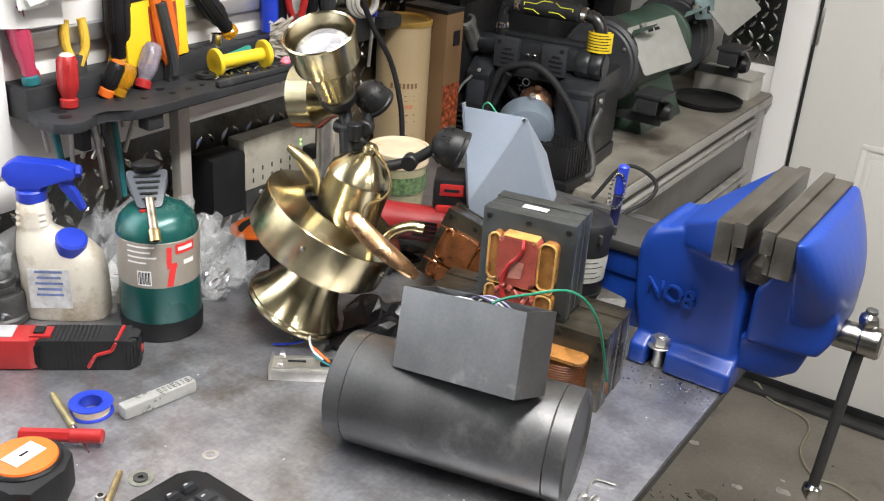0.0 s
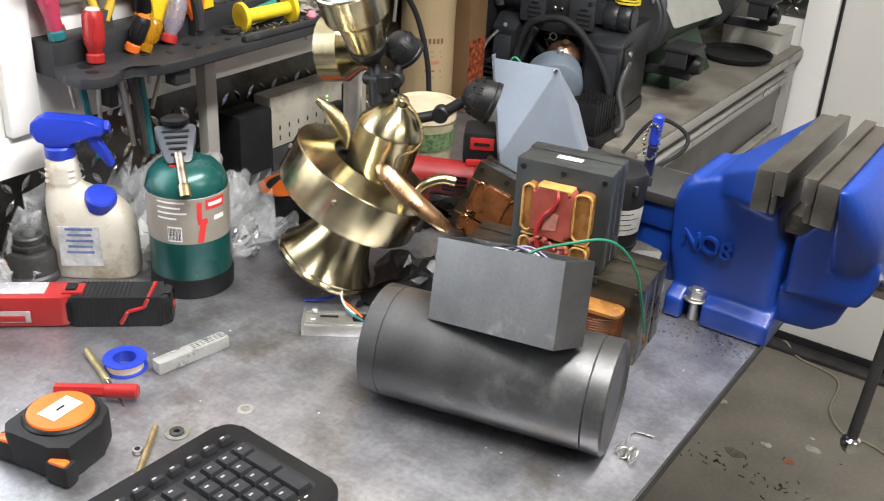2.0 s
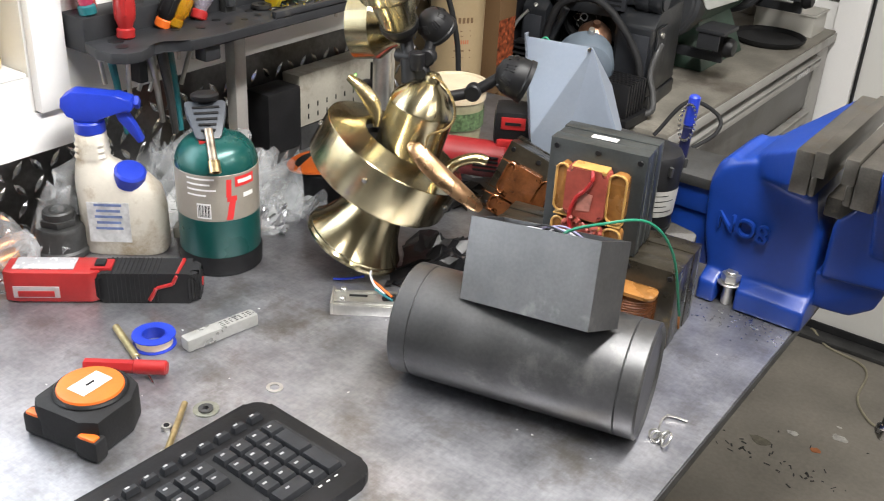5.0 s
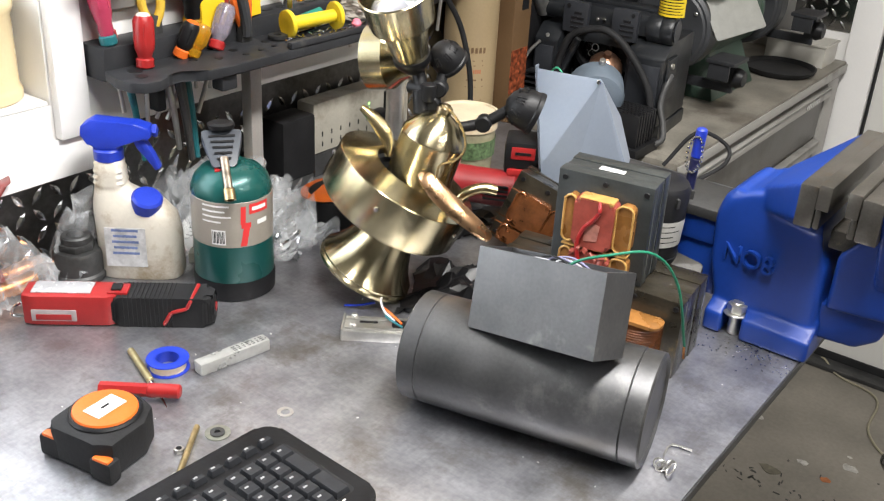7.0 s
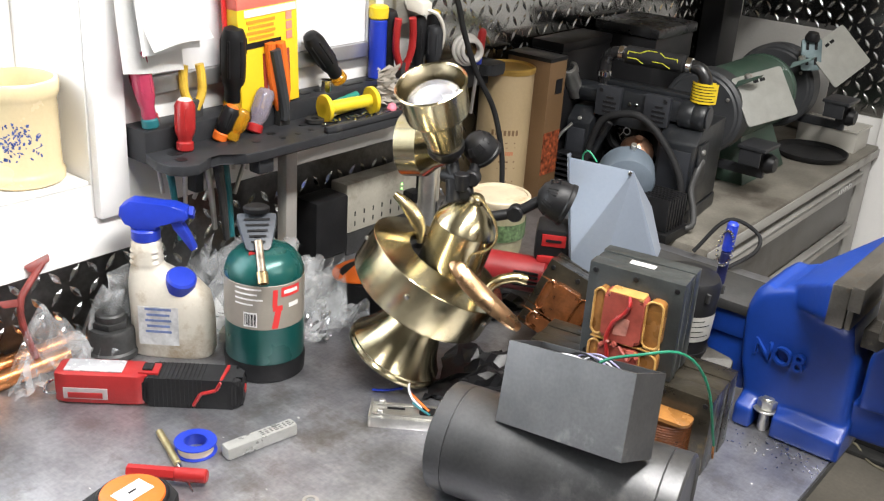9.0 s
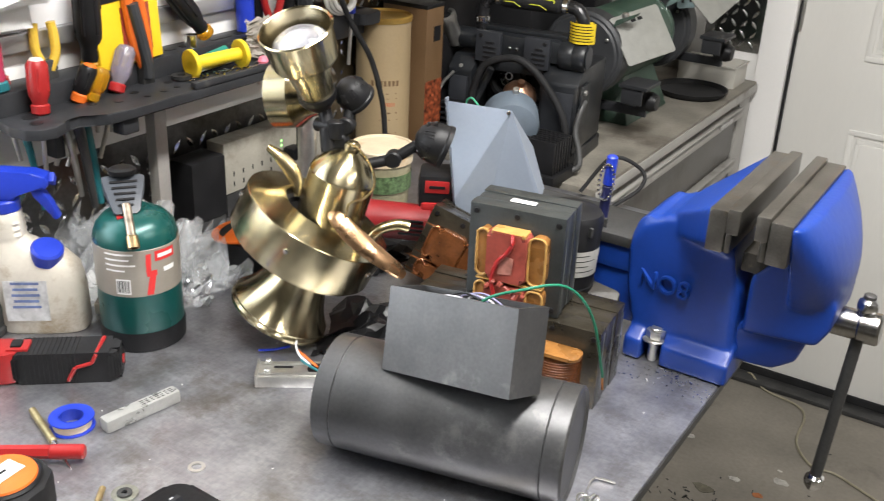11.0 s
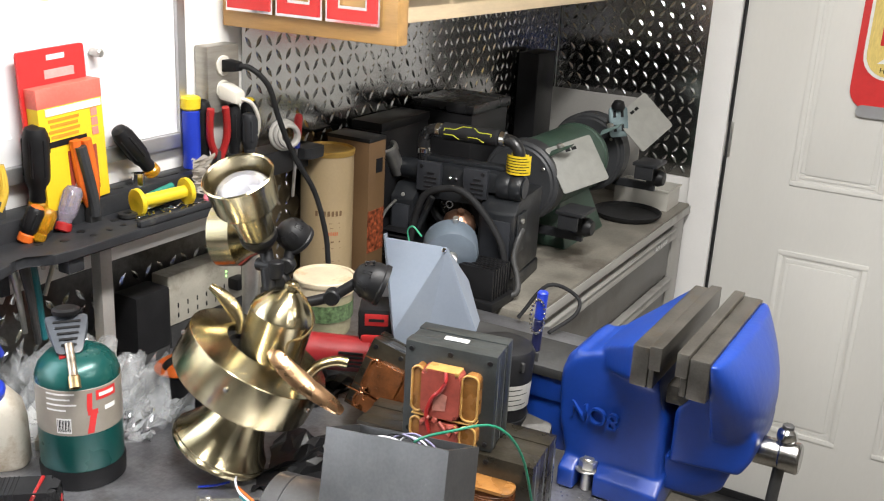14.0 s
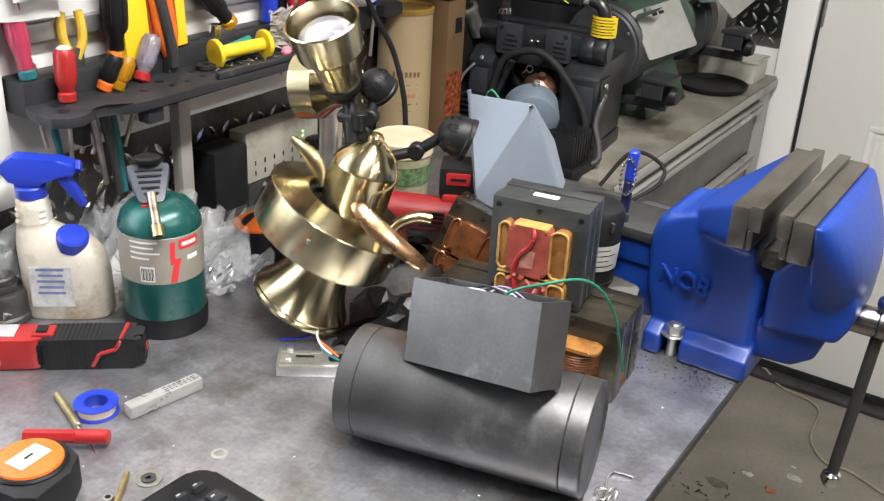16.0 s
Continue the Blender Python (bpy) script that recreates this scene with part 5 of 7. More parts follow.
tr = part("trigger_head", prism([(-0.062, 0.190), (-0.060, 0.204), (-0.046, 0.213), (0.006, 0.209), (0.024, 0.205), (0.027, 0.194), (0.022, 0.188), (-0.010, 0.186), (-0.016, 0.174), (-0.046, 0.174), (-0.050, 0.184)], -0.0125, 0.0125, 0.004, Matrix(((1, 0, 0, 0), (0, 0, -1, 0), (0, 1, 0, 0), (0, 0, 0, 1)))), BLUE_PL, sb, "blue spray head")
part("trigger", prism([(0.002, 0.188), (0.016, 0.188), (0.026, 0.168), (0.034, 0.150), (0.028, 0.147), (0.018, 0.162), (0.006, 0.176)], -0.007, 0.007, 0.002, Matrix(((1, 0, 0, 0), (0, 0, -1, 0), (0, 1, 0, 0), (0, 0, 0, 1)))), BLUE_PL, sb, "blue trigger")
part("nozzle", rod(0.0085, 0.006, 0.001, 4, to_dir((0.026, 0, 0.1985), (1, 0, 0))), BLUE_PL, tr)

# pipe fitting, copper tubes, scrap block
pf = thing("pipe_fitting", "black iron union fitting with a hexagon top", "pipe fitting", pose(0.064, 0.696, TABLE, 0, 0, 20))
part("body", lathe([(0, 0), (0.031, 0.0), (0.034, 0.004), (0.034, 0.010), (0.0315, 0.013), (0.0315, 0.038), (0.029, 0.043), (0.0, 0.043)], 36), DARK_STEEL, pf)
part("hexagon", prism([(0.024 * math.cos(a * math.pi / 3), 0.024 * math.sin(a * math.pi / 3)) for a in range(6)], 0.0432, 0.052, 0.0015), DARK_STEEL, pf)
part("collar", lathe([(0.011, 0.0522), (0.019, 0.0522), (0.019, 0.060), (0.017, 0.062), (0.011, 0.062)], 28, close=True), DARK_STEEL, pf)
cp = thing("copper_pipe", "bright copper pipe lying along the wall", "copper pipe", group="copper pipes")
part("pipe", lathe([(0.0095, 0), (0.0120, 0), (0.0120, 0.50), (0.0095, 0.50)], 28, to_dir((0.052, 0.14, TABLE + 0.0122), (-0.004, 0.5, 0)), close=True), COPPER, cp)
solid("scrap_block", bx(0.05, 0.05, 0.025, (0, 0, 0.0125), 0.002), surf("scrap_wood", (0.4, 0.33, 0.22), 0.6), "small worn block beside the copper pipe", "block", Matrix.Translation((0.095, 0.470, TABLE)) @ pose(0, 0, 0, 0, 0, 30))
cp2 = thing("copper_pipe", "bright copper pipe lying against the wall", "copper pipe", group="copper pipes")
part("pipe", lathe([(0.0095, 0), (0.0120, 0), (0.0120, 0.49), (0.0095, 0.49)], 28, to_dir((0.022, 0.18, TABLE + 0.0122), (-0.005, 0.5, 0)), close=True), COPPER, cp2)
DULL_RED = surf("dull_red_paint", (0.20, 0.035, 0.03), 0.5, var=0.35, scale=60)
rv = thing("red_valve", "dull red lever valve wrapped in clear plastic", "valve", Matrix.Translation((-0.014, 0.0, 0.0195)))
part("lever", tube([(0.062, 0.598, TABLE + 0.006), (0.057, 0.588, 0.955), (0.052, 0.592, 0.985), (0.046, 0.610, 1.002), (0.040, 0.630, 1.018)], 0.0045, 10), DULL_RED, rv, "red lever")
part("wing", hull([(0.036, 0.606, 1.020), (0.040, 0.640, 1.030), (0.046, 0.638, 1.020), (0.044, 0.612, 1.010), (0.034, 0.612, 1.014), (0.036, 0.642, 1.020)], 0.002), DULL_RED, rv)
part("wing", hull([(0.052, 0.562, 0.992), (0.050, 0.596, 0.985), (0.056, 0.594, 0.976), (0.056, 0.566, 0.982), (0.044, 0.566, 0.986), (0.046, 0.596, 0.978)], 0.002), DULL_RED, rv)
cd = thing("backing_card", "white printed blister card behind the cylinder", "card", Matrix.Translation((0.095, 0.880, TABLE + 0.004)) @ pose(0, 0, 0, 6, 4, 30))
part("card", prism(round_rect(0.085, 0.12, 0.008), 0, 0.0012), PAPER, cd)
bm = begin()
for k in range(8):
    add_box(bm, 0.05 - 0.006 * (k % 3), 0.0015, 0.0002, (-0.004, -0.045 + 0.010 * k, 0.0014), 0)
part("print_bar", bm, RACK, cd)
solid("white_block", bx(0.030, 0.022, 0.016, (0, 0, 0.008), 0.002), IVORY, "small white plastic block on the bench", "plastic block", Matrix.Translation((0.142, 0.832, TABLE)) @ pose(0, 0, 0, 0, 0, 35))


def crumple(nx, ny, w, h, bumpy, seed, tall):
    """A creased sheet: a grid pushed about by noise, folded up in the middle."""
    bm = begin()
    g = []
    for i in range(nx + 1):
        row = []
        for j in range(ny + 1):
            u, v = i / nx - 0.5, j / ny - 0.5
            q = Vector((u * 6, v * 6, seed * 7.3))
            n1, n2 = noise.noise(q), noise.cell(q * 2.2)
            z = max(0.0, tall * (1 - 2.1 * max(abs(u), abs(v))) + bumpy * n1 + bumpy * 0.6 * (n2 - 0.5)) + 0.002
            row.append(bm.verts.new((u * w * (1 + 0.25 * n1) + bumpy * 0.4 * n2, v * h * (1 + 0.2 * n2), z)))
        g.append(row)
    for i in range(nx):
        for j in range(ny):
            bm.faces.new((g[i][j], g[i + 1][j], g[i + 1][j + 1]))
            bm.faces.new((g[i][j], g[i + 1][j + 1], g[i][j + 1]))
    return bm


for k, (x, y, w, h, b, tall, rz) in enumerate(((0.080, 0.945, 0.15, 0.18, 0.06, 0.125, 20), (0.150, 0.985, 0.13, 0.15, 0.045, 0.075, 60), (0.070, 0.865, 0.14, 0.17, 0.07, 0.15, 5), (0.165, 0.925, 0.09, 0.11, 0.035, 0.05, 40), (0.056, 0.610, 0.045, 0.12, 0.03, 0.10, 4), (0.050, 0.712, 0.07, 0.10, 0.04, 0.13, 10))):
    solid("plastic_bag", crumple(16, 16, w, h, b, k + 1, tall), FILM, "crumpled clear plastic bag on the bench", "plastic bag", Matrix.Translation((x, y, TABLE)) @ pose(0, 0, 0, 0, 0, rz), smooth=12, group="plastic bags")
solid("parts_bag", crumple(14, 14, 0.085, 0.10, 0.03, 9, 0.035), FILM, "clear bag of small parts with a blue zip edge", "plastic bag", Matrix.Translation((0.195, 0.995, TABLE)) @ pose(0, 0, 0, 0, 0, 35), smooth=12, group="plastic bags")
solid("foil_scrap", crumple(14, 14, 0.05, 0.085, 0.022, 5, 0.022), surf("foil", (0.75, 0.75, 0.76), 0.18, 1.0, var=0.05, bump=0), "crumpled silver foil on the bench", "foil", Matrix.Translation((0.190, 0.935, TABLE)) @ pose(0, 0, 0, 0, 0, 40), smooth=10)
solid("paper_sheet", crumple(12, 12, 0.10, 0.12, 0.012, 6, 0.012), PAPER, "crumpled white paper with printing", "paper", Matrix.Translation((0.135, 1.04, TABLE)) @ pose(0, 0, 0, 0, 0, 45), smooth=15)
solid("copper_scrap", crumple(8, 8, 0.035, 0.06, 0.015, 8, 0.02), surf("tan_scrap", (0.5, 0.38, 0.2), 0.6), "scrap of tan paper by the wall", "scrap", Matrix.Translation((0.05, 0.965, TABLE + 0.055)) @ pose(0, 0, 0, 0, 0, 10), smooth=15)

# added dark sheets that stand in for shade and clutter on the bench
DARK_FILL = surf("dark_fill", (0.010, 0.010, 0.011), 0.35, var=0.3, scale=30, spec=0.3)
for x, y, w, h, tall, rz, sd in ((0.470, 1.000, 0.15, 0.15, 0.022, 25, 31), (0.275, 1.235, 0.17, 0.20, 0.035, 15, 32)):
    solid("dark_fill_sheet", crumple(16, 16, w, h, 0.014, sd, tall), DARK_FILL, "crumpled dark sheet added in place of shade and dark clutter", "plastic sheet", Matrix.Translation((x, y, TABLE)) @ pose(0, 0, 0, 0, 0, rz), smooth=15, group="black sheets")

# bent bracket by the tube
br = thing("lamp_bracket", "shiny zinc lamp bracket with coloured leads", "bracket", Matrix.Translation((0.455, 0.852, TABLE)) @ pose(0, 0, 0, 0, 0, 36))
bm = bx(0.105, 0.036, 0.0018, (0, 0, 0.013), 0.0006)
for s in (-1, 1):
    add_box(bm, 0.105, 0.002, 0.013, (0, s * 0.018, 0.0065), 0.0006)
    add_box(bm, 0.10, 0.004, 0.003, (0, s * 0.012, 0.0150), 0.001)
add_box(bm, 0.003, 0.040, 0.016, (-0.0525, 0, 0.0085), 0.0008)
part("plate", bm, ZINC, br, "bent zinc plate")
part("hole", rod(0.012, 0.0008, 0.0002, 24, Matrix.Translation((0.018, 0, 0.0141))), BLACK, br, "dark round hole")
part("slot", bx(0.022, 0.004, 0.0006, (-0.022, 0.004, 0.0142), 0), BLACK, br)
for k, y in enumerate((-0.010, 0.012)):
    part("screw", rod(0.004, 0.006, 0.001, 12, Matrix.Translation((-0.040, y, 0.0145))), ZINC, br)
wr = thing("lamp_leads", "thin white, orange and green leads from the brass bell", "wires")
part("white_lead", tube([(0.396, 0.925, 0.915), (0.418, 0.885, 0.922), (0.440, 0.865, 0.922), (0.462, 0.858, 0.919)], 0.0014), WHITE_WIRE, wr, "white lead")
part("orange_lead", tube([(0.430, 0.872, 0.922), (0.450, 0.866, 0.921), (0.470, 0.862, 0.917)], 0.0015), ORANGE, wr, "orange lead")
part("green_lead", tube([(0.448, 0.858, 0.921), (0.462, 0.854, 0.921), (0.476, 0.856, 0.917)], 0.0015), TEAL, wr, "green lead")
part("blue_lead", tube([(0.372, 0.868, 0.903), (0.388, 0.878, 0.905), (0.402, 0.892, 0.908)], 0.0016), BLUE_PL, wr, "blue lead")

# things between the fitting and the vise
ag = thing("angle_grinder", "red and black angle grinder lying behind the brass fitting", "angle grinder", Matrix.Translation((0.37, 1.155, TABLE)) @ pose(0, 0, 0, 0, 0, 25))
part("body", rod(0.0265, 0.15, 0.006, 28, to_dir((-0.09, 0, 0.084), (1, 0, -0.02))), surf("dark_red_plastic", (0.21, 0.012, 0.014), 0.4, var=0.15, scale=30), ag, "red motor body")
part("nose", rod(0.033, 0.05, 0.008, 28, to_dir((0.058, 0, 0.080), (1, 0, 0))), RACK, ag, "dark gear head")
bm = begin()
for k in range(4):
    add_box(bm, 0.036, 0.003, 0.0035, (0.030, -0.0258, 0.074 + 0.0065 * k), 0.001)
part("vent", bm, BLACK, ag, "dark cooling slots")
part("guard", lathe([(0.0, 0.0), (0.055, 0.0), (0.058, 0.004), (0.058, 0.03), (0.055, 0.03), (0.055, 0.006), (0, 0.006)], 40, to_dir((0.090, 0, 0.060), (0.3, -0.6, -0.5))), DARK_STEEL, ag, "steel disc guard")
part("grip", rod(0.024, 0.08, 0.006, 20, to_dir((-0.165, 0, 0.06), (0.95, 0, 0.25))), BLACK_SOFT, ag)
part("foot_rest", bx(0.05, 0.05, 0.05, (-0.04, 0, 0.026), 0.006), BLACK_SOFT, ag)
bp = thing("cordless_tool", "black and red cordless tool with its battery", "cordless tool", Matrix.Translation((0.420, 1.208, TABLE)) @ pose(0, 0, 0, 0, 0, 30))
part("battery", bx(0.070, 0.06, 0.05, (0, 0, 0.130), 0.008), BLACK, bp, "black battery pack")
part("body", bx(0.055, 0.050, 0.104, (0, 0, 0.052), 0.01), BLACK_SOFT, bp)
part("badge", bx(0.034, 0.002, 0.018, (-0.008, -0.0305, 0.139), 0.001), RED, bp, "red badge")
part("latch", bx(0.045, 0.03, 0.018, (-0.008, -0.020, 0.107), 0.006), RED, bp, "red latch")
part("print_bar", bx(0.022, 0.001, 0.004, (-0.008, -0.032, 0.139), 0), BLACK, bp)
mc = thing("motor_can", "black cylindrical motor with a white label", "motor", pose(0.655, 1.106, TABLE, 0, 4, 0))
part("can", lathe([(0, 0.0), (0.040, 0.0), (0.040, 0.10), (0.038, 0.10), (0.038, 0.185), (0.034, 0.192), (0.02, 0.196), (0, 0.196)], 40), BLACK, mc, "black enamelled can")
for k in range(6):
    part("slot", bx(0.012, 0.004, 0.012, (0, 0, 0), 0.001, pose(0, 0, 0, 0, 0, 60 * k - 30) @ Matrix.Translation((0.0365, 0, 0.178))), DARK_STEEL, mc)
lbm = part("label", on_cyl(-62, 8, 0.118, 0.152, 0.0392), surf("off_white_label", (0.42, 0.41, 0.38), 0.5, var=0.15, scale=40), mc, "white printed label")
for k in range(4):
    part("print_bar", on_cyl(-56, -8 - 14 * (k % 2), 0.1245 + 0.007 * k, 0.1257 + 0.007 * k, 0.0395), BLACK, lbm)
wg = thing("steel_wedge", "dark oily steel offcut beside the transformer", "steel offcut")
part("block", hull([(0.70, 1.075, TABLE), (0.745, 1.10, TABLE), (0.735, 1.118, TABLE), (0.70, 1.118, TABLE), (0.700, 1.098, 0.99), (0.738, 1.105, 0.985), (0.735, 1.118, 0.995), (0.70, 1.118, 1.0)], 0.002), GRIME, wg)
tc_ = thing("tin_cup", "orange plastic lid with a black base by the bags", "cup", pose(0.205, 1.045, TABLE, 0, 0, 20))
part("cup", lathe([(0, 0), (0.046, 0), (0.05, 0.004), (0.05, 0.055), (0.046, 0.058), (0, 0.058)], 36), BLACK, tc_, "black base")
part("lid", prism([(0.052 * math.cos(a), 0.052 * math.sin(a)) for a in [2 * math.pi * k / 30 for k in range(30)]], 0.0585, 0.062, 0.001, pose(0, 0, 0, 0, -8, 0)), ORANGE, tc_, "orange lid")
sp = thing("steel_post", "grey steel pipe post standing on a flange", "post", pose(0.135, 1.25, TABLE))
part("pipe", rod(0.015, 0.25, 0.001, 24, Matrix.Translation((0, 0, 0.01))), ZINC, sp)
part("flange", bx(0.055, 0.055, 0.010, (0, 0, 0.005), 0.002), DARK_STEEL, sp)
part("nut", prism([(0.024 * math.cos(a * math.pi / 3), 0.024 * math.sin(a * math.pi / 3)) for a in range(6)], 0.0105, 0.028, 0.001), ZINC, sp)
tub = thing("plastic_tub", "cream plastic tub with a stained lid", "tub", pose(0.195, 1.372, TABLE))
part("tub", lathe([(0, 0), (0.043, 0), (0.045, 0.003), (0.050, 0.090), (0.0, 0.090)], 44), TUB, tub, "green printed tub")
part("band", lathe([(0.0495, 0.075), (0.0515, 0.076), (0.0520, 0.090), (0.0495, 0.090)], 44, close=True), LID, tub)
part("lid", lathe([(0, 0.0905), (0.053, 0.0905), (0.0545, 0.093), (0.0545, 0.100), (0.053, 0.102), (0.049, 0.102), (0.048, 0.099), (0, 0.0985)], 48), LID, tub, "stained cream lid")
part("print_bar", lathe([(0.0490, 0.030), (0.0492, 0.030), (0.0498, 0.060), (0.0496, 0.060)], 44), surf("green_print", (0.10, 0.16, 0.07), 0.5, var=0.6, scale=160), tub)
hd = thing("sheet_hood", "folded blue-grey galvanised sheet hood, pyramid shaped", "metal hood")
part("hood", hull([(0.417, 1.212, 1.154), (0.522, 1.205, 1.162), (0.462, 1.170, 1.032), (0.500, 1.150, TABLE), (0.640, 1.215, TABLE), (0.556, 1.205, 1.077), (0.53, 1.26, 1.10), (0.50, 1.27, TABLE), (0.44, 1.25, 1.12)], 0.0008), BLUE_GREY, hd, "", 10)
part("flange", hull([(0.412, 1.213, 1.157), (0.418, 1.209, 1.157), (0.497, 1.146, TABLE), (0.490, 1.152, TABLE)] + [(0.412, 1.224, 1.157), (0.490, 1.163, TABLE)], 0.0006), BLUE_GREY, hd, "folded edge")
part("rivet", rod(0.003, 0.003, 0.001, 10, to_dir((0.519, 1.203, 1.158), (0.3, -0.8, 0.3))), CHROME, hd)

bw = thing("bent_wire", "bent steel wire with scrap curls near the bench edge", "wire scrap")
part("wire", tube([(0.842, 0.885, TABLE + 0.002), (0.822, 0.880, TABLE + 0.003), (0.822, 0.862, TABLE + 0.002), (0.830, 0.838, TABLE + 0.002)], 0.0012, 6, 2), ZINC, bw)
for k in range(4):
    part("curl", torus(0.005 + 0.001 * k, 0.0011, 14, 6, Matrix.Translation((0.826 + 0.005 * k, 0.838 - 0.004 * (k % 2), TABLE + 0.0058 + 0.001 * k)) @ pose(0, 0, 0, 60 + 20 * k, 10, 40 * k)), ZINC, bw)
rng = random.Random(21)
bm = begin()
for k in range(36):
    x, y = rng.uniform(0.28, 0.86), rng.uniform(0.45, 1.10)
    add_box(bm, rng.uniform(0.0008, 0.0026), 0.0009, 0.0007, (0, 0, 0), 0, Matrix.Translation((x, y, TABLE + 0.0005)) @ pose(0, 0, 0, 0, 0, rng.uniform(0, 180)))
solid("bench_specks", bm, PAPER, "pale specks and filings scattered over the bench", "specks", kind="stuff")


# ---- whiteboard, outlet and papers on the wall ----
wb = thing("whiteboard", "large whiteboard in an aluminium frame on the wall", "whiteboard")
part("face", span(0.001, 0.010, 0.800, 1.222, 1.245, 2.05, 0.001), BOARD, wb, "glossy white face")
part("side_rail", span(0.001, 0.016, 1.2225, 1.240, 1.230, 2.05, 0.002), ALU, wb, "aluminium frame rail")
part("bottom_rail", span(0.001, 0.018, 0.800, 1.222, 1.222, 1.2445, 0.002), ALU, wb, "aluminium frame rail")
mg = solid("wall_peg", rod(0.006, 0.022, 0.002, 16, to_dir((0.0102, 1.056, 1.386), (1, 0, 0))), ZINC, "short steel peg on the whiteboard", "peg")
solid("round_sticker", rod(0.05, 0.0012, 0.0003, 36, to_dir((0.0102, 0.985, 1.51), (1, 0, 0))), surf("lime_sticker", (0.70, 0.75, 0.03), 0.5, var=0.05), "round yellow-green sticker on the whiteboard", "sticker")
ou = thing("wall_outlet", "steel wall outlet plate with two plugs in it", "outlet")
part("box", span(0.001, 0.030, 1.273, 1.349, 1.268, 1.378, 0.004), surf("brushed_plate", (0.42, 0.40, 0.36), 0.42, 0.8, var=0.12, scale=20, stretch=(1, 1, 8)), ou, "brushed steel box")
for z in (1.345, 1.305):
    part("socket", rod(0.0165, 0.004, 0.001, 28, to_dir((0.0295, 1.308, z), (1, 0, 0))), IVORY, ou, "ivory socket face")
pc = thing("extension_lead", "black power cord plugged into the wall outlet", "power cord")
part("plug", hull([(0.034, 1.30, 1.335), (0.034, 1.322, 1.335), (0.034, 1.30, 1.356), (0.034, 1.322, 1.356), (0.060, 1.306, 1.338), (0.060, 1.324, 1.338), (0.060, 1.306, 1.353), (0.060, 1.324, 1.353)], 0.003), BLACK, pc, "black plug")
part("cord", tube([(0.055, 1.316, 1.346), (0.075, 1.326, 1.343), (0.095, 1.345, 1.315), (0.10, 1.365, 1.26), (0.105, 1.40, 1.19), (0.12, 1.44, 1.12), (0.135, 1.455, 1.04), (0.14, 1.46, 0.97), (0.15, 1.47, 0.905)], 0.0048, 10), BLACK_SOFT, pc, "black rubber cord")
p2 = thing("plug_adapter", "ivory plug with a pale cord in the outlet", "plug")
part("plug", hull([(0.034, 1.292, 1.292), (0.034, 1.324, 1.292), (0.034, 1.292, 1.318), (0.034, 1.324, 1.318), (0.062, 1.302, 1.285), (0.062, 1.326, 1.285), (0.062, 1.302, 1.305), (0.062, 1.326, 1.305)], 0.004), IVORY, p2)
part("cord", tube([(0.058, 1.315, 1.294), (0.072, 1.33, 1.285), (0.07, 1.35, 1.25), (0.05, 1.36, 1.20), (0.04, 1.365, 1.13), (0.04, 1.37, 1.03)], 0.0035, 8), IVORY, p2)
pa = thing("hanging_papers", "sheaf of white papers hanging in a clear sleeve on the wall", "papers")
for k, (y0, y1, z0, z1, x, tilt) in enumerate(((0.752, 0.848, 1.262, 1.52, 0.022, 0), (0.768, 0.862, 1.285, 1.50, 0.036, 4), (0.775, 0.868, 1.292, 1.34, 0.050, 9))):
    bm = begin()
    g = [[bm.verts.new((x + 0.006 * math.sin(5 * u + k) * (1 - v) + 0.02 * (1 - v) ** 2, y0 + (y1 - y0) * u, z0 + (z1 - z0) * v + 0.008 * u * (k - 1))) for v in [i / 8 for i in range(9)]] for u in [i / 6 for i in range(7)]]
    for i in range(6):
        for j in range(8):
            bm.faces.new((g[i][j], g[i + 1][j], g[i + 1][j + 1], g[i][j + 1]))
    r = bmesh.ops.solidify(bm, geom=list(bm.faces), thickness=0.0008)
    part("sheet", bm, PAPER, pa)
part("clip", bx(0.03, 0.05, 0.02, (0.020, 0.80, 1.515), 0.004), ALU, pa, "steel bulldog clip")

# ---- tool rack ----
RZ, RB = 1.158, 1.186
rack = thing("tool_rack", "dark grey plastic tool rack screwed to the wall", "tool rack")
front = [(0.050, 0.772), (0.085, 0.762), (0.112, 0.764), (0.126, 0.776), (0.130, 0.795), (0.122, 0.815), (0.112, 0.828), (0.112, 0.842), (0.122, 0.856), (0.136, 0.868), (0.138, 0.90), (0.136, 1.30), (0.050, 1.30)]
part("front_shelf", prism(front, RZ - 0.014, RZ, 0.003), RACK, rack, "scalloped front shelf with holes")
part("back_shelf", span(0.002, 0.052, 0.772, 1.525, RZ - 0.016, RB, 0.004), RACK, rack, "raised back shelf")
part("end_holder", prism(round_rect(0.06, 0.055, 0.012, 5, 0.055, 1.495), RB - 0.02, RB, 0.003), RACK, rack, "end holder with a slot")
for x, y, r in ((0.10, 0.79, 0.008), (0.085, 0.885, 0.006), (0.10, 0.915, 0.006), (0.085, 0.955, 0.006), (0.11, 0.955, 0.0045), (0.108, 0.985, 0.0045), (0.106, 1.012, 0.0045), (0.075, 0.80, 0.010), (0.08, 1.02, 0.006)):
    part("hole", rod(r, 0.0008, 0.0002, 20, Matrix.Translation((x, y, RZ))), BLACK, rack)
for y0, y1 in ((1.065, 1.085), (1.095, 1.110), (1.155, 1.20), (1.21, 1.225), (1.27, 1.30)):
    part("slot", prism(round_rect(0.012, y1 - y0, 0.005, 4, 0.028, (y0 + y1) / 2), RB, RB + 0.0008), BLACK, rack)
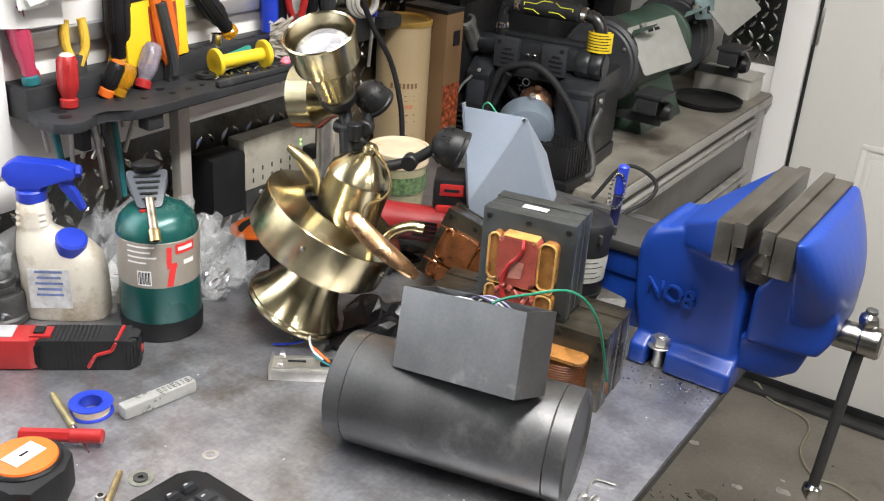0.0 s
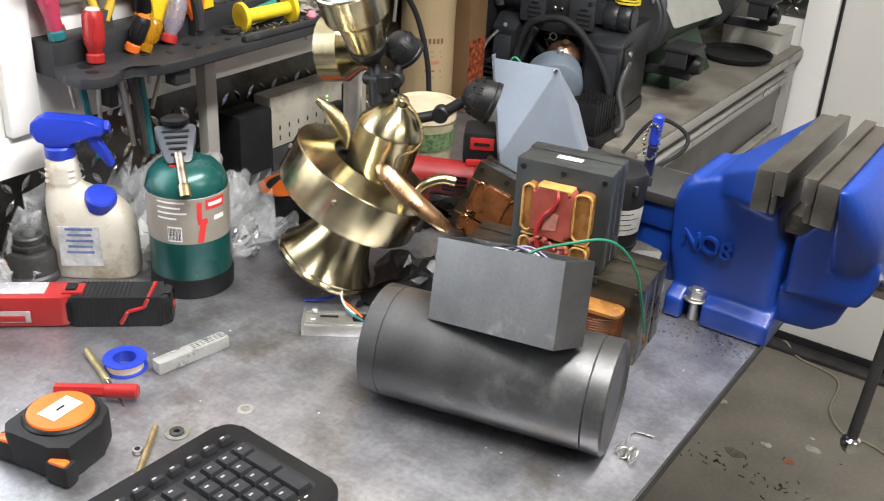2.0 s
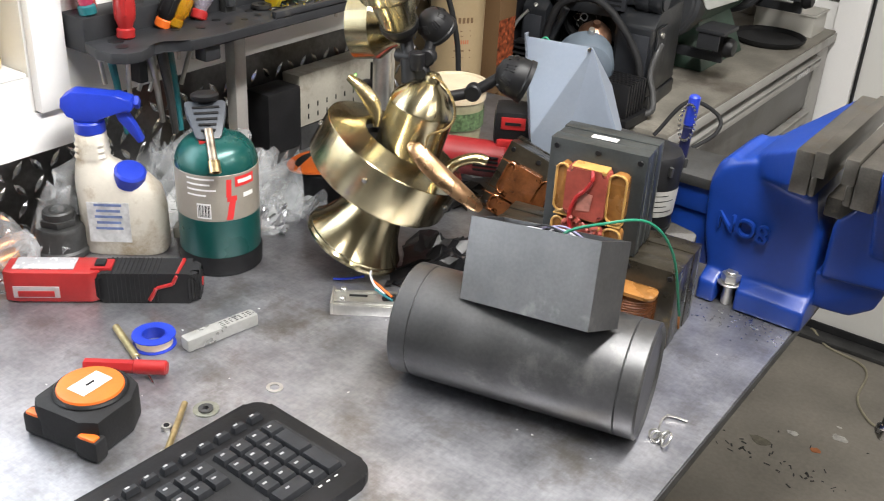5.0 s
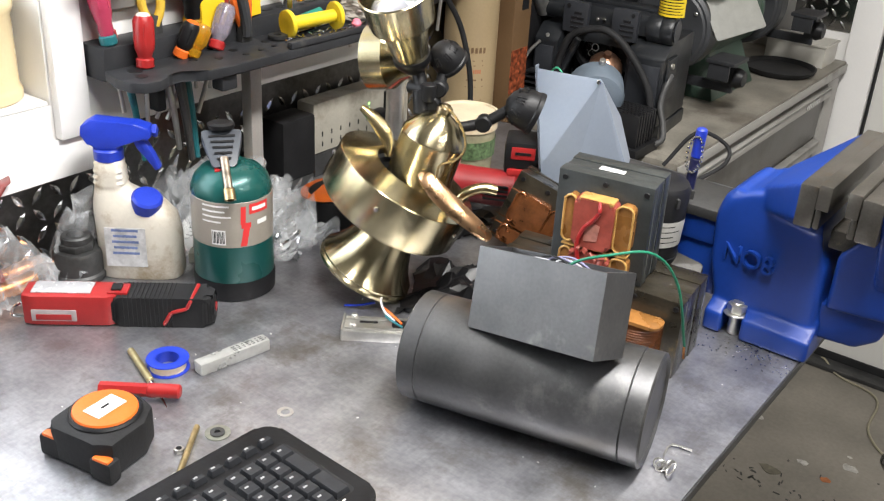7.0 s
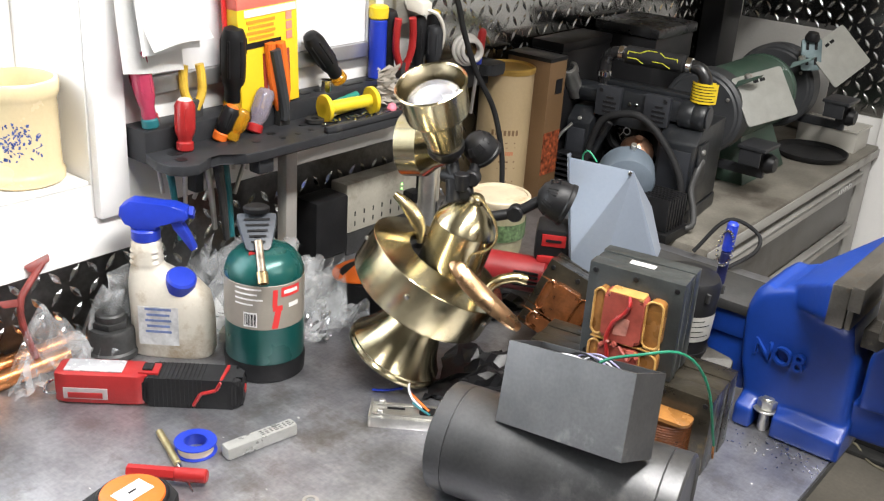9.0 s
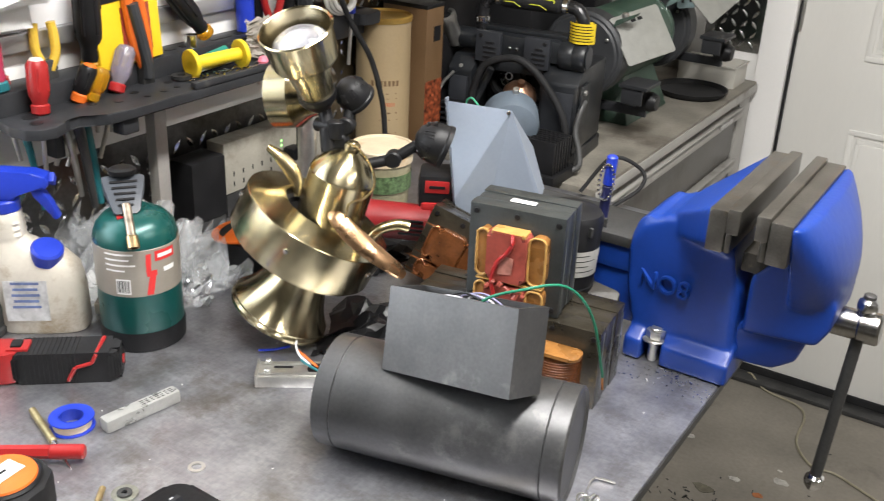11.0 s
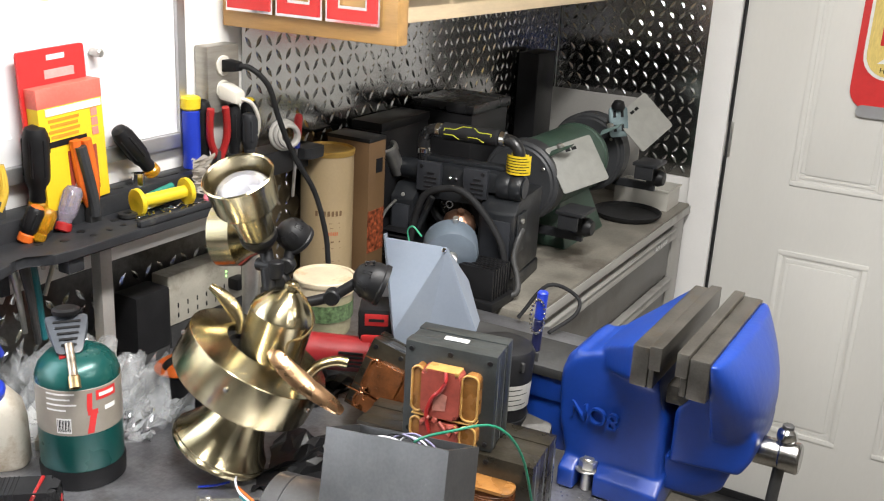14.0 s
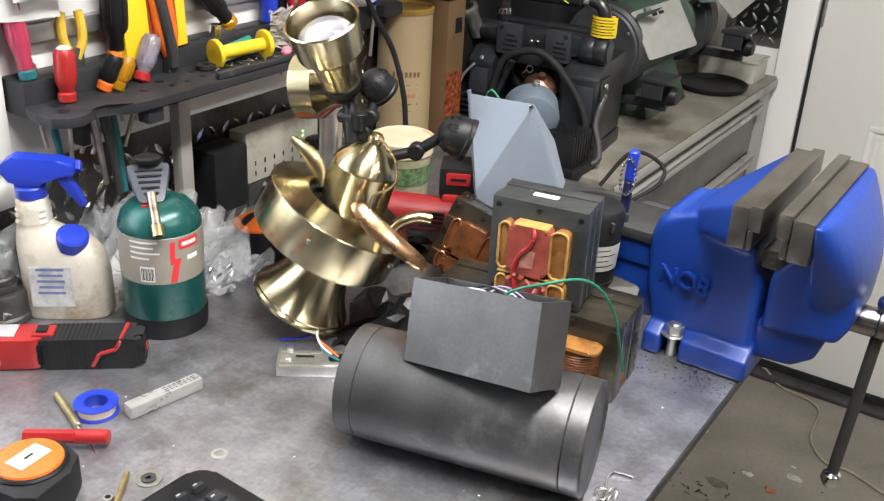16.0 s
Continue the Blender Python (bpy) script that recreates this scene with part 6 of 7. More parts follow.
for y in (1.045, 1.26):
    part("tray_lip", span(0.128, 0.138, y - 0.03, y + 0.03, RZ, RZ + 0.010, 0.003), RACK, rack)
part("tray_lip", span(0.130, 0.1385, 1.03, 1.30, RZ + 0.0002, RZ + 0.009, 0.003), RACK, rack, "front tray lip")
part("bracket", bx(0.022, 0.026, 0.02, (0.122, 0.905, RZ - 0.025), 0.003), RACK, rack)
part("bracket", bx(0.03, 0.014, 0.05, (0.055, 0.842, RZ - 0.040), 0.003), RACK, rack)
post = thing("rack_post", "grey steel post under the tool rack", "post")
part("post", bx(0.020, 0.022, 0.242, (0.062, 1.008, 1.0225), 0.002), GREY_PAINT, post)
part("foot", hull([(0.045, 0.99, TABLE), (0.085, 0.99, TABLE), (0.045, 1.03, TABLE), (0.085, 1.03, TABLE), (0.050, 0.995, 0.935), (0.075, 0.995, 0.935), (0.050, 1.022, 0.935), (0.075, 1.022, 0.935)], 0.002), GREY_PAINT, post)


def screwdriver(label, base, top, r, mat, neck, tip=None, blade=0.09, fat=1.0):
    """A handle from base to top, ribbed, with a neck of another colour and a blade below the shelf."""
    b, t = Vector(base), Vector(top)
    L_ = (t - b).length
    o = thing("screwdriver", label, "screwdriver", to_dir(b, t - b), group="tools in the rack")
    prof = [(0, 0.012), (r * 0.62, 0.012), (r * 0.75, 0.018), (r * 0.70, L_ * 0.25), (r * 0.95, L_ * 0.36), (r, L_ * 0.55), (r * 0.98, L_ * 0.88), (r * 0.75, L_ * 0.97), (r * 0.3, L_), (0, L_)]
    bm = lathe(prof, 18)
    h = part("handle", bm, mat, o)
    for k in range(6):
        a = k * math.pi / 3
        part("flute", add_between(begin(), (r * 0.93 * math.cos(a), r * 0.93 * math.sin(a), L_ * 0.42), (r * 0.92 * math.cos(a), r * 0.92 * math.sin(a), L_ * 0.86), r * 0.14, 6), mat, h)
    part("collar", rod(r * 0.85, 0.013, 0.002, 18), neck, o)
    if tip:
        part("end_cap", lathe([(0, L_ + 0.002), (r * 0.5, L_ + 0.001), (r * 0.78, L_ * 0.955), (r * 0.8, L_ * 0.93), (0, L_ * 0.93)], 18), tip, o)
    if blade:
        part("blade", rod(0.003, blade, 0.0004, 10, Matrix.Translation((0, 0, -blade))), ZINC, o, "steel blade")
    return o


SMOKE = surf("smoked_pink_plastic", (0.55, 0.06, 0.13), 0.25, var=0.1, bump=0, trans=0.35)
screwdriver("clear red screwdriver with a blue-grey base", (0.040, 0.790, RB), (0.030, 0.780, 1.298), 0.013, SMOKE, TEAL)
screwdriver("dark red clear-handled screwdriver in the rack", (0.022, 0.805, RB), (0.016, 0.788, 1.262), 0.012, SMOKE, RED)
screwdriver("red screwdriver with grey inlay and a white cap", (0.072, 0.818, RZ), (0.070, 0.822, 1.226), 0.0135, RED, RED, IVORY)
screwdriver("black-handled screwdriver with an amber neck", (0.036, 0.930, RB), (0.046, 0.924, 1.305), 0.0175, BLACK, YELLOW_CLR)
screwdriver("orange and black stubby screwdriver in the rack", (0.064, 0.880, RZ), (0.075, 0.897, 1.205), 0.0125, BLACK, ORANGE, ORANGE)
screwdriver("clear amber screwdriver in the rack", (0.074, 0.892, RZ), (0.080, 0.912, 1.200), 0.0115, YELLOW_CLR, YELLOW_CLR)
screwdriver("clear lilac screwdriver with a red neck", (0.066, 0.940, RZ), (0.064, 0.968, 1.217), 0.0130, PURPLE_CLR, RED)
screwdriver("teal-handled screwdriver in the rack", (0.040, 0.962, RB), (0.036, 0.975, 1.252), 0.0130, TEAL, BLACK)
screwdriver("black screwdriver lying with a yellow-green neck", (0.038, 1.140, RB + 0.012), (0.034, 1.075, 1.276), 0.0150, BLACK, YELLOW_CLR, None, 0)
screwdriver("black-handled screwdriver with an olive neck", (0.030, 1.258, RB), (0.034, 1.254, 1.297), 0.0140, BLACK, YELLOW_CLR)
screwdriver("black-handled nut driver in the rack", (0.040, 1.322, RB), (0.042, 1.318, 1.282), 0.0130, BLACK, BLACK)
screwdriver("black nut driver with a yellow top", (0.030, 1.372, RB), (0.036, 1.366, 1.284), 0.0140, BLACK, YELLOW_CLR, YELLOW)
screwdriver("dark grey nut driver in the rack", (0.060, 1.338, RB), (0.062, 1.334, 1.268), 0.0140, RACK, YELLOW_CLR)
screwdriver("small red screwdriver with a blue neck", (0.062, 1.462, RB), (0.066, 1.464, 1.250), 0.0075, RED, BLUE_PL)

# blades and handles that hang below the rack
for x, y, z, r, mt, lb in ((0.06, 0.800, 1.03, 0.0055, TEAL, "teal tool tip hanging under the rack"), (0.082, 0.862, 1.02, 0.008, DARK_STEEL, "dark steel tool hanging under the rack"), (0.062, 0.888, 1.012, 0.0075, TEAL, "teal plier handle hanging under the rack"), (0.07, 0.852, 1.035, 0.006, ZINC, "steel shank hanging under the rack")):
    solid("hanging_tool", tube([(x, y, RZ - 0.02), (x + 0.004, y + 0.004, (RZ + z) / 2), (x + 0.002, y + 0.012, z)], r, 10, 5, r * 0.55), mt, lb, "tool", group="tools in the rack")


def pliers(label, base, top, mat, spread, r=0.0062):
    o = thing("pliers", label, "pliers", group="tools in the rack")
    b, t = Vector(base), Vector(top)
    side = Vector((0.25, 0.9, 0)).normalized() * spread
    up = t - b
    for s in (-1, 1):
        part("handle", tube([b + side * 0.15 * s, b + up * 0.35 + side * s * 0.9, b + up * 0.7 + side * s, t + side * s * 0.85], r, 10), mat, o, "dipped handle")
    part("jaw_head", hull([b + Vector((dx, dy, dz)) for dx in (-0.006, 0.006) for dy in (-0.010, 0.010) for dz in (0.014, -0.03)], 0.002), DARK_STEEL, o, "steel jaws")
    return o


pliers("pliers with yellow and black handles", (0.030, 0.868, RB + 0.01), (0.026, 0.868, 1.256), surf("yellow_grip", (0.55, 0.36, 0.04), 0.45, var=0.25), 0.013)
pliers("pliers with red dipped handles", (0.048, 1.275, RB + 0.012), (0.060, 1.262, 1.285), RED, 0.016)
o = pliers("locking pliers with orange and grey handles", (0.060, 1.000, RZ + 0.02), (0.060, 0.985, 1.278), ORANGE, 0.009, 0.008)
part("grip", tube([(0.066, 0.998, RZ + 0.01), (0.068, 0.994, 1.20), (0.066, 0.980, 1.27)], 0.008, 10), GUARD, o, "grey grip")

spool = thing("yellow_spool", "yellow plastic wire spool lying in the tray", "spool", to_dir((0.090, 1.052, RZ + 0.021), (0.02, 0.095, 0.004)))
part("core", rod(0.0095, 0.088, 0.001, 24), YELLOW, spool)
for z in (0.0, 0.083):
    part("flange", lathe([(0, z), (0.0195, z), (0.0205, z + 0.001), (0.0205, z + 0.006), (0.0185, z + 0.008), (0, z + 0.008)], 28), YELLOW, spool)
wr1 = thing("spanner", "open-ended steel spanner in the tray", "spanner")
part("shank", add_between(begin(), (0.085, 1.055, RZ + 0.005), (0.075, 1.215, RZ + 0.008), 0.0045, 8), CHROME, wr1)
part("jaw", lathe([(0.006, 0), (0.014, 0), (0.014, 0.005), (0.006, 0.005)], 20, Matrix.Translation((0.083, 1.042, RZ + 0.002)), close=True), DARK_STEEL, wr1)
solid("green_driver", add_between(begin(), (0.066, 1.075, RZ + 0.012), (0.060, 1.155, RZ + 0.020), 0.006, 12), surf("green_plastic", (0.02, 0.20, 0.15), 0.4), "slim green driver in the tray", "driver")
solid("pink_ball", lathe([(0, -0.008), (0.0055, -0.0058), (0.008, 0), (0.0055, 0.0058), (0, 0.008)], 16, Matrix.Translation((0.118, 1.172, RZ + 0.0085))), surf("pink_plastic", (0.8, 0.2, 0.28), 0.4), "small pink ball in the tray", "ball")
rng = random.Random(8)
bm = begin()
for k in range(40):
    x, y = rng.uniform(0.098, 0.127), rng.uniform(1.04, 1.20)
    add_box(bm, rng.uniform(0.004, 0.016), 0.003, 0.003, (0, 0, 0), 0.0005, Matrix.Translation((x, y, RZ + 0.002 + rng.uniform(0, 0.004))) @ pose(0, 0, 0, 0, rng.uniform(-10, 10), rng.uniform(0, 180)))
solid("tray_bits", bm, CHROME, "heap of bright screws and bits in the tray", "hardware", kind="stuff")
solid("frayed_brush", crumple(12, 16, 0.028, 0.055, 0.02, 12, 0.02), surf("grey_bristle", (0.36, 0.33, 0.29), 0.8), "frayed grey rag on the rack edge", "rag", Matrix.Translation((0.075, 1.205, RZ + 0.03)) @ pose(0, 0, 0, 70, 0, 60), smooth=10)
bt2 = thing("glue_tube", "blue tube with a yellow cap standing in the rack", "tube", pose(0.026, 1.236, RB))
part("body", rod(0.0145, 0.095, 0.002, 28), BLUE_PL, bt2, "blue tube")
part("cap", rod(0.0160, 0.022, 0.003, 28, Matrix.Translation((0, 0, 0.0952))), YELLOW, bt2, "yellow cap")
sk = thing("socket", "small chrome socket on the back shelf", "socket", pose(0.038, 1.108, RB))
part("body", lathe([(0.006, 0), (0.0095, 0), (0.0095, 0.018), (0.0065, 0.018)], 22, close=True), CHROME, sk)
cl = thing("tubing_coil", "grey plastic tubing coil on the rack end", "tubing")
for k in range(3):
    part("loop", torus(0.024 - 0.003 * k, 0.0045, 28, 8, to_dir((0.055 + 0.006 * k, 1.435, RB + 0.028), (0.9, -0.5, 0.15))), surf("grey_tubing", (0.5, 0.48, 0.45), 0.4), cl)

# epoxy pack against the whiteboard
ep = thing("glue_pack", "red and yellow glue pack standing on the rack", "glue pack", Matrix.Translation((0.030, 0.982, RB)) @ pose(0, 0, 0, 0, -3, 91))
part("card", prism(round_rect(0.112, 0.215, 0.004, 3, 0, 0.1075), -0.004, 0.0, 0, Matrix(((1, 0, 0, 0), (0, 0, -1, 0), (0, 1, 0, 0), (0, 0, 0, 1)))), RED_PRINT, ep, "red header card")
part("box", bx(0.110, 0.022, 0.165, (0.004, -0.0115, 0.0825), 0.002), surf("yellow_card", (0.80, 0.55, 0.02), 0.45, var=0.06), ep, "yellow box front")
part("red_band", bx(0.1105, 0.0225, 0.026, (0.004, -0.0115, 0.155), 0.001), surf("salmon_card", (0.75, 0.16, 0.12), 0.45), ep, "red top edge")
part("white_band", bx(0.095, 0.001, 0.010, (0.008, -0.0233, 0.136), 0), WHITE_PRINT, ep)
for k in range(4):
    part("print_bar", bx(0.052 - 0.006 * (k % 2), 0.0008, 0.0042, (-0.010, -0.0230, 0.124 - 0.0075 * k), 0), surf("orange_print", (0.66, 0.27, 0.02), 0.5), ep, "orange print bars")
part("print_bar", bx(0.064, 0.0008, 0.008, (-0.006, -0.0230, 0.092), 0), BLACK, ep, "black print bar")
for k in range(3):
    part("symbol", bx(0.011, 0.0008, 0.011, (0.042, -0.0230, 0.124 - 0.0135 * k), 0), surf("pale_red_print", (0.75, 0.25, 0.2), 0.5), ep)
part("window", bx(0.050, 0.001, 0.064, (0.016, -0.0231, 0.046), 0), surf("dark_window", (0.30, 0.05, 0.03), 0.25), ep, "clear window over red tubes")
for x in (0.006, 0.026):
    part("tube", rod(0.008, 0.05, 0.002, 16, Matrix.Translation((x, -0.0235, 0.020))), RED_PRINT if x > 0.01 else WHITE_PRINT, ep)
part("hang_hole", bx(0.030, 0.0008, 0.007, (0.006, -0.0005, 0.203), 0), WHITE_PRINT, ep)
part("emblem_bar", bx(0.050, 0.0008, 0.012, (0.010, -0.0006, 0.181), 0), surf("pink_print", (0.8, 0.35, 0.33), 0.5), ep)

# ---- power strip and adapter at the back ----
ps = thing("power_strip", "ivory power strip box with outlets and a red pilot", "power strip")
# ivory lowered in colour to paint in the shade under the rack
part("box", span(0.010, 0.048, 1.152, 1.395, 0.940, 1.026, 0.004), surf("shaded_ivory", (0.34, 0.32, 0.27), 0.5, var=0.12, scale=14, dirt=(0.16, 0.14, 0.11), dirt_at=0.6), ps, "ivory metal box, colour darkened for the shade")
for k in range(6):
    y = 1.172 + 0.022 * k
    part("slot", bx(0.0008, 0.0025, 0.008, (0.0483, y, 0.972), 0), BLACK, ps)
    part("slot", bx(0.0008, 0.0025, 0.008, (0.0483, y, 0.955), 0), BLACK, ps)
sw = part("switch", bx(0.008, 0.018, 0.032, (0.049, 1.335, 0.995), 0.002), BLACK, ps, "black rocker switch")
part("pilot", rod(0.003, 0.002, 0.0005, 12, to_dir((0.053, 1.335, 0.990), (1, 0, 0))), LED_RED, sw, "red pilot light")
for z in (0.990, 0.998):
    part("pilot", rod(0.002, 0.001, 0.0002, 10, to_dir((0.0480, 1.287, z), (1, 0, 0))), LED_GREEN, ps, "green pilot light")
part("plug", bx(0.024, 0.028, 0.022, (0.059, 1.305, 0.975), 0.005), BLACK, ps, "black plug")
solid("adapter", bx(0.05, 0.072, 0.10, (0.038, 1.105, 0.968), 0.006), BLACK, "black power adapter hung beside the strip", "adapter")
solid("strip_stand", span(0.010, 0.048, 1.155, 1.392, TABLE, 0.9395, 0.003), DARK_STEEL, "dark bracket under the power strip", "bracket")
solid("adapter_stand", span(0.015, 0.06, 1.07, 1.14, TABLE, 0.9178, 0.003), DARK_STEEL, "dark bracket under the adapter", "bracket")

# ---- crock on the window sill ----
ck = thing("stoneware_crock", "cream stoneware crock with blue flowers on the window sill", "crock", pose(-0.064, 0.664, WIN_Z0 + 0.006))
part("body", lathe([(0, 0), (0.050, 0), (0.054, 0.003), (0.055, 0.012), (0.053, 0.016), (0.051, 0.020), (0.051, 0.108), (0.053, 0.112), (0.055, 0.118), (0.055, 0.130), (0.053, 0.133), (0.049, 0.133), (0.047, 0.12), (0.046, 0.02), (0, 0.014)], 48), CROCK, ck, "cream glazed crock")
rng = random.Random(3)
for k in range(110):
    a, z = rng.gauss(-34, 17), 0.062 + rng.gauss(0, 0.011)
    w_ = rng.uniform(1.2, 3.6)
    part("flower_mark", on_cyl(a, a + w_, z, z + rng.uniform(0.0012, 0.0045), 0.0513, rng.uniform(-0.06, 0.06), 2), CROCK_BLUE, ck)
solid("tape_roll", lathe([(0.012, 0), (0.026, 0), (0.026, 0.022), (0.012, 0.022)], 32, close=True), DARK_STEEL, "small dark tape roll on the sill", "tape roll", pose(-0.03, 0.575, WIN_Z0 + 0.006))

# ---- carton and boxes at the back ----
tn = thing("whisky_tube", "tan cardboard bottle tube with dark print", "bottle tube", pose(0.060, 1.560, TABLE, 0, 0, -57))
part("tube", lathe([(0, 0), (0.050, 0), (0.050, 0.262), (0.049, 0.266), (0, 0.266)], 48), TAN, tn, "tan card tube")
part("lid", lathe([(0.0495, 0.262), (0.0515, 0.262), (0.0520, 0.270), (0.049, 0.272), (0.048, 0.2675), (0, 0.267)], 48), surf("brass_rim", (0.45, 0.28, 0.07), 0.4, 0.6), tn, "gold rim lid")
for z, a0, a1, hgt, mt in ((0.150, -22, 40, 0.010, BROWN), (0.135, -8, 32, 0.0016, BROWN), (0.112, -2, 30, 0.007, surf("rust_print", (0.38, 0.10, 0.04), 0.5)), (0.126, -6, 34, 0.0012, BROWN), (0.098, -2, 34, 0.003, BROWN), (0.086, -4, 36, 0.0012, BROWN), (0.060, -2, 34, 0.0012, BROWN)):
    n = 7 if hgt > 0.005 else 1
    for k in range(n):
        d = (a1 - a0) / n
        part("print_bar", on_cyl(a0 + d * k, a0 + d * (k + (0.62 if n > 1 else 1)), z, z + hgt, 0.0503, 0, 2), mt, tn)
solid("tube_stand", span(0.01, 0.12, 1.63, 1.69, TABLE - 0.02, TABLE, 0.002), BROWN, "brown card packing under the boxes", "card")
cb = thing("gift_box", "brown printed gift box standing at the back", "carton")
part("box", span(0.020, 0.118, 1.614, 1.672, 0.9005, 1.185, 0.002), BROWN, cb, "brown printed card")
part("top_band", span(0.0195, 0.1185, 1.6135, 1.6725, 1.178, 1.1855, 0.001), BLACK_CARD, cb)
part("picture", bx(0.0008, 0.055, 0.085, (0.1184, 1.642, 1.00), 0), surf("copper_print", (0.26, 0.06, 0.022), 0.5, var=0.9, scale=120, grain=200), cb, "coppery printed picture")
part("emblem", bx(0.0008, 0.022, 0.028, (0.1184, 1.650, 1.13), 0), BLACK_CARD, cb)
bb = thing("black_carton", "long black carton on the chest by the wall", "carton")
part("box", span(0.008, 0.078, 1.716, 1.90, 0.8802, 1.178, 0.002), BLACK_CARD, bb)
part("lid", span(0.006, 0.080, 1.714, 1.902, 1.1782, 1.196, 0.002), BLACK, bb, "black card lid")
BLACK_SHEEN = surf("satin_black", (0.012, 0.012, 0.013), 0.28, var=0.3, scale=25, bump=0.05)
b2 = thing("black_case", "glossy black box behind the air compressor", "box")
part("box", span(0.015, 0.160, 1.945, 2.115, 0.8802, 1.192, 0.004), BLACK_CARD, b2)
part("lid", span(0.010, 0.166, 1.940, 2.121, 1.1922, 1.214, 0.006), BLACK_SHEEN, b2, "glossy black lid")
bk = thing("black_bottle", "tall black case in the corner", "case")
part("box", span(0.010, 0.070, 2.47, 2.58, 0.8802, 1.268, 0.006), BLACK_CARD, bk)

# ---- air compressor ----
CHARCOAL = surf("dusty_charcoal_plastic", (0.013, 0.0145, 0.017), 0.38, var=0.2, scale=22, bump=0.08, dirt=(0.060, 0.056, 0.050), dirt_at=0.62, spec=0.35)
CHAR_PANEL = surf("charcoal_panel", (0.026, 0.028, 0.033), 0.42, var=0.15, scale=30, bump=0.05, spec=0.35)
ac = thing("air_compressor", "dusty black portable air compressor with a padded handle", "air compressor", pose(0.218, 1.80, 0.8802, 0, 0, 7))
part("base", span(-0.135, 0.140, -0.03, 0.13, 0.0, 0.030, 0.006), CHARCOAL, ac, "black moulded base")
part("core", span(-0.080, 0.070, 0.030, 0.125, 0.0305, 0.190, 0.004), BLACK_SHEEN, ac, "dark motor core in the recess")
# side cheeks with chamfered tops
YZ = Matrix(((0, 0, 1, 0), (1, 0, 0, 0), (0, 1, 0, 0), (0, 0, 0, 1)))
cheek = [(-0.046, 0.031), (0.125, 0.031), (0.125, 0.190), (-0.015, 0.190), (-0.046, 0.165)]
part("cheek", prism(cheek, -0.134, -0.082, 0.006, YZ), CHARCOAL, ac, "black side cheek")
part("cheek", prism(cheek, 0.060, 0.138, 0.006, YZ), CHARCOAL, ac, "black side cheek")
part("cheek_panel", span(0.068, 0.130, -0.050, -0.0455, 0.045, 0.150, 0.002), CHAR_PANEL, ac, "raised front panel")
part("cheek_panel", span(-0.128, -0.090, -0.050, -0.0455, 0.060, 0.152, 0.002), CHAR_PANEL, ac, "raised front panel")
# slanting strut across the recess
part("strut", add_between(begin(), (-0.078, -0.036, 0.095), (-0.048, -0.030, 0.172), 0.008, 8), CHARCOAL, ac)
part("strut", span(-0.080, 0.058, -0.020, 0.029, 0.165, 0.188, 0.004), CHARCOAL, ac, "cross strut")
# pump barrel with two vented panels and round ends
part("shroud", bx(0.170, 0.052, 0.046, (0.004, 0.004, 0.216), 0.012), CHARCOAL, ac, "charcoal pump barrel")
part("shroud_lid", bx(0.190, 0.030, 0.010, (0.004, 0.012, 0.2425), 0.003), CHARCOAL, ac, "dusty top ledge")
for x in (-0.057, 0.044):
    vn = part("vent_panel", bx(0.052, 0.014, 0.060, (x, -0.027, 0.213), 0.003), CHAR_PANEL, ac, "grey vented panel")
    for k in range(4):
        part("vent_slot", bx(0.028 if k < 3 else 0.016, 0.0016, 0.0042, (x + 0.005, -0.0343, 0.193 + 0.0095 * k), 0.0004), BLACK_CARD, vn)
    part("screw_hole", rod(0.0042, 0.0014, 0.0003, 14, to_dir((x - 0.015 if x < 0 else x + 0.016, -0.0340, 0.234), (0, -1, 0))), BLACK_CARD, vn)
for x in (-0.014, 0.000):
    part("screw", rod(0.0036, 0.004, 0.001, 12, to_dir((x, -0.0225, 0.214), (0, -1, 0))), CHROME, ac, "bright screw in the recess")
eb = part("end_barrel", lathe([(0, 0), (0.026, 0), (0.0275, 0.003), (0.0275, 0.026), (0.0268, 0.027), (0.0275, 0.028), (0.0275, 0.048), (0.025, 0.052), (0, 0.052)], 36, to_dir((0.086, -0.006, 0.212), (1, 0, 0))), CHARCOAL, ac, "round black end barrel")
part("end_disc", lathe([(0, 0.0525), (0.020, 0.0525), (0.021, 0.055), (0, 0.056)], 32, to_dir((0.086, -0.006, 0.212), (1, 0, 0))), CHAR_PANEL, eb)
part("end_barrel", lathe([(0, 0), (0.018, 0), (0.021, 0.003), (0.021, 0.046), (0.019, 0.050), (0, 0.050)], 32, to_dir((-0.082, -0.004, 0.219), (-1, 0, 0))), CHARCOAL, ac, "round black end barrel")
cpl = part("hose_coupling", lathe([(0, 0), (0.0125, 0), (0.0135, 0.004), (0.0125, 0.016), (0.0140, 0.020), (0.0140, 0.046), (0.0165, 0.050), (0.0165, 0.060), (0.0110, 0.061), (0.0100, 0.056), (0, 0.054)], 28, to_dir((-0.134, -0.010, 0.208), (-0.14, -0.50, 0.85)) @ Matrix.Scale(1.15, 4)), ZINC, ac, "bright steel hose coupling")
part("bore", lathe([(0, 0.0562), (0.0088, 0.0562), (0.0088, 0.0574), (0, 0.0574)], 20, to_dir((-0.134, -0.010, 0.208), (-0.14, -0.50, 0.85)) @ Matrix.Scale(1.15, 4)), BLACK_CARD, cpl)
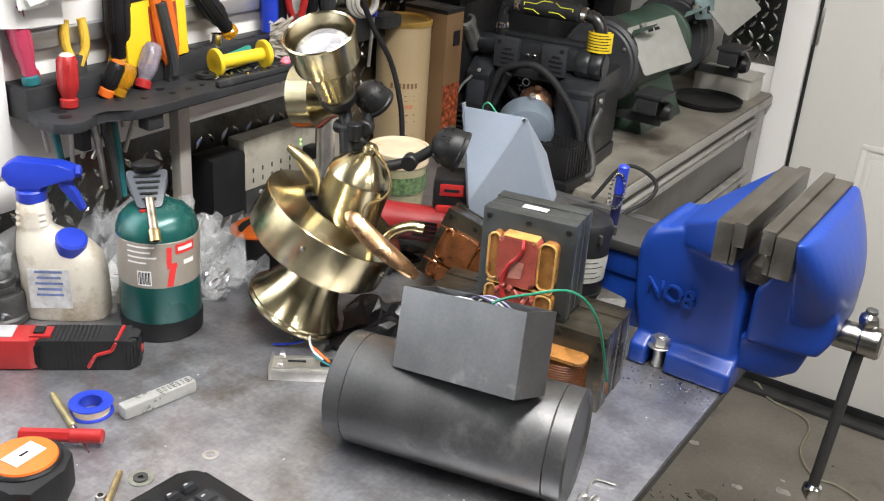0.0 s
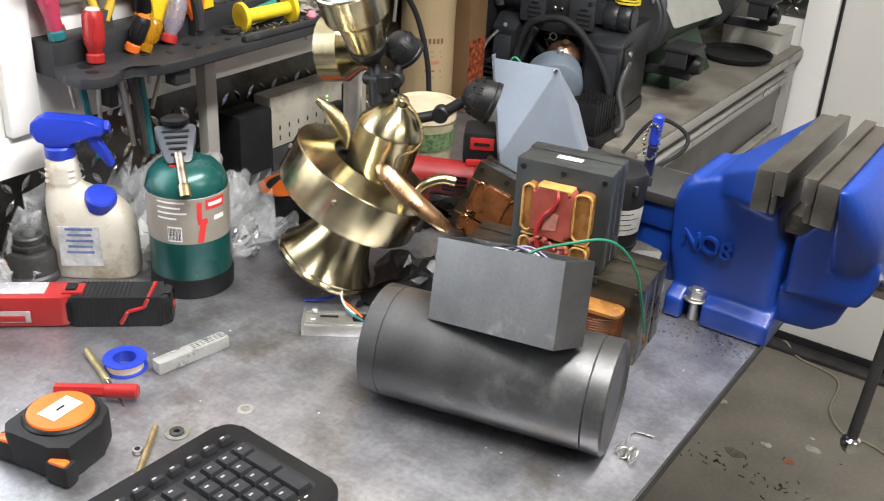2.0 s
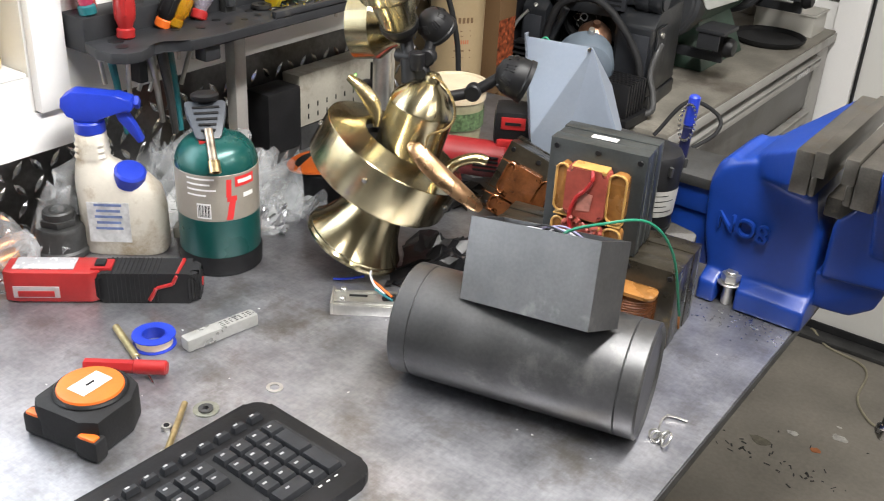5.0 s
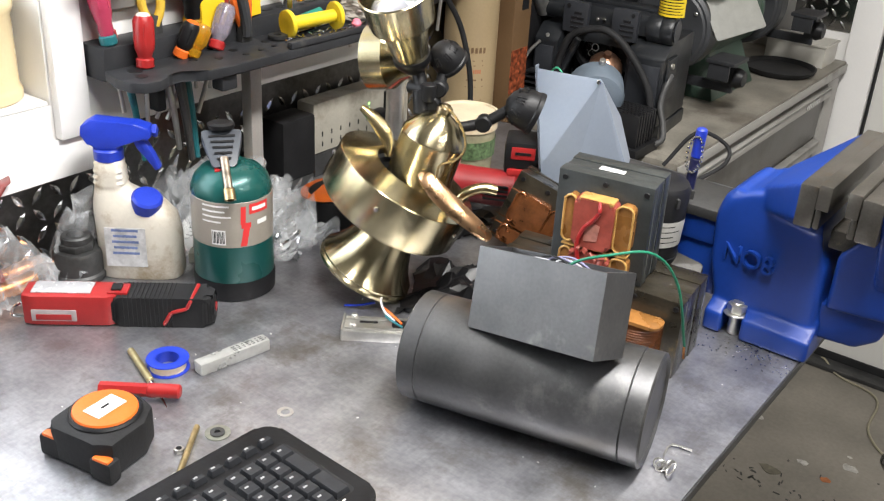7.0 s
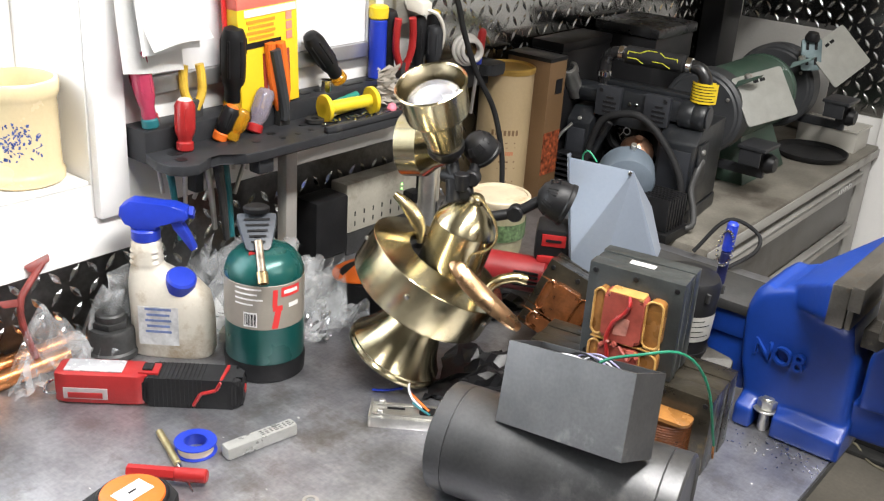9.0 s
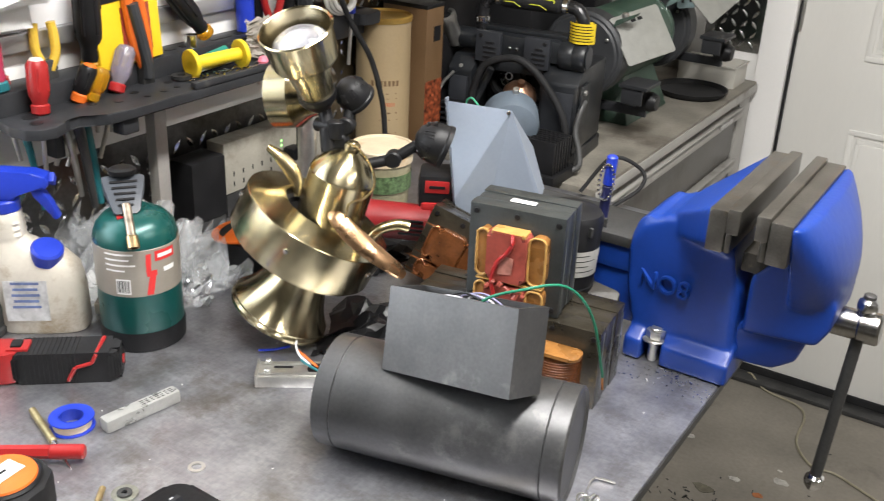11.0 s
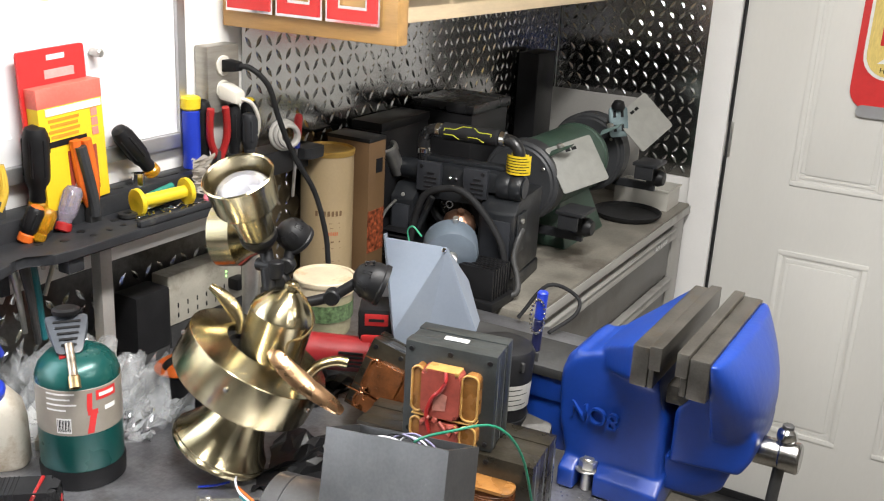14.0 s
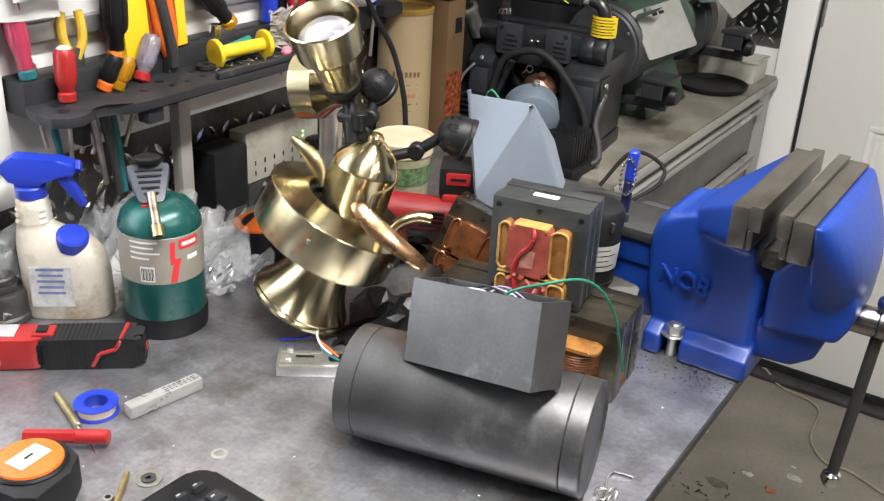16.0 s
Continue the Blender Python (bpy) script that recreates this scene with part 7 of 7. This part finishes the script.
# carrying handle
hn = part("handle", tube([(-0.085, 0.004, 0.235), (-0.086, 0.004, 0.275), (-0.080, 0.004, 0.294), (-0.060, 0.004, 0.303), (0.010, 0.004, 0.303), (0.088, 0.004, 0.302), (0.112, 0.002, 0.294), (0.122, 0.000, 0.272), (0.122, 0.0, 0.238)], 0.0125, 16), BLACK_SHEEN, ac, "black carrying handle")
part("sleeve", rod(0.0178, 0.122, 0.004, 28, to_dir((-0.046, 0.004, 0.303), (1, 0, 0))), BLACK_SOFT, hn, "padded black sleeve")
LIME = surf("lime_print", (0.50, 0.52, 0.03), 0.5)
for u, v in (((-0.036, 30), (-0.012, 30)), ((-0.012, 30), (0.002, 58)), ((0.002, 58), (0.020, 58)), ((0.026, 58), (0.038, 30)), ((0.038, 30), (0.064, 30)), ((-0.036, -8), (-0.016, -8)), ((-0.016, -8), (-0.004, -34)), ((0.016, -8), (0.036, -8)), ((0.036, -8), (0.050, -34)), ((-0.036, 30), (-0.036, 12)), ((0.064, 30), (0.064, 12))):
    pts = [Vector((x, 0.004 - 0.0181 * math.cos(radians(a)), 0.303 + 0.0181 * math.sin(radians(a)))) for x, a in [(u[0] + (v[0] - u[0]) * q / 4, u[1] + (v[1] - u[1]) * q / 4) for q in range(5)]]
    part("print_line", tube(pts, 0.0009, 5, 2), LIME, hn, "lime printed line")
for p, d in (((-0.060, 0.004, 0.3030), (1, 0, 0)), ((0.077, 0.004, 0.3025), (1, 0, 0)), ((-0.0857, 0.004, 0.252), (0, 0, 1))):
    part("ring", rod(0.0150, 0.013, 0.002, 24, to_dir(p, d)), CHROME, hn, "chrome ring")
wlb = part("warning_label", on_cyl(196, 344, 0.240, 0.278, 0.0265, 0.0, 14), YELLOW, ac, "yellow warning label wrapped round the handle", m=Matrix.Translation((0.122, 0.004, 0.0)))
for k in range(6):
    part("print_bar", on_cyl(206, 330 - 12 * (k % 2), 0.2445 + 0.0055 * k, 0.2462 + 0.0055 * k, 0.0269, 0, 12), BLACK, wlb)
part("label_tag", span(0.104, 0.140, 0.003, 0.006, 0.240, 0.278, 0.001), YELLOW, ac)
# recess: intake, gauge, hoses, fins
part("intake", lathe([(0.026, 0.0), (0.040, 0.0), (0.040, 0.012), (0.032, 0.014), (0.026, 0.006)], 36, to_dir((-0.028, 0.022, 0.142), (0, -1, 0.1)), close=True), BLACK, ac, "round intake ring")
for k, (x, z) in enumerate(((-0.036, 0.150), (-0.022, 0.152), (-0.030, 0.138))):
    part("fitting", torus(0.007, 0.0020, 18, 6, Matrix.Translation((x, 0.004, z)) @ pose(0, 0, 0, 80 + 10 * k, 20 * k, 0)), CHROME, ac, "bright pipe fitting")
part("hose", tube([(-0.080, -0.060, 0.060), (-0.074, -0.062, 0.110), (-0.066, -0.064, 0.145), (-0.050, -0.066, 0.182), (-0.020, -0.066, 0.200), (0.019, -0.066, 0.206), (0.053, -0.066, 0.190), (0.081, -0.066, 0.163), (0.105, -0.066, 0.132), (0.122, -0.067, 0.100), (0.132, -0.070, 0.055), (0.134, -0.076, 0.008)], 0.0072, 14), BLACK_SOFT, ac, "thick black hose")
part("hose", tube([(0.146, -0.020, 0.132), (0.144, -0.036, 0.118), (0.142, -0.052, 0.080), (0.156, -0.062, 0.045), (0.158, -0.075, 0.016), (0.110, -0.092, 0.008), (0.060, -0.100, 0.007)], 0.0062, 12), surf("grey_hose", (0.045, 0.045, 0.045), 0.5), ac, "dark grey hose")
part("wire_hoop", tube([(-0.118, -0.052, 0.160), (-0.140, -0.060, 0.130), (-0.152, -0.066, 0.080), (-0.150, -0.068, 0.030), (-0.138, -0.066, 0.004)], 0.0030, 10), ZINC, ac, "bright wire guard")
for k in range(6):
    part("cooling_fin", bx(0.056, 0.030, 0.004, (-0.106, -0.062, 0.046 + 0.011 * k), 0.001), BLACK, ac, "black cooling fin")
part("bracket", span(0.139, 0.145, -0.040, 0.010, 0.085, 0.165, 0.003), CHARCOAL, ac, "folded side bracket")
part("bracket_bolt", rod(0.0055, 0.006, 0.001, 12, to_dir((0.1452, -0.030, 0.152), (1, 0, 0))), ZINC, ac)
for x, z in ((-0.108, 0.170), (0.128, 0.164), (0.070, 0.164)):
    part("screw", rod(0.0042, 0.003, 0.001, 12, to_dir((x, -0.040, z), (0, -1, 0.6))), ZINC, ac)

mo = thing("fan_motor", "small fan motor with a round blue-grey hub", "motor")
AXM = Vector((0.48, -0.76, -0.22)).normalized()
part("hub", lathe([(0, -0.014), (0.046, -0.014), (0.0535, -0.004), (0.0535, 0.034), (0.049, 0.042), (0.040, 0.046), (0.010, 0.047), (0.010, 0.055), (0, 0.056)], 44, to_dir((0.258, 1.700, 0.985), AXM)), FAN_GREY, mo, "blue-grey round hub")
part("body", rod(0.042, 0.05, 0.004, 32, to_dir((0.235, 1.741, 0.971), AXM)), DARK_STEEL, mo, "dark motor body")
for k in range(7):
    part("fin", bx(0.075, 0.006, 0.062, (0.335, 1.668 + 0.011 * k, 0.932), 0.001), BLACK, mo)
part("bell_cap", lathe([(0, 0), (0.030, 0), (0.034, 0.006), (0.032, 0.020), (0.022, 0.032), (0.008, 0.037), (0.007, 0.046), (0, 0.047)], 28, to_dir((0.246, 1.752, 1.004), (0.25, -0.35, 0.9))), surf("bronze_cap", (0.36, 0.20, 0.13), 0.3, 0.9, var=0.35, scale=40), mo, "bronze end cap")
part("boss", lathe([(0.010, 0.0465), (0.012, 0.0475), (0.011, 0.058), (0.0, 0.058)], 28, to_dir((0.258, 1.700, 0.985), AXM)), ZINC, mo, "bright shaft boss")
part("base", span(0.20, 0.38, 1.655, 1.752, 0.8802, 0.9005, 0.003), BLACK, mo)
part("stem", span(0.23, 0.27, 1.71, 1.75, 0.901, 0.955, 0.003), DARK_STEEL, mo)
part("green_lead", tube([(0.212, 1.665, 1.0), (0.195, 1.66, 1.018), (0.180, 1.665, 1.005), (0.182, 1.67, 0.98)], 0.0018, 8), surf("mint_wire", (0.06, 0.42, 0.24), 0.4), mo, "green lead")
part("screw", rod(0.006, 0.012, 0.001, 12, to_dir((0.272, 1.690, 1.035), (0.2, -0.4, 0.9))), ZINC, mo)
solid("black_cable", tube([(0.46, 1.60, 0.912), (0.50, 1.63, 0.975), (0.545, 1.66, 0.955), (0.555, 1.64, 0.93), (0.53, 1.58, 0.907)], 0.0036, 10), BLACK_SOFT, "black cable looped behind the vise", "cable")

# ---- bench grinder ----
gr = thing("bench_grinder", "green bench grinder with grey guards and clear eye shields", "bench grinder", pose(0.265, 2.02, 0.8802))
ZA, ZM, XM = 0.135, 0.166, -0.016
part("motor", lathe([(0, 0), (0.060, 0), (0.080, 0.010), (0.0855, 0.030), (0.0855, 0.034), (0.0835, 0.036), (0.0835, 0.250), (0.0855, 0.252), (0.0855, 0.262), (0.078, 0.285), (0.055, 0.300), (0, 0.300)], 48, to_dir((XM, 0.055, ZM), (0, 1, 0))), GREEN_MACH, gr, "green motor housing")
part("pedestal", hull([(-0.09, 0.09, 0.0), (0.070, 0.09, 0.0), (-0.09, 0.33, 0.0), (0.070, 0.33, 0.0), (-0.075, 0.12, 0.10), (0.035, 0.12, 0.10), (-0.075, 0.30, 0.10), (0.035, 0.30, 0.10)], 0.006), GREEN_MACH, gr, "green pedestal")
for y in (-0.005, 0.295):
    far = y > 0.1
    R3, yg = (0.100, 0.385) if far else (0.092, -0.005)
    g = part("guard", lathe([(0, 0), (R3 - 0.006, 0), (R3, 0.006), (R3, 0.046), (R3 - 0.006, 0.052), (0.06, 0.052), (0.06, 0.044), (0, 0.044)], 44, to_dir((XM, yg, ZM), (0, 1, 0))), GUARD, gr, "grey wheel guard")
    part("cover_plate", lathe([(0, -0.0040), (R3 - 0.014, -0.0040), (R3 - 0.010, -0.0005), (0, -0.0005)], 44, to_dir((XM, yg, ZM), (0, 1, 0))), GUARD, g, "bolted side cover")
    for k in range(3):
        a = 0.6 + 2.1 * k
        part("cover_screw", rod(0.004, 0.003, 0.0008, 10, to_dir((XM + (R3 - 0.022) * math.cos(a), yg - 0.004, ZM + (R3 - 0.022) * math.sin(a)), (0, -1, 0))), ZINC, g)
    rs = part("tool_rest", bx(0.062, 0.080, 0.008, (0.120, y + 0.020, ZA - 0.018), 0.002), RACK, gr, "dark steel tool rest", m=Matrix.Translation((0.028, 0.085, 0.046)) if y > 0.1 else Matrix.Translation((-0.004, 0, 0.004)))
    part("skirt", bx(0.046, 0.006, 0.034, (0.118, y - 0.014, ZA - 0.038), 0.002), RACK, rs)
    part("arm", bx(0.024, 0.016, 0.06, (0.120, y + 0.050, ZA - 0.050), 0.002), RACK, rs)
    part("arm", bx(0.11, 0.012, 0.020, (0.075, y + 0.050, ZA - 0.085), 0.002), RACK, rs)
    part("knob", lathe([(0, 0), (0.021, 0), (0.022, 0.007), (0.016, 0.020), (0, 0.022)], 18, to_dir((0.132, y + 0.050, ZA - 0.06), (1, 0, 0))), BLACK, rs, "black clamping knob")
    MS = to_dir((0.095, y + 0.055, ZA + 0.080) if y < 0.1 else (0.120, y + 0.105, ZA + 0.126), (0.62, -0.56, 0.55)) @ pose(0, 0, 0, 0, 0, 16 if y < 0.1 else 35)
    sh = part("eye_shield", prism(round_rect(0.118, 0.108, 0.006), -0.0015, 0.0015, 0.0005), SHIELD, gr, "scratched clear eye shield", m=MS)
    br_ = part("shield_arm", hull([(0.045, y + 0.01, ZA + 0.095), (0.045, y + 0.03, ZA + 0.095), (0.095, y + 0.01, ZA + 0.130), (0.095, y + 0.03, ZA + 0.130), (0.05, y + 0.01, ZA + 0.110), (0.05, y + 0.03, ZA + 0.110), (0.09, y + 0.01, ZA + 0.122), (0.09, y + 0.03, ZA + 0.122)], 0.001), GREEN_MACH if y < 0.1 else surf("pale_green_bracket", (0.2, 0.28, 0.27), 0.45, 0.3), gr, "folded shield arm")
    for k in range(2):
        part("slot", bx(0.012, 0.007, 0.0006, (-0.008 + 0.016 * k, 0.036, 0.0018), 0), BLACK, sh)
    part("shield_bolt", rod(0.008, 0.016, 0.002, 14, to_dir((0.070, y + 0.02, ZA + 0.112), (-0.3, -0.2, 1))), ZINC, br_, "round bolt")
bk_ = part("shield_bracket", prism(round_rect(0.048, 0.072, 0.008), -0.002, 0.002, 0.0006), surf("blue_grey_steel", (0.14, 0.19, 0.20), 0.4, 0.5, var=0.2), gr, "slotted blue-grey bracket", m=to_dir((0.075, 0.345, ZA + 0.128), (0.66, -0.70, 0.2)) @ pose(0, 0, 0, 0, 0, 4))
for k in range(2):
    for q in range(2):
        part("slot", bx(0.007, 0.017, 0.0006, (-0.010 + 0.020 * k, -0.015 + 0.034 * q, 0.0023), 0), BLACK, bk_)
kb_ = part("bracket_knob", lathe([(0, 0), (0.016, 0), (0.017, 0.006), (0.012, 0.018), (0, 0.020)], 18, to_dir((0.070, 0.345, ZA + 0.160), (0.1, -0.1, 1))), BLACK, bk_, "black clamping knob")
kb_.matrix_basis = bk_.matrix_basis.inverted()
part("switch", bx(0.006, 0.018, 0.024, (0.075, 0.165, 0.035), 0.002), RED, gr, "red switch")
part("plate", bx(0.006, 0.026, 0.034, (0.0690, 0.165, 0.036), 0.002), YELLOW, gr)
gd = thing("backing_sheet", "plain grey metal sheet leaning behind the grinder", "metal sheet")
part("sheet", span(0.010, 0.288, 2.706, 2.710, 0.8802, 1.150, 0.001), surf("dull_sheet", (0.42, 0.41, 0.39), 0.5, 0.5, var=0.1, scale=6), gd)
rt = thing("rubber_mat", "black rubber dish under the grinder", "dish", pose(0.35, 2.48, 0.8802))
part("dish", lathe([(0, 0), (0.075, 0), (0.085, 0.008), (0.088, 0.016), (0.084, 0.016), (0.078, 0.006), (0, 0.005)], 40), BLACK_SOFT, rt)
pt = thing("plastic_tray", "clear plastic tray on the chest by the wall", "tray", pose(0.345, 2.64, 0.8802))
bm = open_box(0.15, 0.10, 0.055, 0.003, 0.003, 0.004)
part("tray", bm, surf("milky_plastic", (0.6, 0.58, 0.53), 0.35, var=0.05, trans=0.3), pt, "milky clear tray")

# ---- floor details ----
fc = thing("floor_cord", "thin pale cord lying on the concrete floor", "cord")
part("cord", tube([(0.560, 2.745, 0.012), (0.574, 2.736, 0.016), (0.625, 2.695, 0.004), (0.723, 2.668, 0.004), (0.760, 2.615, 0.004), (0.772, 2.485, 0.004), (0.831, 2.400, 0.004), (0.889, 2.400, 0.004), (0.960, 2.370, 0.004), (1.10, 2.30, 0.004)], 0.0035, 6), surf("pale_cord", (0.22, 0.20, 0.14), 0.6), fc)
rng = random.Random(11)
for k in range(26):
    x, y, s = rng.uniform(0.75, 1.5), rng.uniform(1.2, 2.6), rng.uniform(0.006, 0.022)
    pts = [(s * rng.uniform(0.6, 1.1) * math.cos(a), s * rng.uniform(0.4, 0.9) * math.sin(a)) for a in [2 * math.pi * i / 9 for i in range(9)]]
    solid("paint_spot", prism(pts, 0.0004, 0.0012, 0, Matrix.Translation((x, y, 0))), surf("spot_%d" % (k % 3), ((0.42, 0.40, 0.36), (0.10, 0.09, 0.08), (0.30, 0.16, 0.07))[k % 3], 0.7), "dried paint spot on the concrete", "spot", group="paint spots")
rng = random.Random(17)
bm = begin()
for cx_, cy_, sx, sy, n in ((0.60, 2.09, 0.035, 0.02, 12), (0.71, 2.09, 0.045, 0.03, 16), (0.80, 2.10, 0.03, 0.03, 6), (0.55, 2.09, 0.02, 0.02, 4), (0.85, 2.25, 0.2, 0.2, 10)):
    for k in range(n):
        add_box(bm, rng.uniform(0.003, 0.017), rng.uniform(0.002, 0.006), 0.0006, (0, 0, 0), 0, Matrix.Translation((rng.gauss(cx_, sx), rng.gauss(cy_, sy), 0.0012)) @ pose(0, 0, 0, 0, 0, rng.uniform(0, 180)))
solid("scuff_marks", bm, surf("black_scuff", (0.025, 0.024, 0.022), 0.7), "black scuff and drip marks on the concrete", "scuffs", kind="stuff")
for x, y, s_, mt in ((0.685, 2.232, 0.016, "pale_drip"), (0.783, 2.288, 0.024, "pale_drip"), (0.745, 1.945, 0.018, "pale_drip"), (0.525, 2.345, 0.018, "pale_drip"), (0.754, 2.201, 0.016, "rust_flake"), (0.632, 2.152, 0.028, "oil_ring")):
    pts = [(s_ * rng.uniform(0.6, 1.1) * math.cos(a), s_ * rng.uniform(0.4, 0.8) * math.sin(a)) for a in [2 * math.pi * i / 11 for i in range(11)]]
    col = {"pale_drip": (0.34, 0.33, 0.30), "rust_flake": (0.30, 0.10, 0.03), "oil_ring": (0.10, 0.092, 0.065)}[mt]
    solid("paint_spot", prism(pts, 0.0004, 0.0013, 0, Matrix.Translation((x, y, 0))), surf(mt, col, 0.7, var=0.3, scale=60), {"pale_drip": "pale dried paint drip on the concrete", "rust_flake": "rusty orange flake on the concrete", "oil_ring": "dark oily ring stain on the concrete"}[mt], "spot", group="paint spots")
